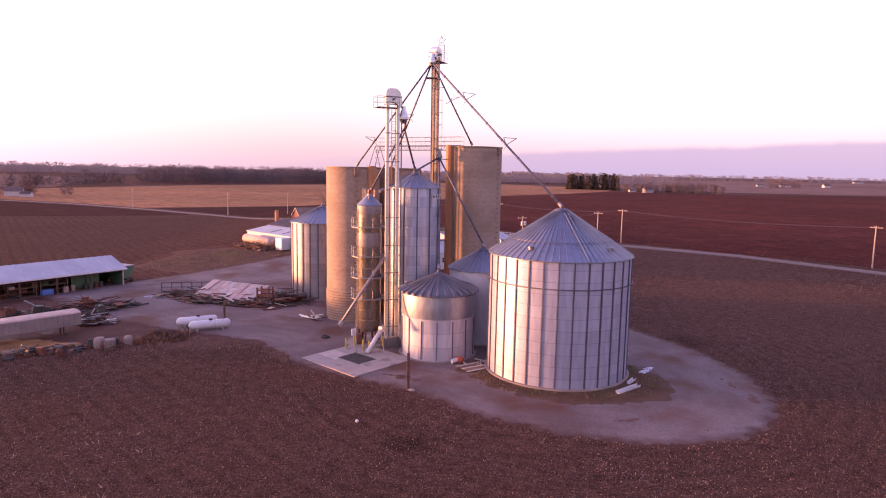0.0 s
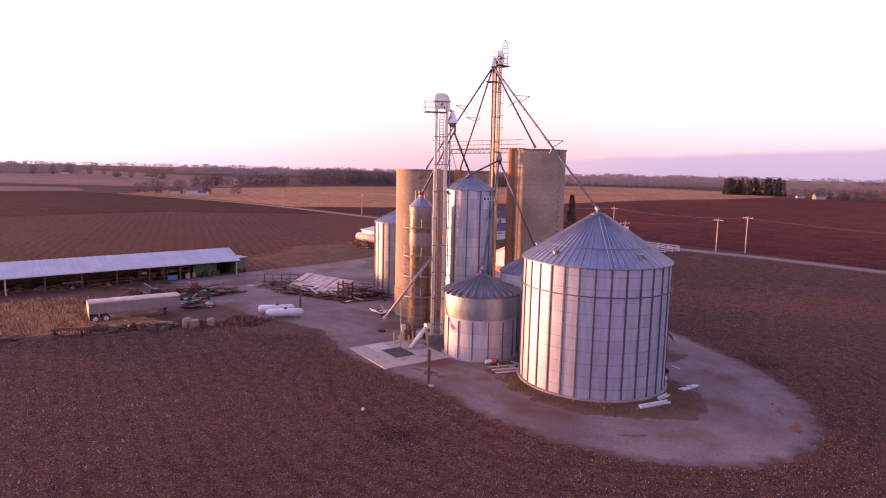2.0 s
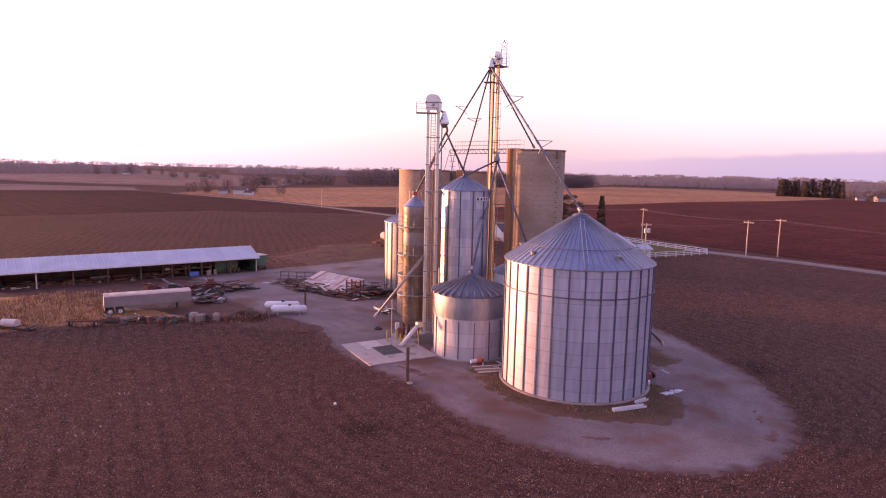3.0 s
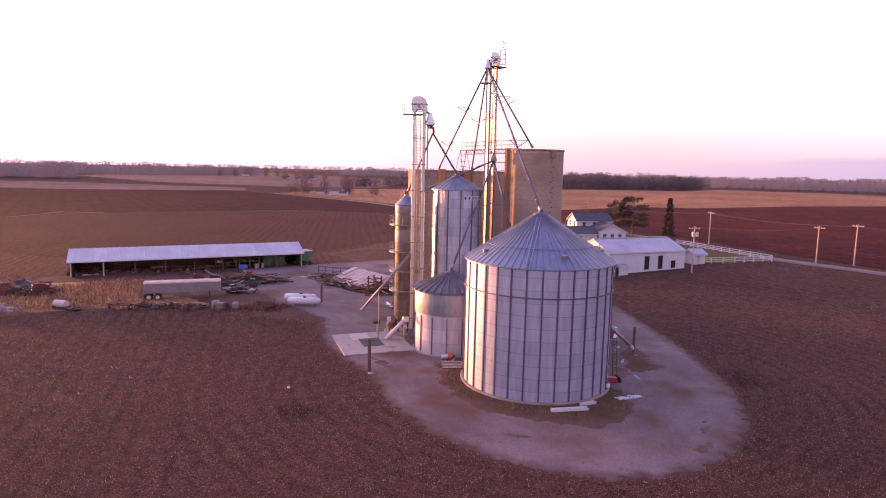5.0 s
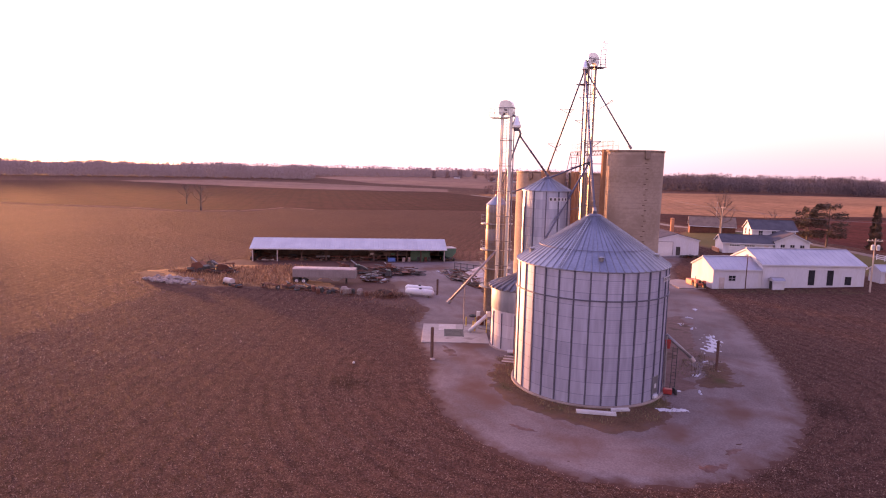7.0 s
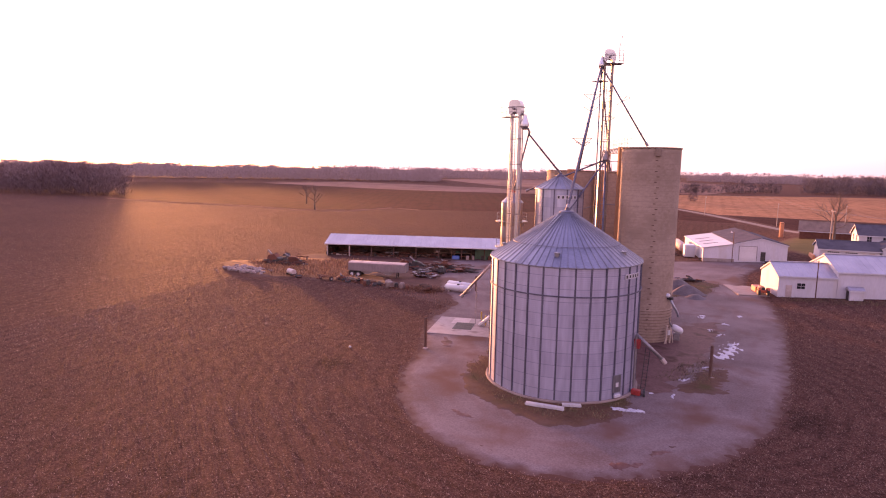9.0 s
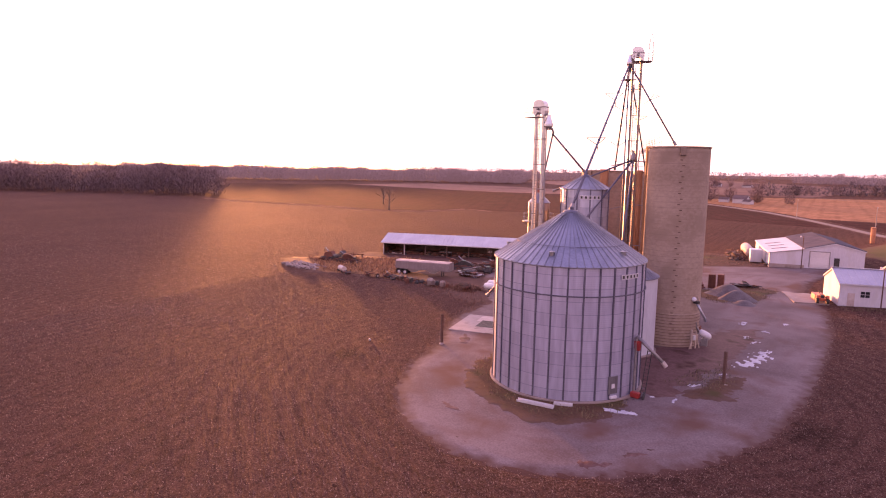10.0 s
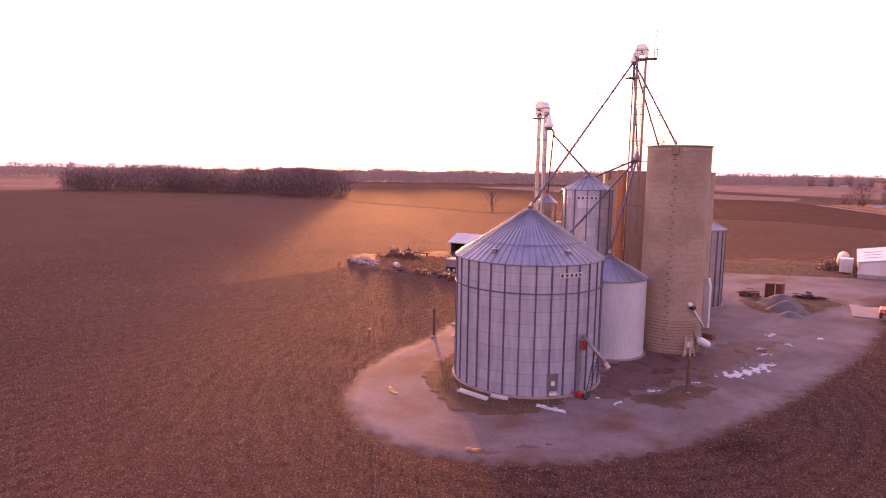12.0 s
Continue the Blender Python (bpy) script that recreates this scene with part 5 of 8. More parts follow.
part("wheel", tube([(18.9, 65.3, 0.3), (19.0, 65.4, 0.3)], 0.3, 16), M["rubber"], ua)
ladder(ua, 4.2, 0.4, 0.32, pose(18.75, 65.35, 0.1, -14, 0, 25), "step_ladder", "dark")
for k, (x, y, z, ang, ln, w) in enumerate(((17.35, 55.2, 0.12, 39, 3.3, 0.42), (18.3, 57.4, 0.12, 55, 1.6, 0.32))):
    t = thing("trough_section", "white metal trough section lying on the grass", "metal trough", pose(x, y, z, 0, 0, ang), "trough sections")
    part("trough", prism([(-w / 2, 0.22), (-w / 2 + 0.03, 0.0), (w / 2 - 0.03, 0.0), (w / 2, 0.22), (w / 2 - 0.03, 0.22), (w / 2 - 0.05, 0.03), (-w / 2 + 0.05, 0.03), (-w / 2 + 0.03, 0.22)], -ln / 2, ln / 2), M["tank"], t, m=pose(0, 0, 0, 0, 0, -90))
    part("flange_strip", box(-ln / 2, ln / 2, w / 2, w / 2 + 0.06, 0.18, 0.22), M["board"], t)
fan = thing("bin_fan", "small orange and white aeration fan beside the hopper bin", "fan", pose(1.9, 62.6, 0.0, 0, 0, 35))
part("housing", tube([(-0.3, 0, 0.4), (0.2, 0, 0.4)], 0.33, 16), M["orange"], fan)
part("duct", tube([(-0.95, 0, 0.35), (-0.3, 0, 0.4)], 0.22, 12), M["tank"], fan)
part("motor", tube([(0.2, 0, 0.4), (0.45, 0, 0.4)], 0.15, 12), M["dark"], fan)
part("stand", box(-0.4, 0.3, -0.35, 0.35, 0.0, 0.12), M["dark"], fan)
pal = thing("plank_platform", "low platform of weathered planks on the ground", "plank platform", pose(3.2, 61.0, 0.05, 0, 0, 33))
for k in range(7):
    part("plank", box(-1.3, 1.3, -0.14, 0.14, 0.1, 0.14), M["wood"] if k % 3 else M["board"], pal, m=pose(0, -0.95 + 0.31 * k, 0.002 * (k % 3), 0, 0, random.uniform(-1.5, 1.5)))
for k in (-1.0, 1.0):
    part("runner", box(k - 0.06, k + 0.06, -1.1, 1.1, 0.0, 0.1), M["wood"], pal)
for k in range(6):
    solo("scrap_board", box(-0.7, 0.7, -0.07, 0.07, 0, 0.05), M["board"], "loose grey board on the ground", "board", pose(3.0 + random.uniform(-1.4, 1.4), 62.2 + random.uniform(-1, 1), 0.16 + 0.05 * (k % 2), 0, 0, random.uniform(0, 180)), "loose boards by the bins")

for x, y, h in ((-2.95, 54.5, 3.4), (18.5, 75.1, 3.25), (-27.6, 77.0, 2.6)):
    t = thing("wooden_post", "dark brown square timber post standing alone", "post", pose(x, y, 0, 0, 0, random.uniform(0, 40)), "timber posts round the yard")
    part("shaft", box(-0.13, 0.13, -0.13, 0.13, -0.2, h, 0.02), M["post"], t)
    part("cap", box(-0.1, 0.1, -0.1, 0.1, h - 0.005, h + 0.05, 0.01), M["post"], t)
    part("footing_stone", lump(0.34, 0.25, 0.4, 2, x), M["rock"], t, m=pose(0.25, -0.15, 0.05))
rig = thing("meter_post", "tan post with a small electric box beside the silo", "meter post", pose(8.1, 80.75, 0, 0, 0, 0))
part("shaft", box(-0.08, 0.08, -0.08, 0.08, 0, 2.3), M["pole"], rig)
part("shaft", box(-0.08, 0.08, 0.55, 0.71, 0, 1.9), M["pole"], rig)
part("cross_rail", box(-0.05, 0.05, -0.1, 0.95, 1.55, 1.7), M["pole"], rig)
part("brace", tube([(0.1, -0.35, 0.0), (0.05, 0.3, 1.9)], 0.06, 6), M["pole"], rig)
part("brace", tube([(0.1, 1.15, 0.0), (0.05, 0.6, 2.1)], 0.06, 6), M["pole"], rig)
part("electric_box", box(0.06, 0.22, 0.1, 0.45, 1.1, 1.65, 0.02), M["porcelain"], rig, "grey electric box")
solo("white_ball", lump(0.14, 1.0, 0.05, 2), M["tank"], "small white ball lying in the tilled field", "ball", pose(-6.55, 46.9, 0.12), smooth=True)

# small white fuel tank and blower at the silo's foot
bl = thing("silo_blower", "white blower with a pipe at the concrete silo's foot", "blower", pose(7.6, 83.2, 0, 0, 0, 40))
part("drum", lathe([(0.0, -0.82), (0.2, -0.78), (0.34, -0.66), (0.42, -0.45), (0.43, 0.0), (0.42, 0.45), (0.34, 0.66), (0.2, 0.78), (0.0, 0.82)], 20), M["tank"], bl, "white rounded drum", smooth=True, m=pose(0, 0, 1.4, 0, 0, 31) @ pose(0, 0, 0, 0, 118, 0))
part("stand", box(-0.35, 0.35, -0.28, 0.28, 0.0, 0.95, 0.03), M["frame"], bl)
part("feed_pipe", tube([(-0.5, -0.3, 1.65), (-0.9, -0.5, 2.3), (-1.0, -0.6, 2.9)], 0.11, 10), M["frame"], bl)
hd = thing("silo_spout", "grey steel spout hanging from a bracket on the silo", "spout", Matrix.Identity(4))
part("bracket", box(-0.3, 0.55, -0.22, 0.22, -0.12, 0.2, 0.03), M["dark"], hd, "dark steel bracket", m=pose(7.35, 81.6, 5.3, 0, 0, 10))
part("cap", lump(0.3, 0.9, 0.08, 2), M["tank"], hd, "white rounded cap", m=pose(7.4, 81.4, 5.66))
part("pipe", tube([(7.5, 81.65, 5.35), (7.8, 82.25, 4.2), (7.95, 82.7, 3.45), (7.97, 82.8, 3.05)], 0.14, 12), M["galv"], hd, smooth=True)
part("stay", tube([(7.3, 82.0, 5.9), (7.83, 82.3, 4.15)], 0.03, 6), M["frame"], hd)
solo("conveyor_motor", box(-0.35, 0.35, -0.25, 0.25, 0, 0.6, 0.06), M["dark"], "small dark motor on the mud by the silo", "motor", pose(4.9, 76.6, 0, 0, 0, 20))
solo("rusty_crate", box(-0.6, 0.6, -0.4, 0.4, 0, 0.7, 0.03), M["rust"], "rusty steel crate on the gravel", "crate", pose(1.6, 87.6, 0, 0, 0, 30))

def slivers(ax, ay, bx, by, n, wide, seed):
    """Thin uneven four-sided scraps strewn along a line."""
    r_ = np.random.RandomState(seed)
    ln = math.hypot(bx - ax, by - ay)
    dx, dy = (bx - ax) / ln, (by - ay) / ln
    out = []
    for _ in range(n):
        f, o = r_.uniform(0, 1), r_.normal(0, wide)
        cx, cy = ax + (bx - ax) * f - dy * o, ay + (by - ay) * f + dx * o
        hl, hw = r_.uniform(0.35, 1.2), r_.uniform(0.16, 0.46)
        out.append([(cx - dx * hl, cy - dy * hl), (cx - dy * hw, cy + dx * hw), (cx + dx * hl * 0.8, cy + dy * hl * 0.8), (cx + dy * hw * 0.7, cy - dx * hw * 0.7)])
    return out


sheet("snow_patch", [[(15.6, 81.4), (14.5, 80.9), (13.6, 83.0), (13.0, 84.6), (12.3, 86.2), (11.5, 88.2), (12.0, 88.5), (13.3, 86.6), (14.5, 84.9), (15.3, 83.0)]] + slivers(15.6, 80.4, 11.2, 89.4, 46, 0.6, 5), 0.08, 0.08, 0.28, 0.3, M["snow"], "ragged streak of old melting snow beside the gravel loop", "snow", 71)
sheet("snow_patch", [[(19.4, 65.6), (18.7, 65.9), (17.0, 68.0), (15.0, 69.4), (15.5, 70.0), (17.6, 69.0)]], 0.09, 0.08, 0.3, 0.5, M["snow"], "thin ragged snow on the mud beside the bin", "snow", 72)
# old snow left in thin broken scraps
sheet("snow_patch", [[(20.3, 59.8), (19.7, 60.4), (20.6, 61.5), (21.6, 62.5), (22.2, 62.2), (21.3, 60.8)]], 0.08, 0.14, 0.25, 0.16, M["snow"], "small heap of old snow on the grass by the bin", "snow", 73)
for k, (x, y, rx, ry, a, count) in enumerate(((12.2, 87.2, 0.35, 1.0, 30, 7), (16.4, 77.3, 0.25, 0.6, 15, 4), (17.8, 72.0, 0.25, 0.5, 10, 4), (20.4, 67.4, 0.2, 0.4, 30, 3),
                                               (1.0, 96.4, 0.5, 0.9, 60, 8), (5.1, 95.6, 0.3, 0.5, 80, 4), (3.5, 101.4, 0.35, 0.7, 60, 4), (6.4, 91.0, 0.3, 0.7, 30, 5), (8.6, 90.0, 0.25, 0.6, 20, 4), (-43.5, 92.8, 0.9, 1.4, -60, 8))):
    bm = bmesh.new()
    rs = np.random.RandomState(k + 50)
    for j in range(count * 2):
        cx, cy = rs.normal(0, rx * 0.75), rs.normal(0, ry * 0.6)
        sx, sy = rs.uniform(0.05, 0.17) * (0.7 + rx), rs.uniform(0.12, 0.38) * (0.6 + rx)
        low = [bm.verts.new((cx + sx * q * math.cos(2 * math.pi * i / 9), cy + sy * q * math.sin(2 * math.pi * i / 9), -0.02)) for i, q in enumerate(rs.uniform(0.35, 1.4, 9))]
        mid_v = bm.verts.new((cx, cy, 0.05 + rs.uniform(0, 0.05)))
        for i in range(9):
            bm.faces.new((low[i], low[(i + 1) % 9], mid_v))
    solo("snow_patch", bm, M["snow"], "thin broken scraps of old melting snow on the ground", "snow patch", pose(x, y, gz(x, y) + 0.085, 0, 0, a), "snow patches", smooth=True)

# ---------------------------------------------------------------- open machine shed
SH = pose(-76.5, 68.3, 0, 0, 0, 54.6)
shed = thing("machine_shed", "long open-fronted pole shed with a pale metal roof", "machine shed", SH)
LEN, DEP, EV, RG = 40.7, 9.4, 2.85, 4.45
part("back_wall", box(0, LEN, DEP - 0.12, DEP, 0, EV), M["shed_dark"], shed)
for k, x in enumerate((0.0, LEN)):
    part("end_wall", prism([(0, 0), (DEP, 0), (DEP, EV), (DEP / 2, RG - 0.1), (0, EV)], -0.06, 0.06), M["shed_dark"] if k == 0 else M["greenpaint"], shed, m=pose(x + (0.07 if k == 0 else -0.07), 0, 0, 0, 0, 90))
n_pan = 40
pan = bmesh.new()
w = (LEN + 0.8) / n_pan
prof = [(0, 0), (w * 0.82, 0), (w * 0.87, 0.045), (w * 0.95, 0.045), (w, 0)]
hy = DEP / 2 + 0.45
lo = [pan.verts.new((x, 0, z)) for x, z in prof]
hi = [pan.verts.new((x, hy, z + RG - EV + 0.1)) for x, z in prof]
for k in range(len(prof) - 1):
    pan.faces.new((lo[k], lo[k + 1], hi[k + 1], hi[k]))
me = bpy.data.meshes.new("roof_panel")
pan.to_mesh(me)
pan.free()
for k in range(n_pan):
    part_of("roof_panel", me, M["roof_white"], shed, m=pose(-0.4 + k * w, -0.45, EV - 0.02))
    part_of("roof_panel", me, M["roof_white"], shed, m=pose(-0.4 + (k + 1) * w, DEP + 0.45, EV - 0.02, 0, 0, 180))
part("fascia", box(-0.4, LEN + 0.4, -0.48, -0.42, EV - 0.22, EV), M["white_metal"], shed)
part("header_beam", box(0, LEN, -0.1, 0.1, EV - 0.35, EV - 0.05), M["wood"], shed)
for k in range(9):
    part("pole", box(-0.1, 0.1, -0.1, 0.1, 0, EV - 0.05), M["board"] if k in (0, 1, 8) else M["post"], shed, m=pose(0.15 + k * (LEN - 0.3) / 8, 0, 0))
    part("rafter", prism([(0, EV - 0.2), (DEP / 2, RG - 0.2), (DEP, EV - 0.2), (DEP, EV - 0.05), (DEP / 2, RG - 0.05), (0, EV - 0.05)], -0.05, 0.05), M["wood"], shed, m=pose(0.15 + k * (LEN - 0.3) / 8, 0, 0, 0, 0, 90))
part("floor_slab", box(0, LEN, 0, DEP, -0.05, 0.07), M["mud"], shed, "bare dirt floor")


def in_shed(x, y, z=0.07, a=0.0):
    return SH @ pose(x, y, z, 0, 0, a)


def lumber(m, n, ln, label, material, group):
    t = thing("lumber_stack", label, "lumber stack", m, group)
    for k in range(n):
        part("board", box(-ln / 2, ln / 2, -0.11, 0.11, 0, 0.09), M[material], t, m=pose(random.uniform(-0.3, 0.3), 0.25 * (k % 4) - 0.37, 0.1 * (k // 4), 0, 0, random.uniform(-2, 2)))
    return t


def implement(m, label, material="rust", group="old farm implements", ln=3.0):
    """A toolbar with tines, wheels and a hitch."""
    t = thing("farm_implement", label, "farm implement", m, group)
    part("toolbar", box(-ln / 2, ln / 2, -0.08, 0.08, 0.65, 0.82), M[material], t)
    part("toolbar", box(-ln / 2, ln / 2, 0.72, 0.88, 0.65, 0.82), M[material], t)
    for k in range(6):
        x = -ln / 2 + 0.2 + k * (ln - 0.4) / 5
        part("tine", tube([(x, 0.0, 0.7), (x, -0.35, 0.45), (x, -0.1, 0.02)], 0.035, 5), M[material], t)
        part("tine", tube([(x, 0.8, 0.7), (x, 0.45, 0.45), (x, 0.7, 0.02)], 0.035, 5), M[material], t)
    for s in (-1, 1):
        w = part("wheel", tube([(s * ln * 0.42 - 0.1, 0.4, 0.38), (s * ln * 0.42 + 0.1, 0.4, 0.38)], 0.38, 16), M["rubber"], t)
        part("hub", tube([(s * ln * 0.42 - 0.12, 0.4, 0.38), (s * ln * 0.42 + 0.12, 0.4, 0.38)], 0.17, 10), M["board"], w)
    part("hitch", tube([(-0.5, 0, 0.72), (0, -1.7, 0.5), (0.5, 0, 0.72)], 0.06, 6), M[material], t)
    part("mast", tube([(-0.4, 0.2, 0.8), (0, 0.3, 1.5), (0.4, 0.2, 0.8)], 0.05, 6), M[material], t)
    return t


lumber(in_shed(2.6, 1.6), 9, 3.6, "stack of pale boards inside the shed", "board", "lumber in the shed")
lumber(in_shed(6.8, 1.4), 14, 3.2, "stack of reddish boards inside the shed", "rust", "lumber in the shed")
lumber(in_shed(11.0, 1.8), 10, 3.0, "stack of weathered boards inside the shed", "wood", "lumber in the shed")
for x, a, mt in ((14.5, 8, "frame"), (18.0, -10, "rust"), (22.0, 5, "rust")):
    implement(in_shed(x, 2.2, 0.07, a), "rusty tined farm implement parked in the shed", mt)
for k, x in enumerate((26.2, 30.6)):
    rack = thing("storage_rack", "timber storage rack loaded with boards and boxes", "storage rack", in_shed(x, 1.8))
    for s in (-1.9, 1.9):
        for q in (-0.5, 0.5):
            part("upright", box(s - 0.06, s + 0.06, q - 0.06, q + 0.06, 0, 2.1), M["wood"], rack)
    for z in (0.5, 1.2, 1.95):
        part("shelf", box(-2.0, 2.0, -0.6, 0.6, z, z + 0.07), M["rust"] if z < 1 else M["wood"], rack)
solo("blue_tub", box(-0.8, 0.8, -0.45, 0.45, 0, 0.8, 0.08), M["blue"], "blue plastic tub in front of the rack", "tub", in_shed(29.2, 0.5))
solo("pale_box", box(-0.35, 0.35, -0.3, 0.3, 0, 0.9, 0.03), M["rock"], "pale wooden box beside the rack", "box", in_shed(31.8, 0.4))
for k in range(5):
    solo("storage_box", box(-0.4, 0.4, -0.3, 0.3, 0, 0.35 + 0.1 * (k % 3), 0.03), M[("board", "rust", "wood", "greenpaint", "dark")[k]], "box stored on the rack's shelf", "box", in_shed(25.0 + 1.5 * k, 1.8, 1.34 if k != 1 else 0.64), "boxes on the racks")
for x in (34.4, 36.6):
    part("green_panel", box(x - 1.05, x + 1.05, 2.0, 2.08, 0.07, 2.3), M["greenpaint"], shed, "faded green partition panel")
solo("feed_drum", lathe([(0.0, 0.0), (0.3, 0.0), (0.3, 0.9), (0.0, 0.9)], 16), M["rock"], "pale drum in the shed's end bay", "drum", in_shed(33.0, 0.7), smooth=False)
for k in range(4):
    solo("fuel_drum", lathe([(0.0, 0.0), (0.3, 0.0), (0.31, 0.45), (0.3, 0.9), (0.0, 0.9)], 16), M[("dark", "greenpaint", "rust", "dark")[k]], "old oil drum standing in the shed", "drum", in_shed(35.0 + 0.8 * k, 0.9), "drums in the shed")

comb = thing("grain_wagon", "old green gravity wagon parked beside the shed", "wagon", SH @ pose(41.6, 3.0, 0, 0, 0, 12))
part("hopper", prism([(-0.6, 0.9), (0.6, 0.9), (1.5, 2.0), (1.5, 2.9), (-1.5, 2.9), (-1.5, 2.0)], -1.5, 1.5), M["greenpaint"], comb)
part("rim", box(-1.58, 1.58, -1.58, 1.58, 2.85, 2.93), M["board"], comb)
part("chassis", box(-0.5, 0.5, -2.0, 2.0, 0.6, 0.8), M["dark"], comb)
for x in (-1.0, 1.0):
    for y in (-1.3, 1.3):
        w = part("wheel", tube([(x - 0.13, y, 0.42), (x + 0.13, y, 0.42)], 0.42, 18), M["rubber"], comb)
        part("rim", tube([(x - 0.15, y, 0.42), (x + 0.15, y, 0.42)], 0.2, 12), M["yellow"], w)
part("unload_door", box(1.45, 1.52, -0.5, 0.5, 2.0, 2.5), M["dark"], comb)

# ---------------------------------------------------------------- trailer and tanks
tr = thing("grain_trailer", "grey hopper semi-trailer with a white roll tarp, parked in the weeds", "semi-trailer", pose(-46.9, 68.0, 0, 0, 0, 49))
part("body", prism([(-1.25, 1.15), (1.25, 1.15), (1.25, 2.55), (-1.25, 2.55)], -5.4, 5.4), M["trailer"], tr, m=pose(0, 0, 0, 0, 0, 90))
bm = box(-0.03, 0.03, -0.03, 0.03, 1.15, 2.55)
me = bpy.data.meshes.new("side_post")
bm.to_mesh(me)
bm.free()
for k in range(19):
    for s in (-1, 1):
        part_of("side_post", me, M["trailer"], tr, m=pose(-5.27 + k * 0.588, s * 1.27, 0))
tp = bmesh.new()
prof = [(1.3, 2.53), (1.15, 2.66), (0.5, 2.74), (-0.5, 2.74), (-1.15, 2.66), (-1.3, 2.53)]
rows_ = []
for k in range(13):
    x = -5.4 + 0.9 * k
    sag = 0.05 * (k % 2)
    rows_.append([tp.verts.new((x, y, z - sag * (1 if abs(y) < 1 else 0))) for y, z in prof])
for a, b in zip(rows_, rows_[1:]):
    for k in range(5):
        tp.faces.new((a[k], a[k + 1], b[k + 1], b[k]))
part("roll_tarp", tp, M["tarp"], tr, "white canvas roll tarp")
for x in (-1.9, 2.0):
    part("hopper", prism([(-1.5, 1.15), (1.5, 1.15), (0.35, 0.55), (-0.35, 0.55)], -0.9, 0.9), M["trailer"], tr, m=pose(x, 0, 0))
part("frame_rail", box(-5.3, 5.3, -0.55, 0.55, 1.0, 1.16), M["dark"], tr)
for x in (-4.7, -3.5):
    for s in (-1, 1):
        w = part("wheel", tube([(x, s * 0.75, 0.5), (x, s * 1.22, 0.5)], 0.5, 20), M["rubber"], tr)
        part("rim", tube([(x, s * 0.85, 0.5), (x, s * 1.235, 0.5)], 0.28, 14), M["tank"], w)
    part("axle", tube([(x, -0.9, 0.5), (x, 0.9, 0.5)], 0.08, 8), M["dark"], tr)
for s in (-0.6, 0.6):
    part("landing_leg", box(3.6, 3.75, s - 0.07, s + 0.07, 0.0, 1.05), M["dark"], tr)
part("mudflap", box(-5.35, -5.3, -1.2, 1.2, 0.35, 1.0), M["dark"], tr)


def propane(x, y, a, ln, r, label):
    t = thing("propane_tank", label, "propane tank", pose(x, y, 0, 0, 0, a), "propane tanks")
    prof = [(-ln / 2, 0.0), (-ln / 2 + 0.05, r * 0.45), (-ln / 2 + 0.2, r * 0.8), (-ln / 2 + r * 0.75, r), (ln / 2 - r * 0.75, r), (ln / 2 - 0.2, r * 0.8), (ln / 2 - 0.05, r * 0.45), (ln / 2, 0.0)]
    part("shell", lathe([(q, p) for p, q in prof], 28), M["tank"], t, smooth=True, m=pose(0, 0, r + 0.25, 0, 90, 0))
    for k in (-1, 1):
        part("saddle", box(k * ln * 0.3 - 0.12, k * ln * 0.3 + 0.12, -r * 0.8, r * 0.8, 0, 0.5, 0.02), M["pad"], t)
    part("valve_dome", lathe([(0.0, 0.22), (0.2, 0.18), (0.24, 0.0)], 14), M["dark"], t, "dark valve dome", m=pose(0.1, 0, 2 * r + 0.22))
    part("band", lathe([(r + 0.01, -0.03), (r + 0.02, 0.0), (r + 0.01, 0.03)], 28), M["board"], t, m=pose(0.6, 0, r + 0.25, 0, 90, 0))


propane(-28.3, 73.9, 27, 4.9, 0.52, "long white propane tank on concrete saddles")
propane(-30.5, 75.6, 27, 4.9, 0.52, "long white propane tank behind another one")

# ---------------------------------------------------------------- scrap and junk


def heap_of_beams(name, label, category, m, n, span, material, ln, rise, group="", blocks=0):
    """Loose beams and pipes thrown over one another, each a piece of the heap."""
    t = thing(name, label, category, m, group)
    if n > 20:
        bed = lump(1.0, 1.0, 0.9, 3, n + span[0])
        for v in bed.verts:
            v.co = Vector((v.co.x * span[0] * 0.85, v.co.y * span[1] * 0.8, max(v.co.z, -0.1) * rise * 0.42 + 0.05 * noise.noise(v.co * 9)))
        part("debris_bed", bed, M["debris"], t, "dark rusty small debris")
    for k in range(n):
        l = random.uniform(*ln)
        x, y = random.uniform(-span[0], span[0]), random.uniform(-span[1], span[1])
        z = 0.06 + rise * random.random() ** 1.5 * max(0.0, 1 - abs(x) / span[0] * 0.7)
        mt = random.choice(material)
        kind_ = random.random()
        if kind_ < 0.45:
            bm = tube([(-l / 2, 0, 0), (l / 2, 0, 0)], random.uniform(0.05, 0.11), 8)
            nm = "pipe"
        elif kind_ < 0.8:
            w = random.uniform(0.06, 0.13)
            bm = box(-l / 2, l / 2, -w, w, -0.05, 0.05)
            nm = "beam"
        else:
            w = random.uniform(0.3, 0.6)
            bm = box(-l / 3, l / 3, -w, w, -0.02, 0.02)
            nm = "sheet_metal"
        if k < blocks:
            bm.free()
            q = random.uniform(0.25, 0.55)
            bm, nm, z = (lump(q * 0.9, random.uniform(0.6, 1.3), 0.7, 2, k) if k % 3 else box(-q, q, -q * 0.5, q * 0.5, 0, q * random.uniform(0.9, 1.8), 0.06)), "machine_block", 0.0
        part(nm, bm, M[mt], t, m=pose(x, y, z + 0.05, random.uniform(-12, 12), random.uniform(-9, 9), random.gauss(0, 28)))
    return t


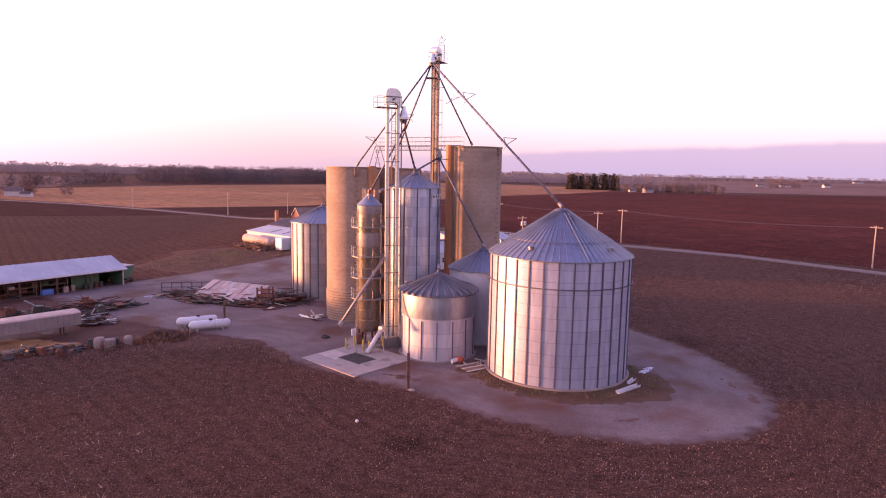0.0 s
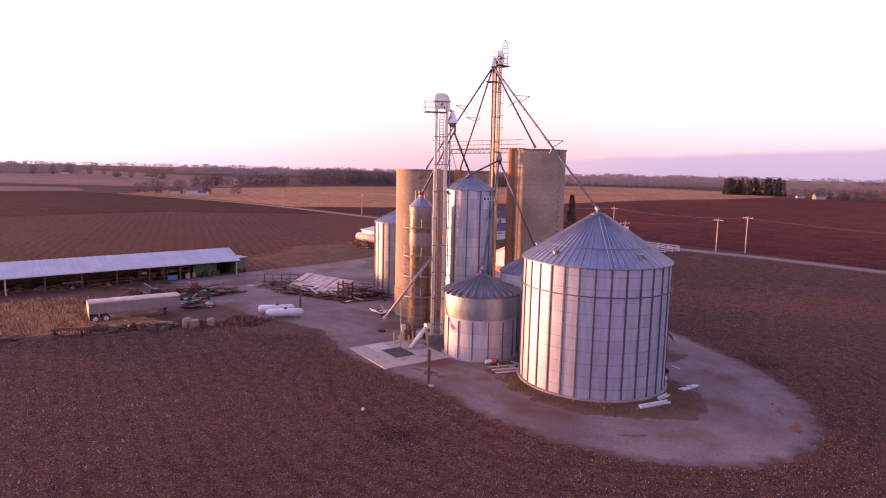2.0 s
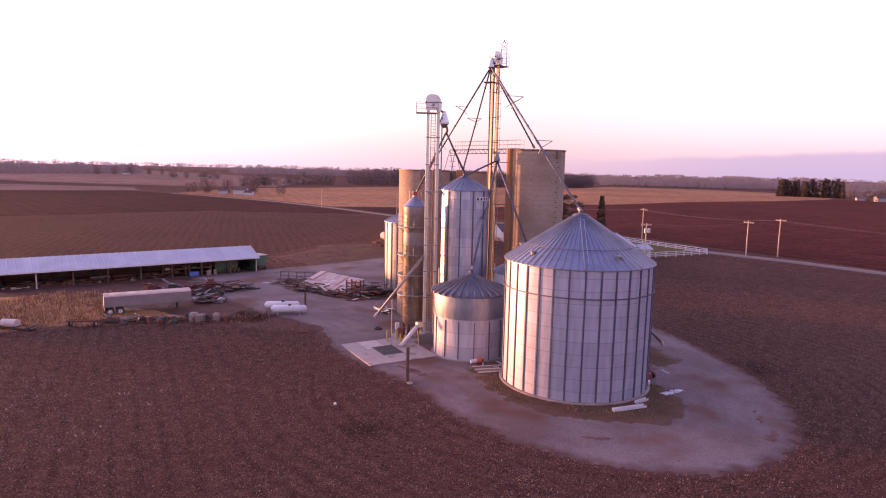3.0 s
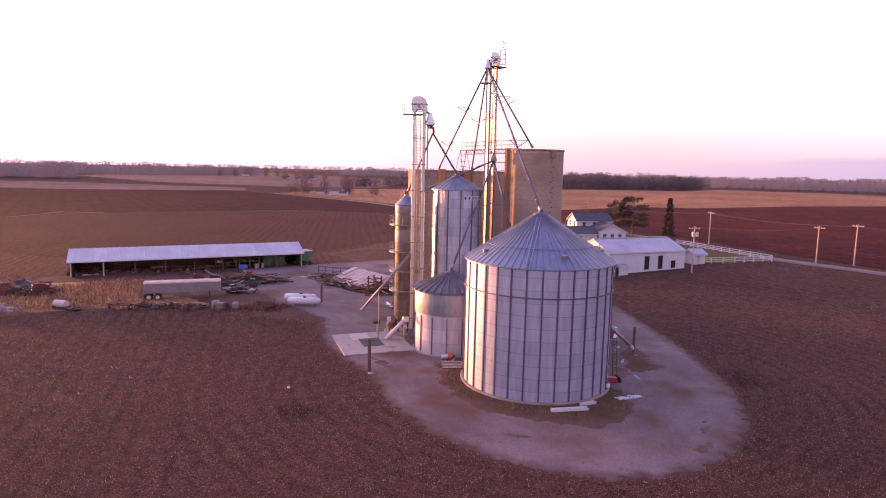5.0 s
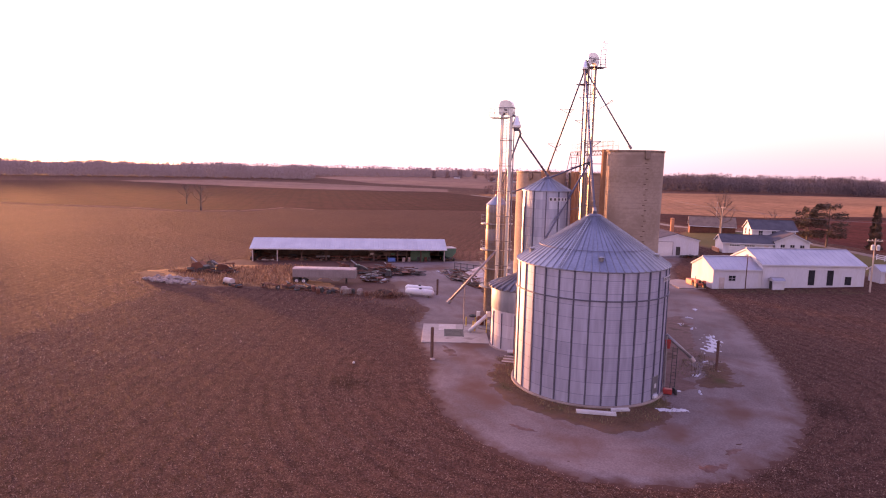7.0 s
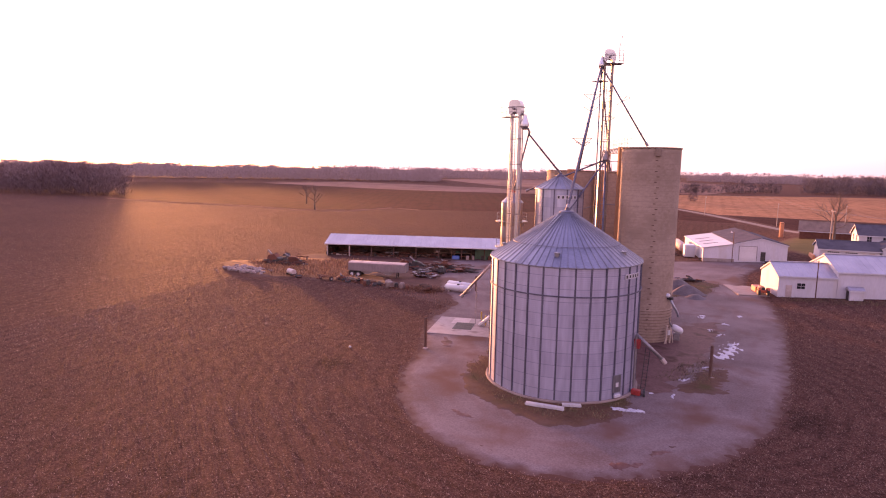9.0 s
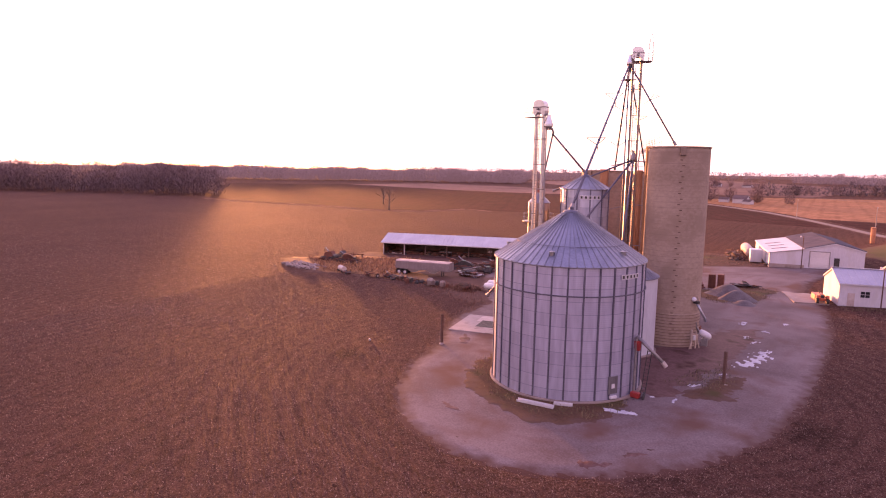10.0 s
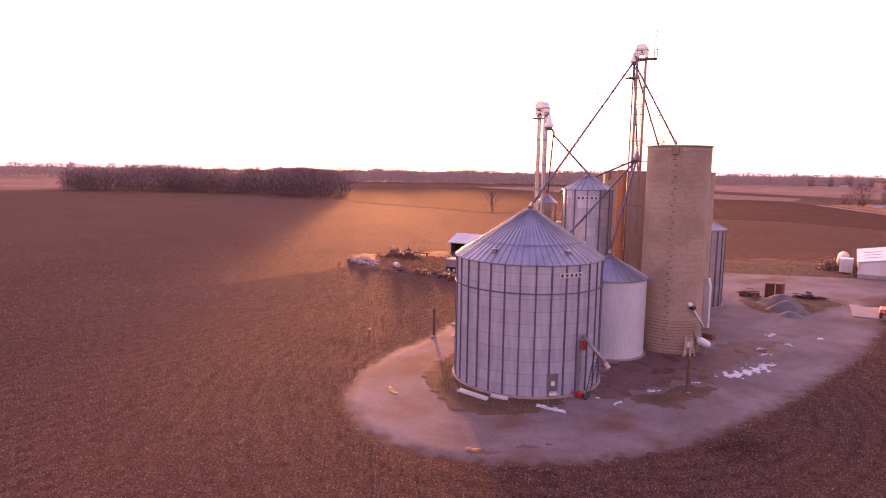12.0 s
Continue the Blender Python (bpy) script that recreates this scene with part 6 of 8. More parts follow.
heap_of_beams("scrap_heap", "heap of rusty beams and pipes on the gravel", "scrap heap", pose(-38.2, 93.6, 0, 0, 0, -10), 54, (4.6, 2.6), ("rust", "dark", "wood", "dark"), (1.4, 3.6), 1.3, "scrap heaps")
heap_of_beams("scrap_heap", "long row of rusty scrap and lumber beside the bin", "scrap heap", pose(-30.5, 88.4, 0, 0, 0, -14), 70, (7.5, 1.7), ("rust", "dark", "wood", "dark", "board", "rust"), (1.2, 3.4), 0.9, "scrap heaps")
heap_of_beams("scrap_heap", "tangle of dark scrap iron at the bin's foot", "scrap heap", pose(-22.5, 90.2, 0, 0, 0, 20), 70, (2.8, 2.8), ("dark", "rust", "dark"), (1.0, 2.6), 2.1, "scrap heaps")
heap_of_beams("pipe_pile", "pale pipes leaning off the scrap heap", "pipe pile", pose(-17.6, 81.6, 0, 0, 0, -48), 9, (1.8, 0.6), ("board", "bright", "wood"), (3.2, 4.6), 0.3)
heap_of_beams("sheet_pile", "pile of silvery roofing sheets and pipes", "scrap heap", pose(-43.6, 75.9, 0, 0, 0, 40), 46, (1.9, 1.7), ("roof_white", "smooth_galv", "trailer", "dark", "rust"), (1.2, 2.6), 1.6)
heap_of_beams("scrap_heap", "rusty scrap in front of the shed", "scrap heap", pose(-49.5, 82.0, 0, 0, 0, 50), 170, (7.5, 3.0), ("rust", "dark", "dark", "post", "rust"), (1.0, 3.0), 1.5, "scrap heaps", 26)
heap_of_beams("scrap_heap", "rusty machinery parts at the field's edge", "scrap heap", pose(-67.5, 56.5, 0, 0, 0, 40), 90, (4.6, 1.8), ("rust", "dark", "dark", "rust"), (0.8, 2.2), 1.9, "scrap heaps", 34)
heap_of_beams("scrap_heap", "broken lumber and drums in the junk row", "scrap heap", pose(-41.5, 63.4, 0, 0, 0, 24), 110, (7.0, 1.1), ("rust", "post", "dark", "wood", "rust", "dark"), (0.6, 1.8), 0.9, "scrap heaps", 24)
heap_of_beams("scrap_heap", "dark scrap along the end wall of the shed", "scrap heap", pose(-77.5, 71.5, 0, 0, 0, 140), 12, (2.2, 0.8), ("dark", "rust"), (1.0, 2.0), 1.3, "scrap heaps")
for x in (3.5, 8.0, 13.0, 18.5, 24.0):
    heap_of_beams("shed_clutter", "dark rusty clutter piled inside the shed", "clutter", in_shed(x, 2.4), 38, (2.2, 1.8), ("rust", "dark", "rust", "wood"), (0.8, 2.4), 1.3, "clutter in the shed", 14)
heap_of_beams("scrap_heap", "low dark jumble of scrap before the covered stack", "scrap heap", pose(-33.0, 90.2, 0, 0, 0, -14), 80, (6.5, 1.2), ("dark", "rust", "dark", "rust", "wood"), (0.9, 2.6), 1.0, "scrap heaps", 22)
tarp = thing("covered_lumber", "lumber stack under pale torn roofing sheets", "covered stack", pose(-31.6, 92.6, 0, 0, 0, -14))
for k in range(9):
    for j in range(2):
        part("roofing_sheet", box(-0.64, 0.64, -1.75, 1.75, 0, 0.03), M["tarp"] if (k + j) % 4 else M["board"], tarp,
             m=pose(-4.8 + 1.07 * k, -1.0 + 2.0 * j, 1.0 + 0.62 * j - 0.04 * k + random.uniform(-0.05, 0.05), 17 + random.uniform(-3, 3), random.uniform(-2, 2), random.uniform(-3, 3)))
for k in range(12):
    part("timber", box(-2.0, 2.0, -0.12, 0.12, 0, 0.16), M["wood"], tarp, m=pose(-3.0 + 5.6 * (k % 2), -1.6 + 0.55 * (k // 2), 0.02 + 0.26 * (k // 4), 0, 0, random.uniform(-3, 3)))
for x in (-4.6, 0.2, 4.6):
    part("trestle", box(x - 0.08, x + 0.08, -2.4, 2.4, 0.7, 0.86), M["wood"], tarp)
    for y in (-2.2, 2.2):
        part("trestle_leg", box(x - 0.07, x + 0.07, y - 0.07, y + 0.07, 0, 0.75 if y < 0 else 1.7), M["wood"], tarp)
rk = thing("pipe_rack", "low rusty pipe rack with uprights", "pipe rack", pose(-40.0, 97.4, 0, 0, 0, 12))
for k in range(7):
    part("upright", box(-0.05, 0.05, -0.05, 0.05, 0, 1.5), M["dark"], rk, m=pose(-4.5 + 1.5 * k, 0, 0))
part("rail", box(-4.6, 4.6, -0.04, 0.04, 1.42, 1.5), M["dark"], rk)
part("rail", box(-4.6, 4.6, -0.04, 0.04, 0.7, 0.78), M["dark"], rk)
rf = thing("scrap_rack", "rusty steel frame standing on the scrap", "steel frame", pose(-25.6, 88.0, 0.1, 0, 0, -14))
for x in (-0.9, 0.9):
    for y in (-0.6, 0.6):
        part("post", box(x - 0.09, x + 0.09, y - 0.09, y + 0.09, 0, 2.6), M["rust"], rf)
for z in (0.9, 1.5, 2.1):
    for y in (-0.6, 0.6):
        part("rail", box(-1.0, 1.0, y - 0.1, y + 0.1, z, z + 0.18), M["rust"], rf)
# hulks of old machines standing in the scrap


def old_machine(m, label, seed, material="rust", size=1.0):
    """A rusty hulk: chassis, slanted body, hood, feeder drum, wheels, chute and loose rods."""
    r_ = random.Random(seed)
    t = thing("old_machine", label, "old machine", m, "old machines in the scrap")
    k = size
    part("chassis", box(-1.5 * k, 1.5 * k, -0.55 * k, 0.55 * k, 0.45 * k, 0.6 * k), M["dark"], t)
    part("body", prism([(-1.2 * k, 0.6 * k), (0.9 * k, 0.6 * k), (1.2 * k, 1.2 * k), (0.5 * k, (1.5 + 0.5 * r_.random()) * k), (-0.9 * k, (1.3 + 0.4 * r_.random()) * k)], -0.5 * k, 0.5 * k), M[material], t)
    part("hood", box(-0.7 * k, 0.1 * k, -0.4 * k, 0.4 * k, 1.35 * k, (1.6 + 0.4 * r_.random()) * k, 0.04), M[r_.choice(("dark", "rust", "greenpaint"))], t)
    part("drum", tube([(1.35 * k, -0.6 * k, 0.7 * k), (1.35 * k, 0.6 * k, 0.7 * k)], 0.36 * k, 14), M["dark"], t)
    part("chute", tube([(-0.4 * k, 0.2 * k, 1.5 * k), (-1.7 * k, 0.5 * k, (1.9 + 0.6 * r_.random()) * k)], 0.14 * k, 8), M[r_.choice(("rust", "frame"))], t)
    for x in (-0.95, 0.75):
        for sd in (-1, 1):
            w_ = part("wheel", tube([(x * k, sd * 0.6 * k, 0.42 * k), (x * k, sd * 0.78 * k, 0.42 * k)], 0.42 * k, 16), M["rubber"], t)
            part("hub", tube([(x * k, sd * 0.58 * k, 0.42 * k), (x * k, sd * 0.8 * k, 0.42 * k)], 0.16 * k, 10), M["rust"], w_)
    for q in range(4):
        x = r_.uniform(-1.2, 1.2) * k
        part("rod", tube([(x, r_.uniform(-0.5, 0.5) * k, 0.6 * k), (x + r_.uniform(-0.5, 0.5), r_.uniform(-0.6, 0.6) * k, r_.uniform(1.6, 2.3) * k)], 0.035, 5), M["dark"], t)
    return t


for k, (x, y, a, mt, sz, lab) in enumerate(((-69.6, 54.6, 35, "rust", 1.15, "rusty old combine hulk at the field's edge"), (-66.0, 57.6, 70, "rust", 1.0, "rusty old baler hulk at the field's edge"), (-71.6, 57.8, 10, "dark", 0.9, "dark rusted machine hulk at the field's edge"),
                                          (-52.0, 78.6, 50, "dark", 0.95, "dark rusted machine hulk before the shed"), (-48.6, 83.4, 20, "rust", 0.95, "rusty machine hulk before the shed"), (-55.4, 77.4, 80, "rust", 0.85, "rusty spreader hulk before the shed"), (-45.4, 80.6, 140, "dark", 0.8, "dark rusted machine hulk before the shed"),
                                          (-24.2, 91.4, 60, "rust", 0.8, "rusty machine hulk in the scrap by the bin"), (-78.6, 70.0, 140, "rust", 0.9, "rusty machine hulk against the shed's end"), (-45.8, 60.6, 20, "rust", 0.55, "small rusty machine in the junk row"), (-42.6, 62.6, 65, "dark", 0.5, "small dark machine in the junk row"))):
    old_machine(pose(x, y, 0.02, 0, 0, a), lab, 300 + k, mt, sz)
# tyres
tyre_me = bpy.data.meshes.new("tyre")
bm = lathe([(0.3, -0.12), (0.46, -0.14), (0.52, 0.0), (0.46, 0.14), (0.3, 0.12), (0.28, 0.0), (0.3, -0.12)], 20)
bm.to_mesh(tyre_me)
bm.free()
for x, y, z, rx in ((-13.7, 71.3, 0.16, 0), (-36.4, 66.2, 0.2, 0), (-43.9, 60.9, 0.2, 12)):
    ob = part_of("tyre", tyre_me, M["rubber"], None, "", m=pose(x, y, z + gz(x, y), rx, 0, 35))
    tagged(ob, "worn black rubber tyre lying flat or upright", "tyre", "loose tyres")

# junk row beside the trailer
for k, (x, y, r, h, mt, lab) in enumerate(((-37.2, 65.6, 0.62, 1.25, "rock", "round grey-green steel tank in the junk row"), (-34.8, 67.0, 0.5, 1.1, "rock", "pale round-topped drum in the junk row"), (-36.4, 64.9, 0.35, 0.9, "rust", "rusty oil drum in the junk row"),
                                           (-35.8, 66.4, 0.32, 0.95, "dark", "dark barrel in the junk row"), (-39.5, 62.2, 0.34, 0.9, "rust", "rusty oil drum in the junk row"), (-33.6, 67.4, 0.3, 0.8, "rust", "rusty barrel in the junk row"))):
    solo("drum", lathe([(0.0, 0.0), (r * 0.95, 0.0), (r, h * 0.35), (r * 0.98, h * 0.7), (r * 0.7, h * 0.92), (0.0, h)], 18), M[mt], lab, "drum", pose(x, y, 0.02), "drums in the junk row", smooth=False)
cage = thing("crate_tank", "white plastic tank in a wire crate", "crate tank", pose(-35.9, 65.3, 0.02, 0, 0, 25))
part("tank", box(-0.5, 0.5, -0.5, 0.5, 0.15, 1.1, 0.08), M["rock"], cage)
part("pallet", box(-0.55, 0.55, -0.55, 0.55, 0, 0.14), M["wood"], cage)
bm = bmesh.new()
for k in range(5):
    for s in (-0.53, 0.53):
        tube([(-0.5 + 0.25 * k, s, 0.1), (-0.5 + 0.25 * k, s, 1.15)], 0.015, 4, bm)
        tube([(s, -0.5 + 0.25 * k, 0.1), (s, -0.5 + 0.25 * k, 1.15)], 0.015, 4, bm)
part("wire_cage", bm, M["frame"], cage)
roll = thing("white_roll_tank", "white cylindrical tank on a low rusty cart", "tank cart", pose(-54.2, 53.9, 0, 0, 0, 12))
part("shell", tube([(-0.95, 0, 0.75), (0.95, 0, 0.75)], 0.5, 18), M["board"], roll, smooth=False)
part("cart", box(-1.2, 3.2, -0.45, 0.45, 0.2, 0.3), M["rust"], roll)
for x in (-0.8, 0.8, 2.6):
    part("wheel", tube([(x, -0.55, 0.25), (x, 0.55, 0.25)], 0.25, 12), M["rubber"], roll)
implement(pose(-47.5, 57.8, 0, 0, 0, 20), "rusty implement frame in the weeds", "rust", ln=3.6)
implement(pose(-72.0, 60.5, 0, 0, 0, 60), "rusty tall implement at the field's edge", "rust", ln=4.0)
implement(pose(-64.8, 58.0, 0, 0, 0, 30), "rusty implement at the field's edge", "rust", ln=3.0)
# concrete rubble at the yard's corner
rub = thing("rubble_heap", "heap of pale broken concrete and stones", "rubble heap", pose(-63.6, 47.6, 0, 0, 0, 30))
stone_me = []
for k in range(5):
    bm = lump(0.5, 0.65, 0.5, 2, k)
    me = bpy.data.meshes.new("stone")
    bm.to_mesh(me)
    bm.free()
    stone_me.append(me)
for k in range(170):
    x, y = random.gauss(0, 2.3), random.gauss(0, 1.3)
    s_ = random.uniform(0.3, 1.05)
    part_of("stone", stone_me[k % 5], M["rock"], rub, m=pose(x, y, 0.12 + 0.7 * math.exp(-(x * x / 6 + y * y / 2)) * random.random(), 0, 0, random.uniform(0, 360)) @ Matrix.Scale(s_, 4))
# gravel heaps behind the silos
for x, y, r, h in ((-13.8, 109.0, 3.9, 1.9), (-10.8, 107.6, 3.4, 1.6), (-7.6, 105.9, 2.1, 0.8)):
    bm = bmesh.new()
    rings = []
    for j in range(9):
        f = j / 8
        rings.append([bm.verts.new(((r * f * (1 + 0.12 * math.sin(3 * a_ + x)) + 0.1) * math.cos(a_), (r * f * 0.8 * (1 + 0.12 * math.cos(2 * a_ + y)) + 0.1) * math.sin(a_),
                                    h * (0.5 + 0.5 * math.cos(math.pi * f)) - 0.05 + 0.06 * noise.noise(Vector((x + 3 * f * math.cos(a_), y + 3 * f * math.sin(a_), 0))))) for a_ in [2 * math.pi * k / 36 for k in range(36)]])
    for a_, b_ in zip(rings, rings[1:]):
        for k in range(36):
            bm.faces.new((a_[k], a_[(k + 1) % 36], b_[(k + 1) % 36], b_[k]))
    bm.faces.new(rings[0][::-1])
    bmesh.ops.recalc_face_normals(bm, faces=bm.faces)
    solo("gravel_mound", bm, M["stone_heap"], "smooth grey mound of loose gravel", "gravel mound", pose(x, y, gz(x, y), 0, 0, 35), "gravel mounds", smooth=True)
for x, y, w in ((-19.7, 111.2, 0.55), (-19.0, 112.5, 0.5)):
    solo("steel_bin", box(-w, w, -0.7, 0.7, 0, 2.4, 0.05), M["rust"], "rusty upright steel container beside the gravel", "container", pose(x, y, gz(x, y), 0, 0, 40), "rusty containers")
heap_of_beams("scrap_heap", "low rusty scrap beside the containers", "scrap heap", pose(-21.2, 108.8, gz(-21.2, 108.8), 0, 0, 50), 26, (1.4, 1.0), ("rust", "dark", "rust"), (0.8, 1.8), 1.2, "scrap heaps", 10)
heap_of_beams("scrap_heap", "dark old machinery behind the gravel heaps", "scrap heap", pose(-17.6, 116.6, gz(-17.6, 116.6), 0, 0, 48), 30, (2.2, 0.9), ("dark", "rust", "dark"), (0.7, 1.6), 1.0, "scrap heaps", 14)

# ---------------------------------------------------------------- buildings


def gable_house(name, label, category, m, L, W, eave, ridge, wall, roof, base=-0.8, over=0.35, panels=0):
    """A house with its ridge along x: walls, two roof slopes, trim boards. Front wall at y = 0."""
    t = thing(name, label, category, m)
    part("front_wall", box(0, L, 0, 0.18, base, eave), M[wall], t)
    part("back_wall", box(0, L, W - 0.18, W, base, eave), M[wall], t)
    for x in (0.0, L):
        part("gable_wall", prism([(0.18, base), (W - 0.18, base), (W - 0.18, eave), (W / 2, ridge), (0.18, eave)], -0.09, 0.09), M[wall], t, m=pose(x + (0.09 if x == 0 else -0.09), 0, 0, 0, 0, 90))
    rise = (ridge - eave) / (W / 2)
    hy = W / 2 + over
    z0 = eave - rise * over
    if panels:
        w = (L + 2 * over) / panels
        prof = [(0, 0), (w * 0.8, 0), (w * 0.86, 0.04), (w * 0.94, 0.04), (w, 0)]
        bm = bmesh.new()
        lo = [bm.verts.new((x, 0, z)) for x, z in prof]
        hi = [bm.verts.new((x, hy, z + rise * hy)) for x, z in prof]
        for k in range(4):
            bm.faces.new((lo[k], lo[k + 1], hi[k + 1], hi[k]))
        me = bpy.data.meshes.new("roof_panel")
        bm.to_mesh(me)
        bm.free()
        for k in range(panels):
            part_of("roof_panel", me, M[roof], t, m=pose(-over + k * w, -over, z0 + 0.06))
            part_of("roof_panel", me, M[roof], t, m=pose(-over + (k + 1) * w, W + over, z0 + 0.06, 0, 0, 180))
    else:
        for s in (0, 1):
            bm = prism([(0, 0), (hy, rise * hy), (hy, rise * hy + 0.12), (0, 0.12)], -L - over, over)
            part("roof_slope", bm, M[roof], t, m=(pose(0, -over, z0 + 0.02, 0, 0, 90) if s == 0 else pose(L, W + over, z0 + 0.02, 0, 0, -90)))
    part("ridge_cap", box(-over, L + over, W / 2 - 0.14, W / 2 + 0.14, ridge + 0.09, ridge + 0.17), M[roof], t)
    for x in (-over, L + over - 0.06):
        for s in (0, 1):
            bm = prism([(0, 0), (hy, rise * hy), (hy, rise * hy - 0.2), (0, -0.2)], 0, 0.06)
            part("rake_board", bm, M["white"], t, m=(pose(x + 0.06, -over, z0, 0, 0, 90) if s == 0 else pose(x, W + over, z0, 0, 0, -90)))
    part("eave_board", box(-over, L + over, -over - 0.03, -over + 0.03, z0 - 0.16, z0 + 0.05), M["white"], t)
    return t


def window(parent, m, w, h, cross=True, frame_mat="white"):
    """A window set on a wall that faces local -y."""
    t = part("window", box(-w / 2, w / 2, -0.03, 0.02, 0, h), M["glass"], parent, "dark window glass", m=m)
    for x0, x1, z0, z1 in ((-w / 2 - 0.1, -w / 2, -0.1, h + 0.1), (w / 2, w / 2 + 0.1, -0.1, h + 0.1), (-w / 2, w / 2, -0.1, 0), (-w / 2, w / 2, h, h + 0.1)):
        part("window_frame", box(x0, x1, -0.06, 0.02, z0, z1), M[frame_mat], t)
    if cross:
        part("mullion", box(-0.025, 0.025, -0.05, -0.03, 0, h), M[frame_mat], t)
        part("mullion", box(-w / 2, w / 2, -0.05, -0.03, h / 2 - 0.025, h / 2 + 0.025), M[frame_mat], t)
    return t


def corrugated_door(parent, m, w, h, material="white_metal", n=6):
    d_ = part("door", box(-w / 2, w / 2, -0.05, 0.02, 0, h), M[material], parent, "panelled door", m=m)
    for k in range(n):
        part("door_panel", box(-w / 2 + 0.1, w / 2 - 0.1, -0.075, -0.05, h * k / n + 0.06, h * (k + 1) / n - 0.06), M[material], d_)
    return d_


b1 = gable_house("white_barn", "low white metal barn wing with a pale roof", "barn", pose(-1.9, 118.3, 0.5, 0, 0, 51), 8.7, 8.3, 3.5, 5.2, "white", "roof_white", over=0.18, panels=9)
window(b1, pose(3.4, 0, 1.5), 1.2, 0.9)
corrugated_door(b1, pose(1.6, 0, 0.05), 0.95, 2.0, "board", 2)
b2 = gable_house("white_barn", "long white barn with tall dark windows and a pale metal roof", "barn", pose(-1.9, 118.3, 0.5, 0, 0, 51) @ pose(8.72, -0.06, 0.2), 18.6, 11.0, 4.3, 6.4, "white", "roof_white", over=0.2, panels=19)
for x in (8.9, 12.3):
    window(b2, pose(x, 0, 0.7), 1.2, 2.7, False)
window(b2, pose(15.6, 0, 0.8), 1.2, 1.5, False)
vest = gable_house("entry_box", "small white entry box against the barn", "entry porch", pose(-1.9, 118.3, 0.5, 0, 0, 51) @ pose(10.0, -1.5, 0.15), 2.0, 1.5, 1.7, 2.05, "white", "roof_white", over=0.15)
corrugated_door(vest, pose(0, 0.75, 0.05, 0, 0, -90), 0.8, 1.5, "dark", 2)
sm_shed = gable_house("small_shed", "small white outbuilding at the barn's end", "shed", pose(16.6, 144.6, gz(16.6, 144.6), 0, 0, 51), 3.0, 3.0, 2.3, 3.1, "white", "roof_white")
corrugated_door(sm_shed, pose(1.2, 0, 0.05), 0.9, 1.9, "board", 2)

BARN = pose(-19.6, 149.4, 1.75, 0, 0, 138)
main_barn = gable_house("machine_barn", "wide white gabled barn with a large door and a dark roof", "barn", BARN, 24.6, 10.3, 3.6, 4.9, "white", "roof_dark", over=0.15)
corrugated_door(main_barn, pose(0, 7.7, 0.0, 0, 0, -90), 3.4, 3.0, "white_metal", 5)
for q in (-1.75, 1.75):
    part("door_rail", box(-0.1, 0.02, 7.7 + q - 0.06, 7.7 + q + 0.06, 0.0, 3.1), M["frame"], main_barn)
part("door_rail", box(-0.1, 0.02, 5.9, 9.5, 3.05, 3.17), M["frame"], main_barn)
corrugated_door(main_barn, pose(0, 4.7, 0.0, 0, 0, -90), 0.95, 2.0, "dark", 2)
LW, LL = 6.3, 24.0
lean = thing("lean_to_shed", "white lean-to with a pale roof and skylight strips", "shed", BARN @ pose(0, 10.32, -0.1))
for x in (0.18, LL + 0.18):
    part("end_wall", prism([(0, -0.8), (LW, -0.8), (LW, 2.45), (0, 3.5)], 0, 0.18), M["white"], lean, m=pose(x, 0, 0, 0, 0, 90))
part("side_wall", box(0.0, LL, LW - 0.18, LW, -0.8, 2.4), M["white"], lean)
part("roof_slope", prism([(0.02, 3.56), (LW + 0.3, 2.46), (LW + 0.3, 2.56), (0.02, 3.66)], 0.2, -LL - 0.3), M["roof_white"], lean, m=pose(0, 0, 0, 0, 0, 90))
for x in (5.0, 10.0, 15.0):
    part("skylight", prism([(2.4, 3.275), (5.4, 2.775), (5.4, 2.80), (2.4, 3.30)], 0.0, -0.5), M["roof_dark"], lean, "grey skylight strip", m=pose(x, 0, 0, 0, 0, 90))
part("foundation_strip", box(-0.04, 0.0, 0.0, LW, -0.8, 0.35), M["pad"], lean)
boxt = thing("box_trailer", "upright white box trailer against the barn", "box trailer", pose(-36.4, 139.6, 1.1, 0, 0, 48))
part("body", box(-1.1, 1.1, -1.2, 1.2, 0.3, 3.0, 0.06), M["white_metal"], boxt)
part("door", box(-0.9, 0.9, -1.25, -1.2, 0.4, 2.8), M["white"], boxt)
part("axle", box(-1.1, 1.1, -0.4, 0.4, 0.0, 0.32), M["dark"], boxt)
tk = thing("milk_tank", "long weathered pinkish tank lying beside the barn", "tank", pose(-43.6, 145.2, gz(-43.6, 145.2), 0, 0, 48))
part("shell", lathe([(0.0, -6.0), (0.7, -5.85), (1.05, -5.4), (1.05, 5.4), (0.7, 5.85), (0.0, 6.0)], 24), M["tarp"], tk, smooth=True, m=pose(0, 0, 1.6, 90, 0, 0))
for y in (-3.6, 0.0, 3.6):
    part("saddle", box(-0.8, 0.8, y - 0.15, y + 0.15, 0, 0.8), M["rust"], tk)
heap_of_beams("scrap_heap", "rusty machinery beside the barn", "scrap heap", pose(-44.0, 142.0, gz(-44.0, 142.0), 0, 0, 138), 90, (5.5, 1.5), ("rust", "dark", "rust", "wood"), (0.9, 2.4), 2.0, "scrap heaps", 22)
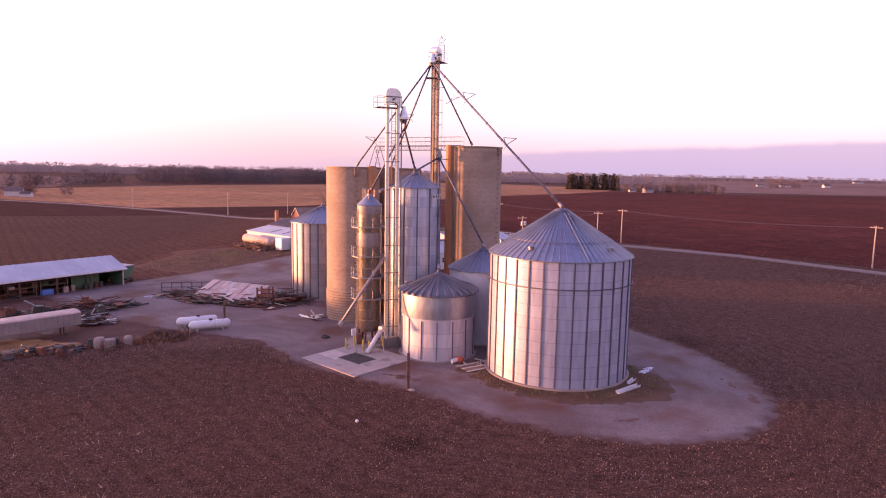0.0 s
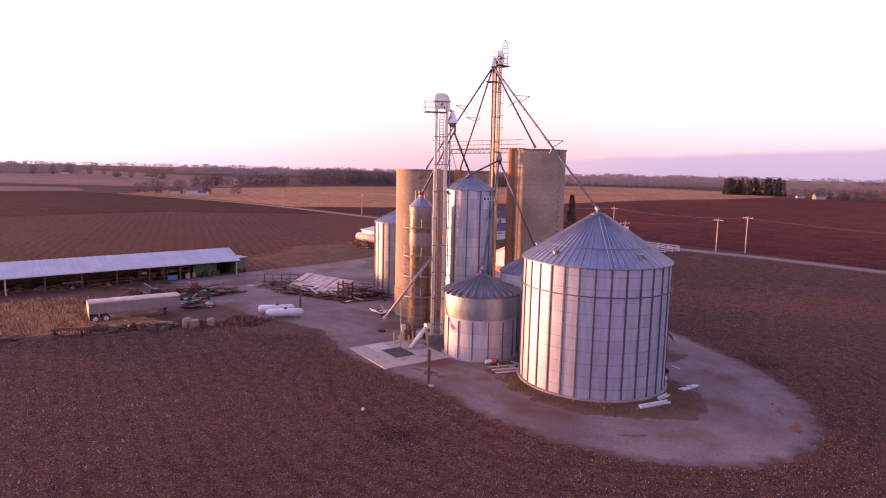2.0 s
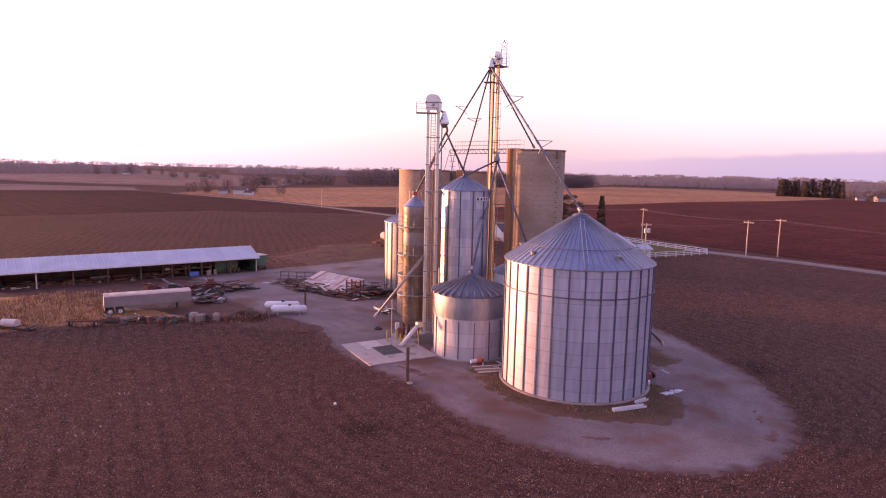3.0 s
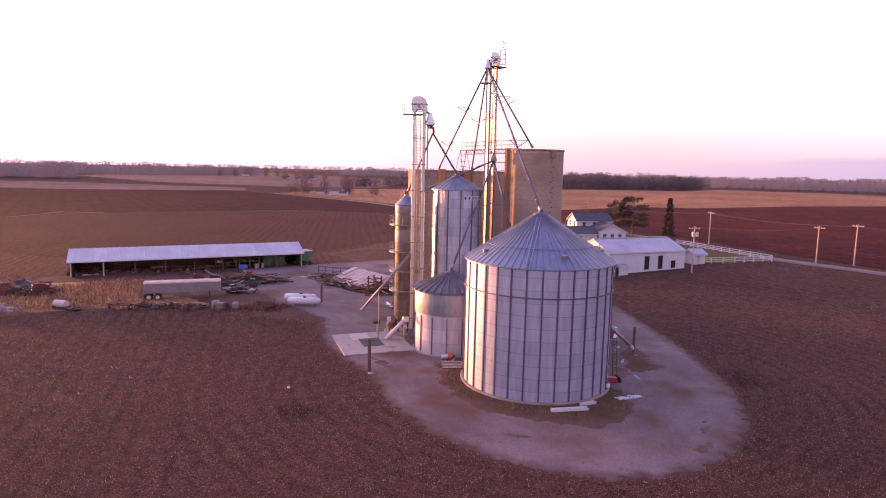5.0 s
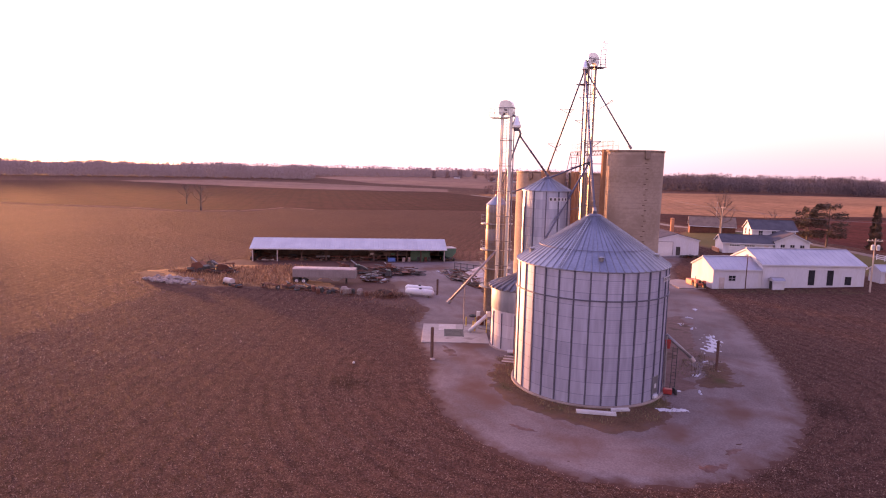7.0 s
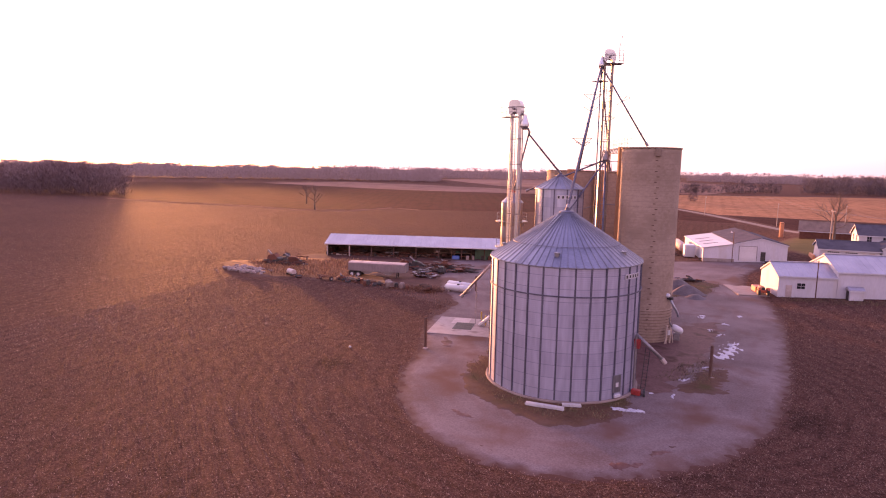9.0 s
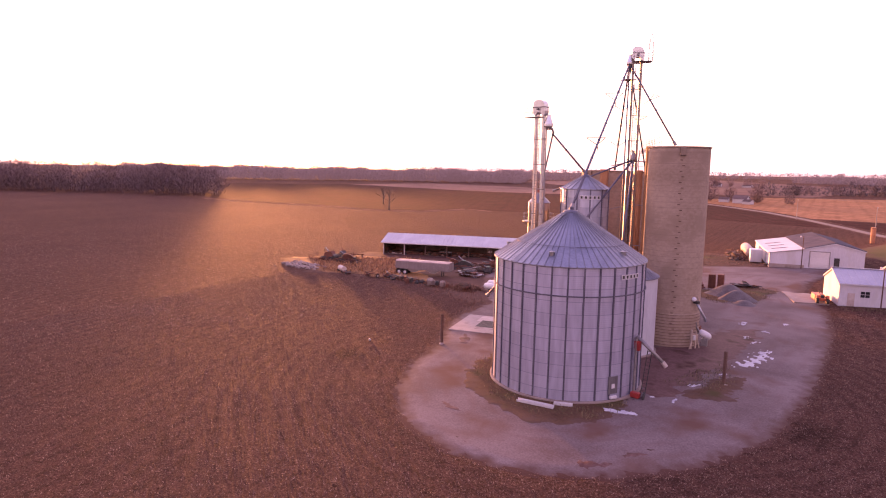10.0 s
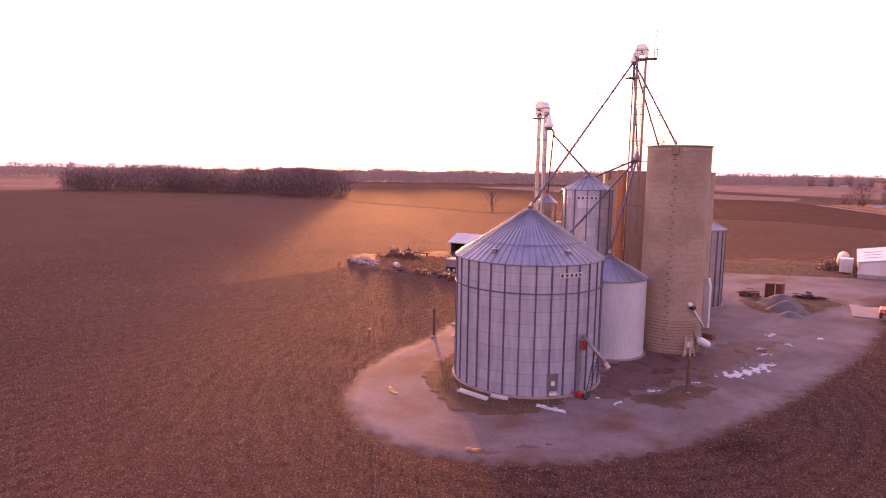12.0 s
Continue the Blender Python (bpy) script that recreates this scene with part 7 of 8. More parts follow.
heap_of_beams("scrap_heap", "low dark machinery against the barn wall", "scrap heap", pose(-30.6, 138.6, gz(-30.6, 138.6), 0, 0, 48), 18, (2.6, 0.5), ("dark", "rust", "dark"), (0.8, 1.8), 0.8, "scrap heaps")
heap_of_beams("scrap_heap", "dark low wagon bed and lumber by the barn", "scrap heap", pose(-20.0, 146.6, gz(-20.0, 146.6), 0, 0, 48), 22, (2.0, 0.5), ("dark", "dark", "wood"), (1.2, 2.6), 0.7, "scrap heaps")
solo("concrete_apron", box(-2.4, 2.4, -4.5, 4.5, -0.2, 0.12, 0.02), M["old_concrete"], "pale concrete apron in front of the barn's gable", "concrete apron", pose(-7.6, 118.4, gz(-7.6, 118.4), 0, 0, 51), kind="structure")
trac = thing("orange_tractor", "old orange tractor with a wagon against the barn's gable", "tractor", pose(-3.9, 117.4, gz(-3.9, 117.4), 0, 0, 136))
part("bonnet", box(0.2, 1.7, -0.35, 0.35, 0.6, 1.35, 0.1), M["orange"], trac)
part("seat_deck", box(-0.8, 0.3, -0.5, 0.5, 0.55, 0.95, 0.05), M["orange"], trac)
part("seat", box(-0.6, -0.15, -0.25, 0.25, 0.95, 1.4, 0.06), M["dark"], trac)
for s in (-1, 1):
    w = part("rear_wheel", tube([(-0.5, s * 0.5, 0.62), (-0.5, s * 0.85, 0.62)], 0.62, 20), M["rubber"], trac)
    part("rim", tube([(-0.5, s * 0.48, 0.62), (-0.5, s * 0.87, 0.62)], 0.3, 12), M["orange"], w)
    part("fender", prism([(-1.15, 1.05), (-0.8, 1.35), (-0.2, 1.35), (0.1, 1.05), (0.1, 1.0), (-1.15, 1.0)], s * 0.5, s * 0.85), M["orange"], trac)
    part("front_wheel", tube([(1.4, s * 0.42, 0.36), (1.4, s * 0.62, 0.36)], 0.36, 16), M["rubber"], trac)
part("exhaust", tube([(1.2, 0.2, 1.3), (1.2, 0.2, 1.9)], 0.05, 8), M["dark"], trac)
part("steering_wheel", hoop(0.2, 0, 0.02, 16), M["dark"], trac, m=pose(0.0, 0, 1.35, 0, -35, 0))
solo("wagon_box", box(-1.2, 1.2, -0.7, 0.7, 0.1, 1.0, 0.05), M["orange"], "small orange wagon box beside the tractor", "wagon box", pose(-6.0, 119.3, gz(-6.0, 119.3), 0, 0, 140))

gar = gable_house("garage", "long low white garage with a dark shingle roof", "garage", pose(-18.2, 158.6, 2.0, 0, 0, 38), 11.0, 7.0, 2.6, 4.1, "white", "roof_dark")
for x in (2.6, 5.9):
    d_ = corrugated_door(gar, pose(x, 0, 0.05), 2.6, 2.2, "white_metal", 4)
    for k in range(6):
        part("door_window", box(-1.1 + 0.38 * k, -0.83 + 0.38 * k, -0.09, -0.05, 1.72, 2.0), M["glass"], d_, "small dark pane")
corrugated_door(gar, pose(9.6, 0, 0.05), 0.95, 2.0, "board", 2)
solo("brick_planter", box(-2.6, 2.6, -0.25, 0.25, 0, 0.9, 0.03), M["brick"], "low orange brick wall beside the garage", "brick wall", pose(-20.6, 160.2, gz(-20.6, 160.2), 0, 0, 128))
wing = gable_house("house_wing", "white one-storey house wing with its gable to the yard", "house", pose(-9.6, 165.2, 2.1, 0, 0, 38) @ pose(8.0, 0, 0, 0, 0, 90), 8.0, 7.4, 3.2, 5.0, "white", "roof_dark")
for y in (1.6, 3.7, 5.8):
    window(wing, pose(0, y, 1.1, 0, 0, -90), 0.9, 1.3)
hs = gable_house("farmhouse", "white two-storey farmhouse with a grey shingle roof", "house", pose(-16.4, 170.2, 2.4, 0, 0, 38), 10.0, 7.0, 4.9, 6.9, "white", "roof_dark")
for y, z in ((2.0, 0.9), (5.0, 0.9), (2.0, 3.3), (5.0, 3.3)):
    window(hs, pose(0, y, z, 0, 0, -90), 0.9, 1.4)
for x in (2.0, 5.0, 8.0):
    window(hs, pose(x, 0, 3.2), 0.9, 1.3)
oldb = gable_house("old_barn", "weathered brown old barn behind the house", "barn", pose(-46.0, 198.0, gz(-46, 198), 0, 0, 30), 13.0, 8.0, 2.6, 5.0, "rust", "shed_dark")
tw = thing("tile_silo", "short orange clay tile silo beside the old barn", "silo", pose(-55.0, 204.0, gz(-55.0, 204.0)))
part("wall", lathe([(0.6, -0.2), (0.6, 4.3), (0.5, 4.5), (0.0, 4.6)], 20), M["brick"], tw)
part("rim", hoop(0.62, 4.2, 0.05, 20), M["rust"], tw)

# white rail fences along the road


def fence(pts, label):
    t = thing("rail_fence", label, "fence", Matrix.Identity(4), "white rail fences")
    for (ax, ay), (bx, by) in zip(pts, pts[1:]):
        ln = math.hypot(bx - ax, by - ay)
        n = max(1, round(ln / 2.5))
        ang = math.degrees(math.atan2(by - ay, bx - ax))
        for k in range(n + 1):
            x, y = ax + (bx - ax) * k / n, ay + (by - ay) * k / n
            part("post", box(-0.07, 0.07, -0.07, 0.07, -0.2, 1.3), M["white"], t, m=pose(x, y, gz(x, y), 0, 0, ang))
            if k < n:
                x2, y2 = ax + (bx - ax) * (k + 1) / n, ay + (by - ay) * (k + 1) / n
                tl = -math.degrees(math.atan2(gz(x2, y2) - gz(x, y), ln / n))
                for z in (0.4, 0.8, 1.2):
                    part("rail", box(0, ln / n, -0.1, -0.06, z - 0.07, z + 0.07), M["white"], t, m=pose(x, y, gz(x, y), 0, tl, ang))


fence([(17.4, 146.6), (24.0, 151.6), (31.0, 157.3)], "white board fence along the lawn")
fence([(9.0, 174.0), (14.5, 169.8), (22.0, 164.4), (31.0, 158.3)], "white board fence beside the road")

# ---------------------------------------------------------------- utility poles and wires


def power_pole(x, y, h, ang, arms=1, box_=False, label="weathered wooden utility pole with a crossarm"):
    t = thing("utility_pole", label, "utility pole", pose(x, y, gz(x, y), 0, 0, ang), "utility poles")
    part("pole", tube([(0, 0, -0.3), (0, 0, h)], 0.15, 10, r1=0.10), M["pole"], t)
    for k in range(arms):
        z = h - 0.45 - 0.8 * k
        part("crossarm", box(-1.15, 1.15, 0.08, 0.2, z - 0.06, z + 0.06), M["pole"], t)
        for q in (-1.0, -0.4, 0.4, 1.0):
            part("insulator", lathe([(0.0, 0.2), (0.05, 0.17), (0.06, 0.05), (0.03, 0.0)], 8), M["porcelain"], t, m=pose(q, 0.14, z + 0.06))
    if box_:
        for q in (-0.4, 0.4):
            part("transformer", lathe([(0.0, 0.0), (0.26, 0.02), (0.28, 0.8), (0.2, 0.9), (0.0, 0.95)], 16), M["porcelain"], t, "grey transformer can", m=pose(q, -0.38, h - 2.0))
    return t


power_pole(39.2, 157.4, 8.3, -35)
power_pole(46.2, 160.3, 8.8, -35)
power_pole(91.9, 131.4, 9.0, -45)
power_pole(16.0, 179.8, 8.5, -40)
power_pole(-31.0, 186.0, 9.0, -40)
power_pole(-65.0, 258.0, 9.0, -60)
power_pole(-89.2, 256.0, 9.0, -60)
power_pole(-140.0, 279.0, 9.0, -60)
power_pole(17.3, 135.3, 9.2, 30, 1, True, "wooden utility pole with two grey transformer cans")
for x, y, h in ((2.4, 121.4, 6.3), (-26.2, 140.6, 6.6)):
    t = thing("yard_light", "slim dark pole with a yard lamp beside the barn", "light pole", pose(x, y, gz(x, y)), "yard lights")
    part("pole", tube([(0, 0, -0.2), (0, 0, h)], 0.1, 8, r1=0.07), M["post"], t)
    part("lamp_arm", tube([(0, 0, h - 0.3), (0.0, -0.7, h - 0.05)], 0.03, 6), M["frame"], t)
    part("lamp_head", lathe([(0.0, 0.15), (0.12, 0.1), (0.18, -0.1), (0.0, -0.12)], 12), M["tank"], t, m=pose(0, -0.8, h - 0.05))


def wire(p, q, sag, n=10):
    pts = []
    for k in range(n + 1):
        f = k / n
        pts.append((p[0] + (q[0] - p[0]) * f, p[1] + (q[1] - p[1]) * f, p[2] + (q[2] - p[2]) * f - 4 * sag * f * (1 - f)))
    return pts


wires = thing("power_line", "thin power wires strung between the road's poles", "power line", Matrix.Identity(4))
stops = [(91.9, 131.4, 9.6), (46.2, 160.3, 10.4), (16.0, 179.8, 10.6), (-31.0, 186.0, 11.0), (-89.2, 256.0, 11.0), (-140.0, 279.0, 11.0)]
for a_, b_ in zip(stops, stops[1:]):
    for q in (-0.6, 0.6):
        part("wire", tube(wire((a_[0] + q, a_[1] + q, a_[2]), (b_[0] + q, b_[1] + q, b_[2]), 0.8), 0.012, 4), M["frame"], wires)
part("wire", tube(wire((17.3, 135.3, 10.2), (39.2, 157.4, 9.8), 0.6), 0.012, 4), M["frame"], wires)
part("wire", tube(wire((91.9, 131.4, 9.6), (160.0, 78.0, 9.0), 0.8), 0.012, 4), M["frame"], wires)

# ---------------------------------------------------------------- trees


def grow(out_v, out_f, p, d, ln, r, depth, rs, spread=0.6, lift=0.12):
    """Adds one tapered limb and its twigs to vertex and face lists."""
    n = 2 if depth > 0 else 1
    seg = 5 if r > 0.06 else 3
    q = p
    rings = []
    dd = d.copy()
    for k in range(n + 1):
        up = Vector((0, 0, 1)) if abs(dd.z) < 0.9 else Vector((1, 0, 0))
        s = dd.cross(up).normalized()
        u = s.cross(dd)
        rr = r * (1 - 0.45 * k / n) if depth > 0 else r * (1 - 0.8 * k / n)
        base = len(out_v)
        out_v.extend((q + rr * (math.cos(2 * math.pi * j / seg) * s + math.sin(2 * math.pi * j / seg) * u))[:] for j in range(seg))
        rings.append(base)
        if k < n:
            dd = (dd + Vector((rs.uniform(-0.15, 0.15), rs.uniform(-0.15, 0.15), rs.uniform(-0.02, lift)))).normalized()
            q = q + dd * (ln / n)
    for a_, b_ in zip(rings, rings[1:]):
        for j in range(seg):
            out_f.append((a_ + j, a_ + (j + 1) % seg, b_ + (j + 1) % seg, b_ + j))
    if depth > 0:
        for k in range(rs.randint(3, 5) if depth > 1 else rs.randint(3, 6)):
            f = rs.uniform(0.45, 1.0)
            c = p + (q - p) * f
            side = Vector((rs.uniform(-1, 1), rs.uniform(-1, 1), rs.uniform(-0.3, 0.6)))
            nd = (dd + side * spread * 1.5).normalized()
            grow(out_v, out_f, c, nd, ln * rs.uniform(0.5, 0.75), r * 0.5 * (1.1 - 0.4 * f), depth - 1, rs, spread, lift)


def bare_tree(x, y, h, seed, label="tall bare deciduous tree with a spreading crown", depth=4, material="bark", group="bare trees"):
    rs = random.Random(seed)
    t = thing("tree", label, "tree", pose(x, y, gz(x, y)), group)
    tv, tf, cv, cf = [], [], [], []
    trunk_h = h * 0.3
    part("trunk", tube([(0, 0, -0.2), (0.05, 0.0, trunk_h * 0.5), (0.0, 0.08, trunk_h), (0.05, 0.1, h * 0.45)], h * 0.03, 10, r1=h * 0.014), M[material], t)
    for k in range(9):
        a = k * 2.4 + rs.uniform(-0.4, 0.4)
        up = k / 8.0
        z = trunk_h * (0.75 + 0.75 * up)
        d_ = Vector((math.cos(a) * (1.0 - 0.75 * up), math.sin(a) * (1.0 - 0.75 * up), 0.25 + 0.9 * up)).normalized()
        grow(cv, cf, Vector((0, 0, z)), d_, h * rs.uniform(0.24, 0.32), h * 0.008, depth - 1, rs)
    part_of("crown", mesh_from("crown", cv, cf), M[material], t, "leafless crown of fine branches")
    return t


bare_tree(-36.0, 197.0, 15.0, 3)
bare_tree(-219.3, 111.7, 14.0, 5, "lone bare tree in the field", 3)
bare_tree(-262.0, 121.0, 12.0, 8, "lone bare tree in the field", 3)
bare_tree(-24.0, 204.0, 9.0, 12, "bare tree behind the house", 3)


def needle_crown(shape, n, rs, size):
    """Many small drooping sprays filling a crown shape given as a function of height share."""
    v, f = [], []
    for _ in range(n):
        zz, r, a = shape(rs)
        c = np.array([r * math.cos(a), r * math.sin(a), zz])
        out = np.array([math.cos(a + rs.uniform(-0.7, 0.7)), math.sin(a + rs.uniform(-0.7, 0.7)), rs.uniform(-0.5, 0.35)])
        side = np.array([-math.sin(a), math.cos(a), rs.uniform(-0.4, 0.4)])
        l_, w = size * rs.uniform(0.6, 1.4), size * rs.uniform(0.2, 0.45)
        b = len(v)
        v += [tuple(c - side * w), tuple(c + side * w), tuple(c + out * l_ + side * w * 0.2), tuple(c + out * l_ * 0.6 - np.array([0, 0, 0.3 * l_]))]
        f += [(b, b + 1, b + 2), (b, b + 2, b + 3)]
    return mesh_from("crown", v, f)


def pine(x, y, h, seed):
    rs = random.Random(seed)
    t = thing("pine_tree", "broad dark pine with a bare lower trunk", "tree", pose(x, y, gz(x, y)), "pines by the house")
    part("trunk", tube([(0, 0, -0.2), (0.1, 0, h * 0.4), (0.0, 0.1, h * 0.9)], 0.28, 10, r1=0.08), M["bark"], t)
    boughs = [(h * rs.uniform(0.25, 0.95), rs.uniform(0, 6.28)) for _ in range(34)]
    bm = bmesh.new()
    for z, a in boughs:
        l_ = h * 0.40 * math.sqrt(max(0.08, 1 - ((z / h - 0.52) / 0.5) ** 2))
        tube([(0, 0, z - 0.5), (l_ * 0.9 * math.cos(a), l_ * 0.9 * math.sin(a), z)], 0.06, 4, bm, r1=0.02)
    part("branchwork", bm, M["bark"], t)

    def shape(q):
        z, a = q.choice(boughs)
        l_ = h * 0.40 * math.sqrt(max(0.08, 1 - ((z / h - 0.52) / 0.5) ** 2))
        return z + q.gauss(0, 0.28), l_ * (q.random() ** 0.6), a + q.gauss(0, 0.16)
    part_of("crown", needle_crown(shape, 3000, rs, 0.42), M["needles"], t, "dark green needle crown with gaps")


pine(-9.3, 186.8, 10.0, 21)
pine(-5.4, 189.0, 11.5, 22)


def spire(x, y, h, w, seed, n=2600, label="slender dark green cedar beside the road", group="", size=0.45):
    rs = random.Random(seed)
    t = thing("conifer_tree", label, "tree", pose(x, y, gz(x, y)), group)
    part("trunk", tube([(0, 0, -0.2), (0, 0, h * 0.9)], 0.16, 8, r1=0.03), M["bark"], t)

    def shape(q):
        k = q.random() ** 1.4
        r = w * (1 - k) ** 0.75 * (0.75 + 0.25 * math.sin(k * 40 + q.random())) + 0.1
        return h * (0.04 + 0.96 * k), r * q.uniform(0.55, 1.0), q.uniform(0, 6.28)
    part_of("crown", needle_crown(shape, n, rs, size), M["needles"], t, "dense dark green crown")


spire(3.8, 193.4, 11.0, 1.7, 31)
rsx = random.Random(77)
for k in range(16):
    spire(131.0 + 3.2 * k + rsx.uniform(-1, 1), 660.0 - 0.6 * k + rsx.uniform(-5, 5), rsx.uniform(14, 18), rsx.uniform(2.2, 3.1), 100 + k, 420, "dark spruce in a distant windbreak", "spruce windbreak", 1.6)

# distant woods: bare trees packed into belts
def woods(name, label, line, depth, n, hmin, hmax, seed, twigs=110, width=0.55, material="twigs"):
    rs = np.random.RandomState(seed)
    pts = np.array(line, float)
    seg = np.hypot(*np.diff(pts, axis=0).T)
    cum = np.r_[0, np.cumsum(seg)]
    V, F = [], []
    base = 0
    for _ in range(n):
        s_ = rs.uniform(0, cum[-1])
        k = min(np.searchsorted(cum, s_, side="right") - 1, len(seg) - 1)
        f = (s_ - cum[k]) / seg[k]
        d_ = (pts[k + 1] - pts[k]) / seg[k]
        off = rs.uniform(0, depth)
        foot = pts[k] + (pts[k + 1] - pts[k]) * f
        away = foot - np.array([20.0, 20.0])
        x, y = foot + away / np.hypot(*away) * off
        h = rs.uniform(hmin, hmax) * (1.0 + 0.10 * math.sin(s_ * 0.05) + 0.06 * math.sin(s_ * 0.19))
        z0 = gz(x, y)
        a = rs.uniform(0, 2 * math.pi, twigs)
        zz = rs.uniform(0.04, 0.88, twigs) * h
        cr = h * 0.36 * np.sqrt(np.clip(1 - ((zz / h - 0.52) / 0.5) ** 2, 0.05, 1)) * rs.uniform(0.15, 1, twigs)
        L_ = rs.uniform(0.09, 0.24, twigs) * h
        o = np.stack([x + cr * np.cos(a), y + cr * np.sin(a), z0 + zz], 1)
        dirv = np.stack([np.cos(a) * 0.6 + rs.uniform(-0.5, 0.5, twigs), np.sin(a) * 0.6 + rs.uniform(-0.5, 0.5, twigs), rs.uniform(-0.2, 1.0, twigs)], 1)
        b_ = rs.uniform(0, 2 * math.pi, twigs)
        sd = np.stack([np.cos(b_), np.sin(b_), np.zeros(twigs)], 1) * (rs.uniform(0.25, 0.7, twigs) * width)[:, None]
        tri = np.stack([o - sd, o + sd, o + dirv * L_[:, None]], 1).reshape(-1, 3)
        tr_ = np.array([[x - 0.14, y, z0 - 0.3], [x + 0.14, y, z0 - 0.3], [x, y, z0 + 0.7 * h], [x, y - 0.14, z0 - 0.3], [x, y + 0.14, z0 - 0.3], [x, y, z0 + 0.7 * h]])
        V.append(np.vstack([tri, tr_]))
        F.append(np.arange(base, base + len(tri) + 6).reshape(-1, 3))
        base += len(tri) + 6
    me = mesh_from(name, np.vstack(V).tolist(), np.vstack(F).tolist())
    tagged(part_of(name, me, M[material], None, label), label, "woods", kind="stuff")


woods("distant_woods", "bare winter woods beyond the stubble field", [(-60, 870), (-150, 800), (-240, 745), (-320, 660)], 120, 620, 16, 20, 1, 130, 0.4, "wood_belt")
woods("distant_woods", "thin hedge of bare trees along the field", [(-330, 640), (-360, 560), (-350, 500)], 30, 70, 8, 14, 2, material="wood_belt")
# this belt also glows a little in place of haze
woods("distant_woods", "bare woods beyond the red field", [(330, 900), (200, 960), (60, 960), (-60, 1000)], 110, 620, 11, 15, 4, 100, 0.6, "haze_glow")
woods("distant_woods", "dark bare woods on the western field's edge", [(-347, 40), (-390, -30), (-430, -92), (-424, -164)], 120, 620, 14, 21, 5, 150, 0.30, "twigs")
# belts of woods along the whole horizon, the plain backdrop of the land; their haze is twig colour and emission
woods("backdrop", "hazy belt of bare woods on the horizon", [(330, 1400), (100, 1350), (-200, 1350), (-500, 1250), (-900, 1200)], 200, 1500, 15, 19, 3, 60, 1.5, "haze_glow")
woods("backdrop", "hazy woods on the western horizon", [(-800, -60), (-820, 60), (-800, 150), (-790, 265), (-745, 365), (-690, 440)], 130, 1100, 16, 21, 6, 80, 1.1, "haze_glow")
woods("backdrop", "far woods on the northwestern horizon", [(-960, 420), (-950, 560), (-900, 700), (-960, 1000)], 160, 700, 14, 19, 7, 60, 1.5, "haze_glow")
woods("backdrop", "far woods on the southwestern horizon", [(-900, 60), (-900, -300), (-820, -560), (-700, -800)], 120, 600, 15, 21, 8, 50, 1.5, "haze_glow")
woods("backdrop", "far woods along the eastern horizon", [(2600, 1500), (1500, 1900), (700, 1900), (200, 1950)], 250, 900, 15, 20, 9, 50, 2.4, "haze_glow")
woods("backdrop", "pale hazy woods at the land's end", [(-1800, -900), (-2000, 200), (-1900, 1200), (-1300, 2000), (-300, 2300)], 300, 1200, 19, 26, 14, 40, 3.0, "haze_glow")
woods("distant_woods", "scrubby trees round a distant farmstead", [(250, 560), (225, 575), (205, 590), (180, 615)], 40, 60, 6, 10, 10, material="dark_twigs")
woods("distant_woods", "scattered trees on the far eastern fields", [(560, 980), (500, 960)], 30, 22, 8, 14, 13)
for k, (x, y, h, c) in enumerate(((-281, 366, 17, 3), (-268, 374, 11, 2), (-252, 380, 15, 3), (-238, 392, 7, 2), (-300, 372, 8, 2), (-262, 392, 9, 2), (-640, 732, 17, 4), (-626, 742, 14, 3), (-604, 752, 13, 3), (-586, 760, 12, 3),
                                   (-846, 790, 16, 4), (-848, 826, 15, 4), (-852, 862, 19, 5), (-846, 900, 18, 4), (-850, 936, 13, 3), (-388, 601, 9, 2), (-376, 622, 11, 3), (-360, 655, 10, 3), (206, 577, 9, 3), (214, 572, 10, 3), (222, 568, 11, 3), (231, 562, 11, 3), (240, 557, 10, 3), (184, 580, 8, 2), (176, 598, 9, 2), (248, 552, 8, 2), (196, 596, 10, 3))):
    woods("tree_clump", "clump of tall bare trees beside a distant farmstead", [(x - 3, y), (x + 3, y)], 6, c, h * 0.85, h * 1.05, 80 + k, 460, 0.24, "dark_twigs" if x > 0 else "twigs" if x > -450 else "hazy_twigs")

# distant farmsteads
for x, y, a, l_, w, e, r, lab in ((-258, 364, 20, 12, 8, 4.2, 7.2, "distant white farmhouse among bare trees"), (-272, 366, 30, 8, 6, 2.8, 4.6, "distant white outbuilding among bare trees"), (-246, 360, 10, 7, 6, 2.6, 4.2, "distant pale outbuilding beside a farmhouse"),
                                  (-655, 740, 30, 14, 9, 4.0, 6.6, "distant white house in a far village"), (-612, 750, 0, 20, 9, 3.4, 5.4, "distant long white building in a far village"), (-850, 845, 50, 16, 10, 4.4, 7.2, "distant house in a far village"),
                                  (190, 588, 10, 11, 8, 3.8, 6.6, "distant white farmhouse beyond the red field"), (180, 604, 0, 8, 6, 2.4, 3.8, "distant white shed beyond the red field"), (180, 760, 0, 24, 12, 5.0, 8.0, "distant white barn behind the spruces"),
                                  (545, 1010, 0, 22, 10, 5, 7.5, "far white barn on the eastern fields"), (510, 1015, 0, 14, 8, 4, 6, "far white shed on the eastern fields"), (640, 1050, 0, 14, 10, 5, 8, "far house on the eastern fields"),
                                  (1300, 1980, 0, 40, 14, 6, 9, "far pale farm building near the horizon"), (1450, 2010, 0, 50, 14, 6, 9, "far pale farm building near the horizon")):
    gable_house("far_farmhouse", lab, "building", pose(x, y, gz(x, y), 0, 0, a), l_ * 0.75, w * 0.75, e * 0.75, r * 0.75, "wall_far", "roof_far")
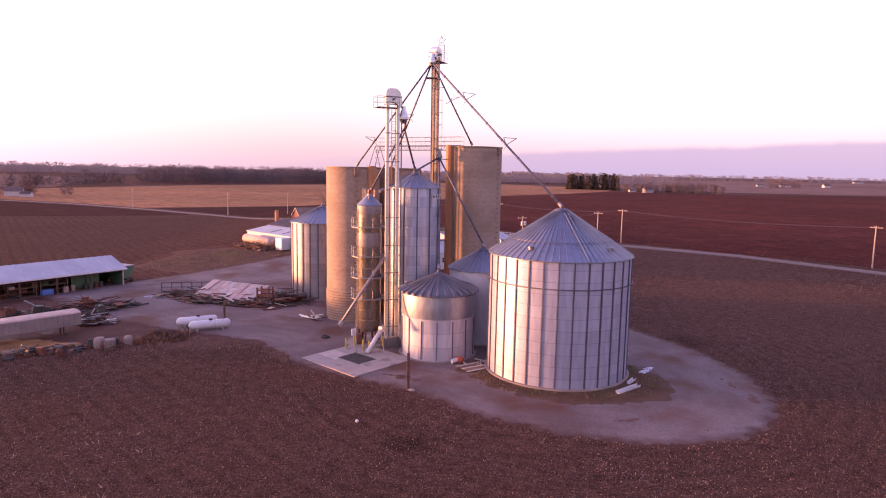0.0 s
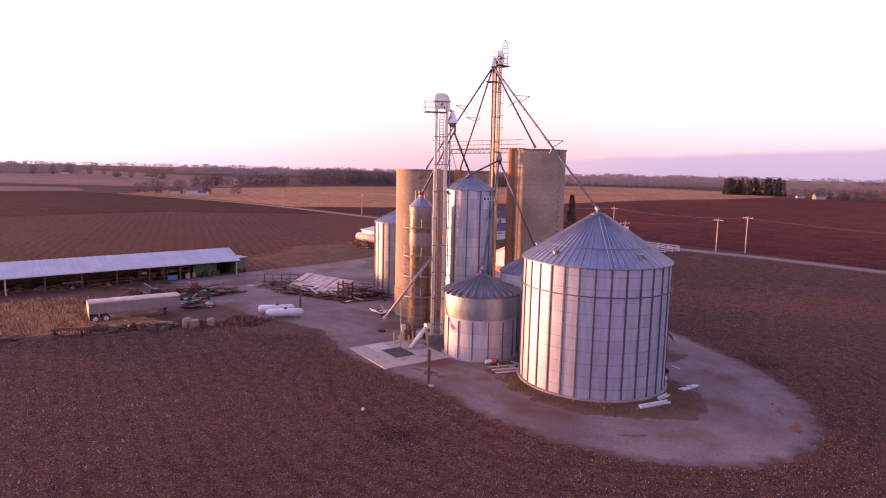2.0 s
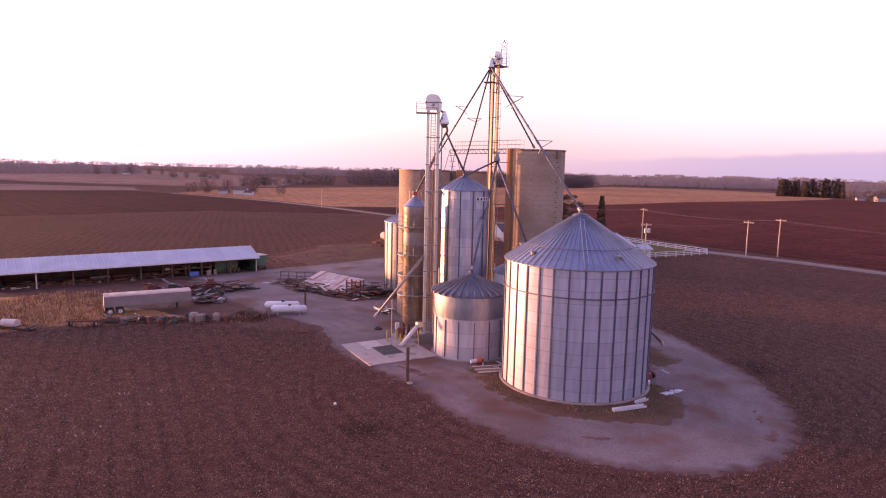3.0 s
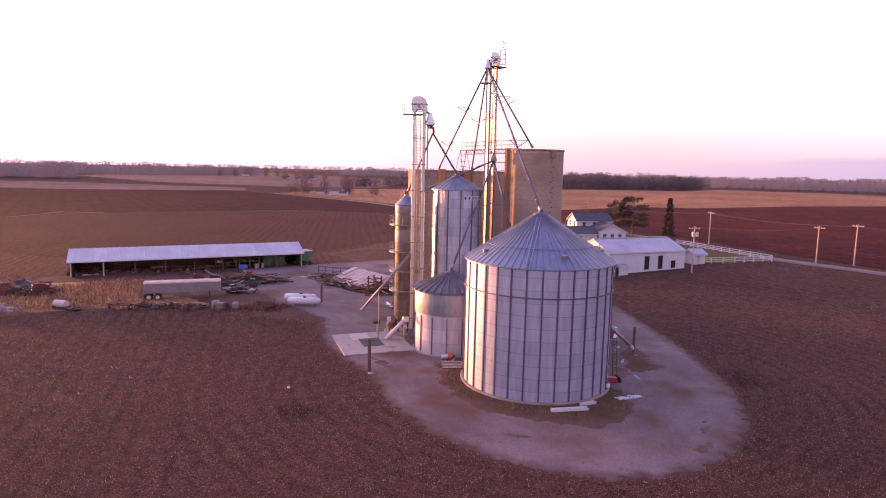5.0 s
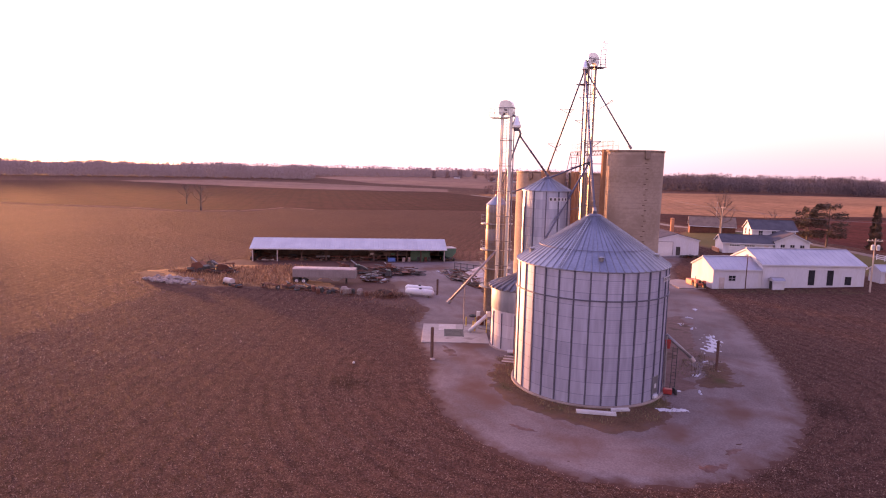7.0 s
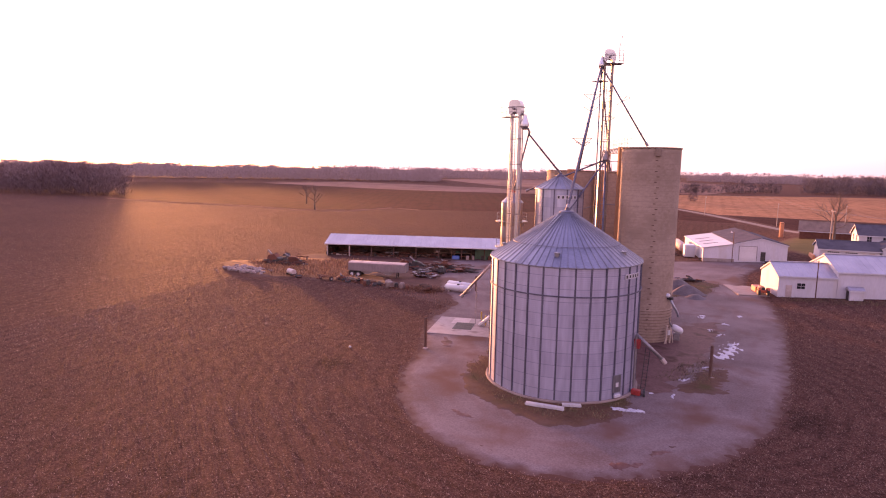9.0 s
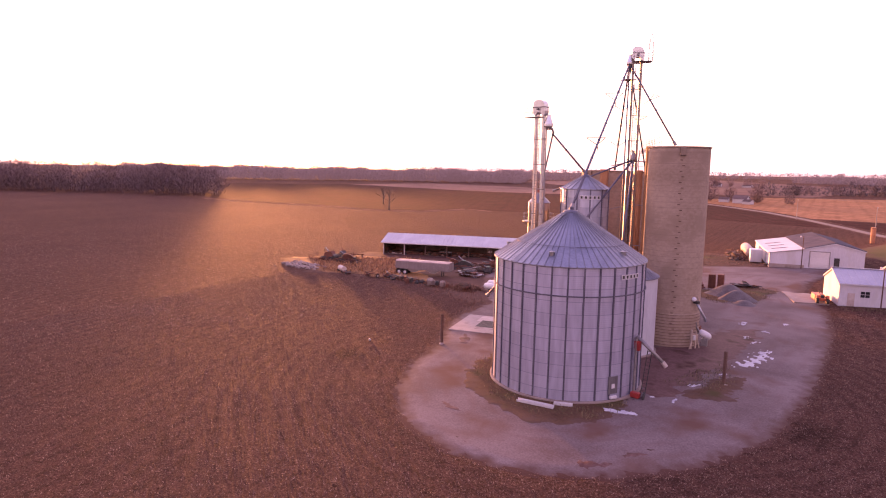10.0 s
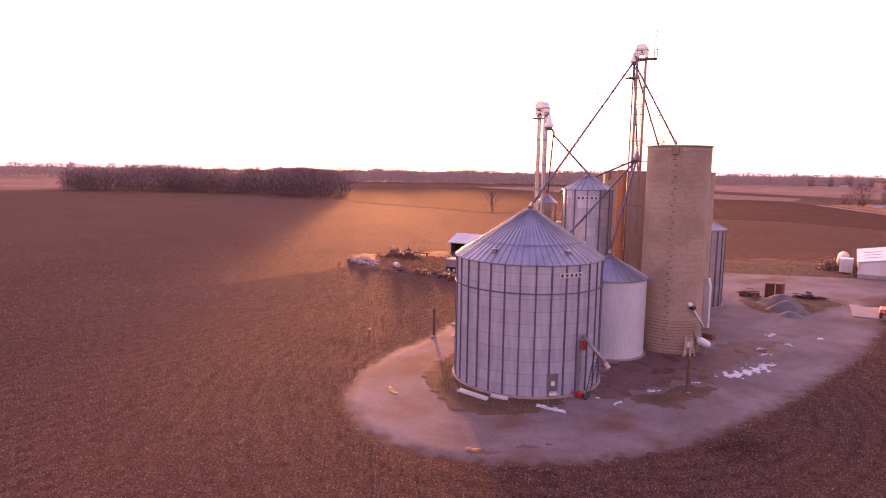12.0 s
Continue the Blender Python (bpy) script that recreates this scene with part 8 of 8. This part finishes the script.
sheet("field_ditch", [strip([(-330.0, 30.0), (-312.0, 42.0), (-277.0, 66.0), (-248.0, 91.0), (-219.0, 104.0), (-210.0, 126.0), (-222.0, 152.0), (-205.0, 158.0)], 0.8)], 0.8, 0.22, 0.8, 0.3, M["pale_field"], "pale grassy ditch bank across the field", "ditch", 61)

# ---------------------------------------------------------------- litter, weeds and grass
rs = np.random.RandomState(11)
n = 1000000
fx, fy = rs.uniform(-72, 104, n), rs.uniform(-4, 124, n)
fd = inside(LOOP, fx, fy)
clump = bumps(fx, fy, 9.0, 4) + 0.7 * bumps(fx, fy, 3.0, 5)
away = np.hypot(fx - 13.0, fy - 66.0)
furrow = np.where(away < 37.5, np.cos(2 * math.pi * (away + 0.8 * bumps(fx, fy, 40.0, 3)) / 1.55), np.cos(2 * math.pi * (0.70 * fx + 0.714 * fy + 0.25 * bumps(fx, fy, 30.0, 3)) / 1.7))
ok = (fd < -0.3) & (rs.uniform(0, 1, n) < 0.55 + 0.14 * clump + 0.16 * furrow) & ~((fx < -30) & (fy > 64)) & (fx + 0.8 * fy > -22) & ~((fx < 3) & (fy > 105)) & ~((fx < -52) & (fy > 46))
flecks("crop_residue", fx[ok], fy[ok], (0.04, 0.14), (0.02, 0.05), (0.0, 1.1), 0.02, M["straw_bits"], "scattered pale corn stalks and husks on tilled soil", "crop residue", rs)
# coarser tufts of stalks on the further parts of the field
n = 110000
fx, fy = np.r_[rs.uniform(-190, -20, n), rs.uniform(70, 170, n // 2)], np.r_[rs.uniform(-60, 66, n), rs.uniform(20, 150, n // 2)]
rd = inside(strip(ROADLINE, 4.0), fx, fy)
ok = (rd < 0) & (rs.uniform(0, 1, len(fx)) < np.clip((fx + 190) / 120, 0, 1)) & (fx + 1.35 * fy < 320) & (inside(LOOP, fx, fy) < -2) & ~((fx > -78) & (fx < 30) & (fy > 44)) & (rs.uniform(0, 1, len(fx)) < 0.55 + 0.25 * bumps(fx, fy, 14.0, 6))
flecks("crop_residue", fx[ok], fy[ok], (0.12, 0.32), (0.04, 0.09), (0.0, 0.7), 0.02, M["straw_bits"], "coarse pale stalk tufts on the tilled field", "crop residue", rs)
n = 110000
fx, fy = rs.uniform(-20, 50, n), rs.uniform(25, 100, n)
fd = inside(LOOP, fx, fy)
ok = (fd < -0.2) & (rs.uniform(0, 1, n) < 0.7 * np.exp(fd / 3.0) * (0.7 + 0.5 * bumps(fx, fy, 5.0, 8)))
flecks("husk_litter", fx[ok], fy[ok], (0.05, 0.16), (0.012, 0.035), (0.0, 1.0), 0.02, M["straw_bits"], "drifted straw and husks along the loop's rim", "crop residue", rs)


def fill(poly, n, seed, soft=1.0, keep=0.6):
    r_ = np.random.RandomState(seed)
    xs, ys = [p[0] for p in poly], [p[1] for p in poly]
    x, y = r_.uniform(min(xs), max(xs), n), r_.uniform(min(ys), max(ys), n)
    d_ = inside(poly, x, y)
    k = (d_ > 0) & (r_.uniform(0, 1, n) < np.clip(keep + 0.5 * bumps(x, y, 3.0, seed), 0, 1) * np.clip(d_ / soft, 0, 1))
    return x[k], y[k]


x, y = fill([(-75, 50), (-56, 50), (-48, 60), (-46, 63.5), (-54, 69), (-60, 76), (-68, 72)], 46000, 21, 1.5)
flecks("dry_weeds", x, y, (0.15, 0.7), (0.03, 0.09), (0.1, 1.4), 0.0, M["weeds"], "tall golden dry weeds behind the junk row", "weeds", rs)
x, y = fill([(-75, 50), (-56, 50), (-48, 60), (-46, 63.5), (-54, 69), (-60, 76), (-68, 72)], 16000, 51, 1.0, 0.35)
flecks("dry_weeds", x, y, (0.3, 1.1), (0.03, 0.08), (0.5, 1.45), 0.0, M["brush"], "tall brown weed stalks in the golden grass", "weeds", rs)
x, y = fill([(-46, 60.5), (-32, 65.5), (-27, 70), (-30, 73), (-44, 64.5)], 9000, 22, 0.8)
flecks("dry_weeds", x, y, (0.15, 0.6), (0.03, 0.07), (0.3, 1.5), 0.0, M["brush"], "dry brown weeds among the junk", "weeds", rs)
x, y = fill([(-40.5, 138.0), (-37.5, 140.5), (-47.5, 149.5), (-50.5, 147.0)], 9000, 24, 1.0, 0.9)
flecks("brush_heap", x, y, (0.4, 1.7), (0.04, 0.10), (0.2, 1.2), 0.0, M["brush"], "brown brush heap beside the white barn", "brush", rs)
x, y = fill([(-35, 66.5), (-29.5, 68.5), (-29.5, 72.5), (-33.5, 71.5)], 5000, 23, 0.8, 0.9)
flecks("brush_heap", x, y, (0.3, 1.1), (0.03, 0.08), (0.1, 1.2), 0.0, M["brush"], "brown brush heap beside the propane tanks", "brush", rs)
solo("brush_mound", lump(1.9, 0.36, 0.7, 4, 5), M["debris"], "low mound of dead brush and straw by the tanks", "brush mound", pose(-32.2, 70.0, 0.1))
x, y = fill([(-57.0, 47.5), (-46.0, 59.0), (-33.0, 63.5), (-21.5, 65.5), (-15.5, 60.5), (-15.0, 63.0), (-20.0, 68.5), (-28.0, 71.0), (-36.0, 66.0), (-47.0, 60.5), (-58.0, 50.0)], 30000, 41, 0.6, 0.7)
flecks("dry_weeds", x, y, (0.08, 0.3), (0.02, 0.06), (0.1, 1.2), 0.03, M["brush"], "short brown weeds on the dirt verge", "weeds", rs)
x, y = fill([(-60.0, 118.0), (-46.0, 113.0), (-36.0, 128.0), (-30.0, 140.0), (-38.0, 150.0), (-60.0, 140.0)], 16000, 42, 1.5, 0.6)
flecks("meadow_grass", x, y, (0.10, 0.30), (0.04, 0.09), (0.2, 1.2), 0.04, M["brush"], "rough brown and green grass behind the yard", "grass", rs)
for poly, s_, k in (([(2.0, 58.5), (4.4, 54.8), (8.0, 53.2), (14.3, 52.4), (19.2, 53.6), (21.8, 57.6), (21.9, 61.5), (19.0, 64.0), (5.0, 62.0)], 31, 14000), ([(16.0, 69.5), (19.6, 71.5), (20.0, 74.5), (17.5, 78.5), (14.2, 80.5), (13.8, 76.5)], 32, 5000),
                    ([(0.5, 60.0), (3.5, 58.3), (5.5, 60.5), (4.5, 65.0), (2.5, 64.0)], 33, 3000), ([(1.0, 115.0), (18.0, 132.0), (16.0, 136.0), (-2.0, 118.5)], 34, 12000), ([(-20.0, 104.5), (-10.0, 102.5), (-7.0, 108.0), (-12.0, 119.0), (-19.0, 119.0)], 35, 7000)):
    x, y = fill(poly, k, s_, 0.8)
    q = np.hypot(x - 11.73, y - 61.65) > 7.35
    flecks("grass_tufts", x[q], y[q], (0.12, 0.35), (0.02, 0.05), (0.3, 1.4), 0.02, M["grass_bits"], "short brown and green grass tufts", "grass", rs)
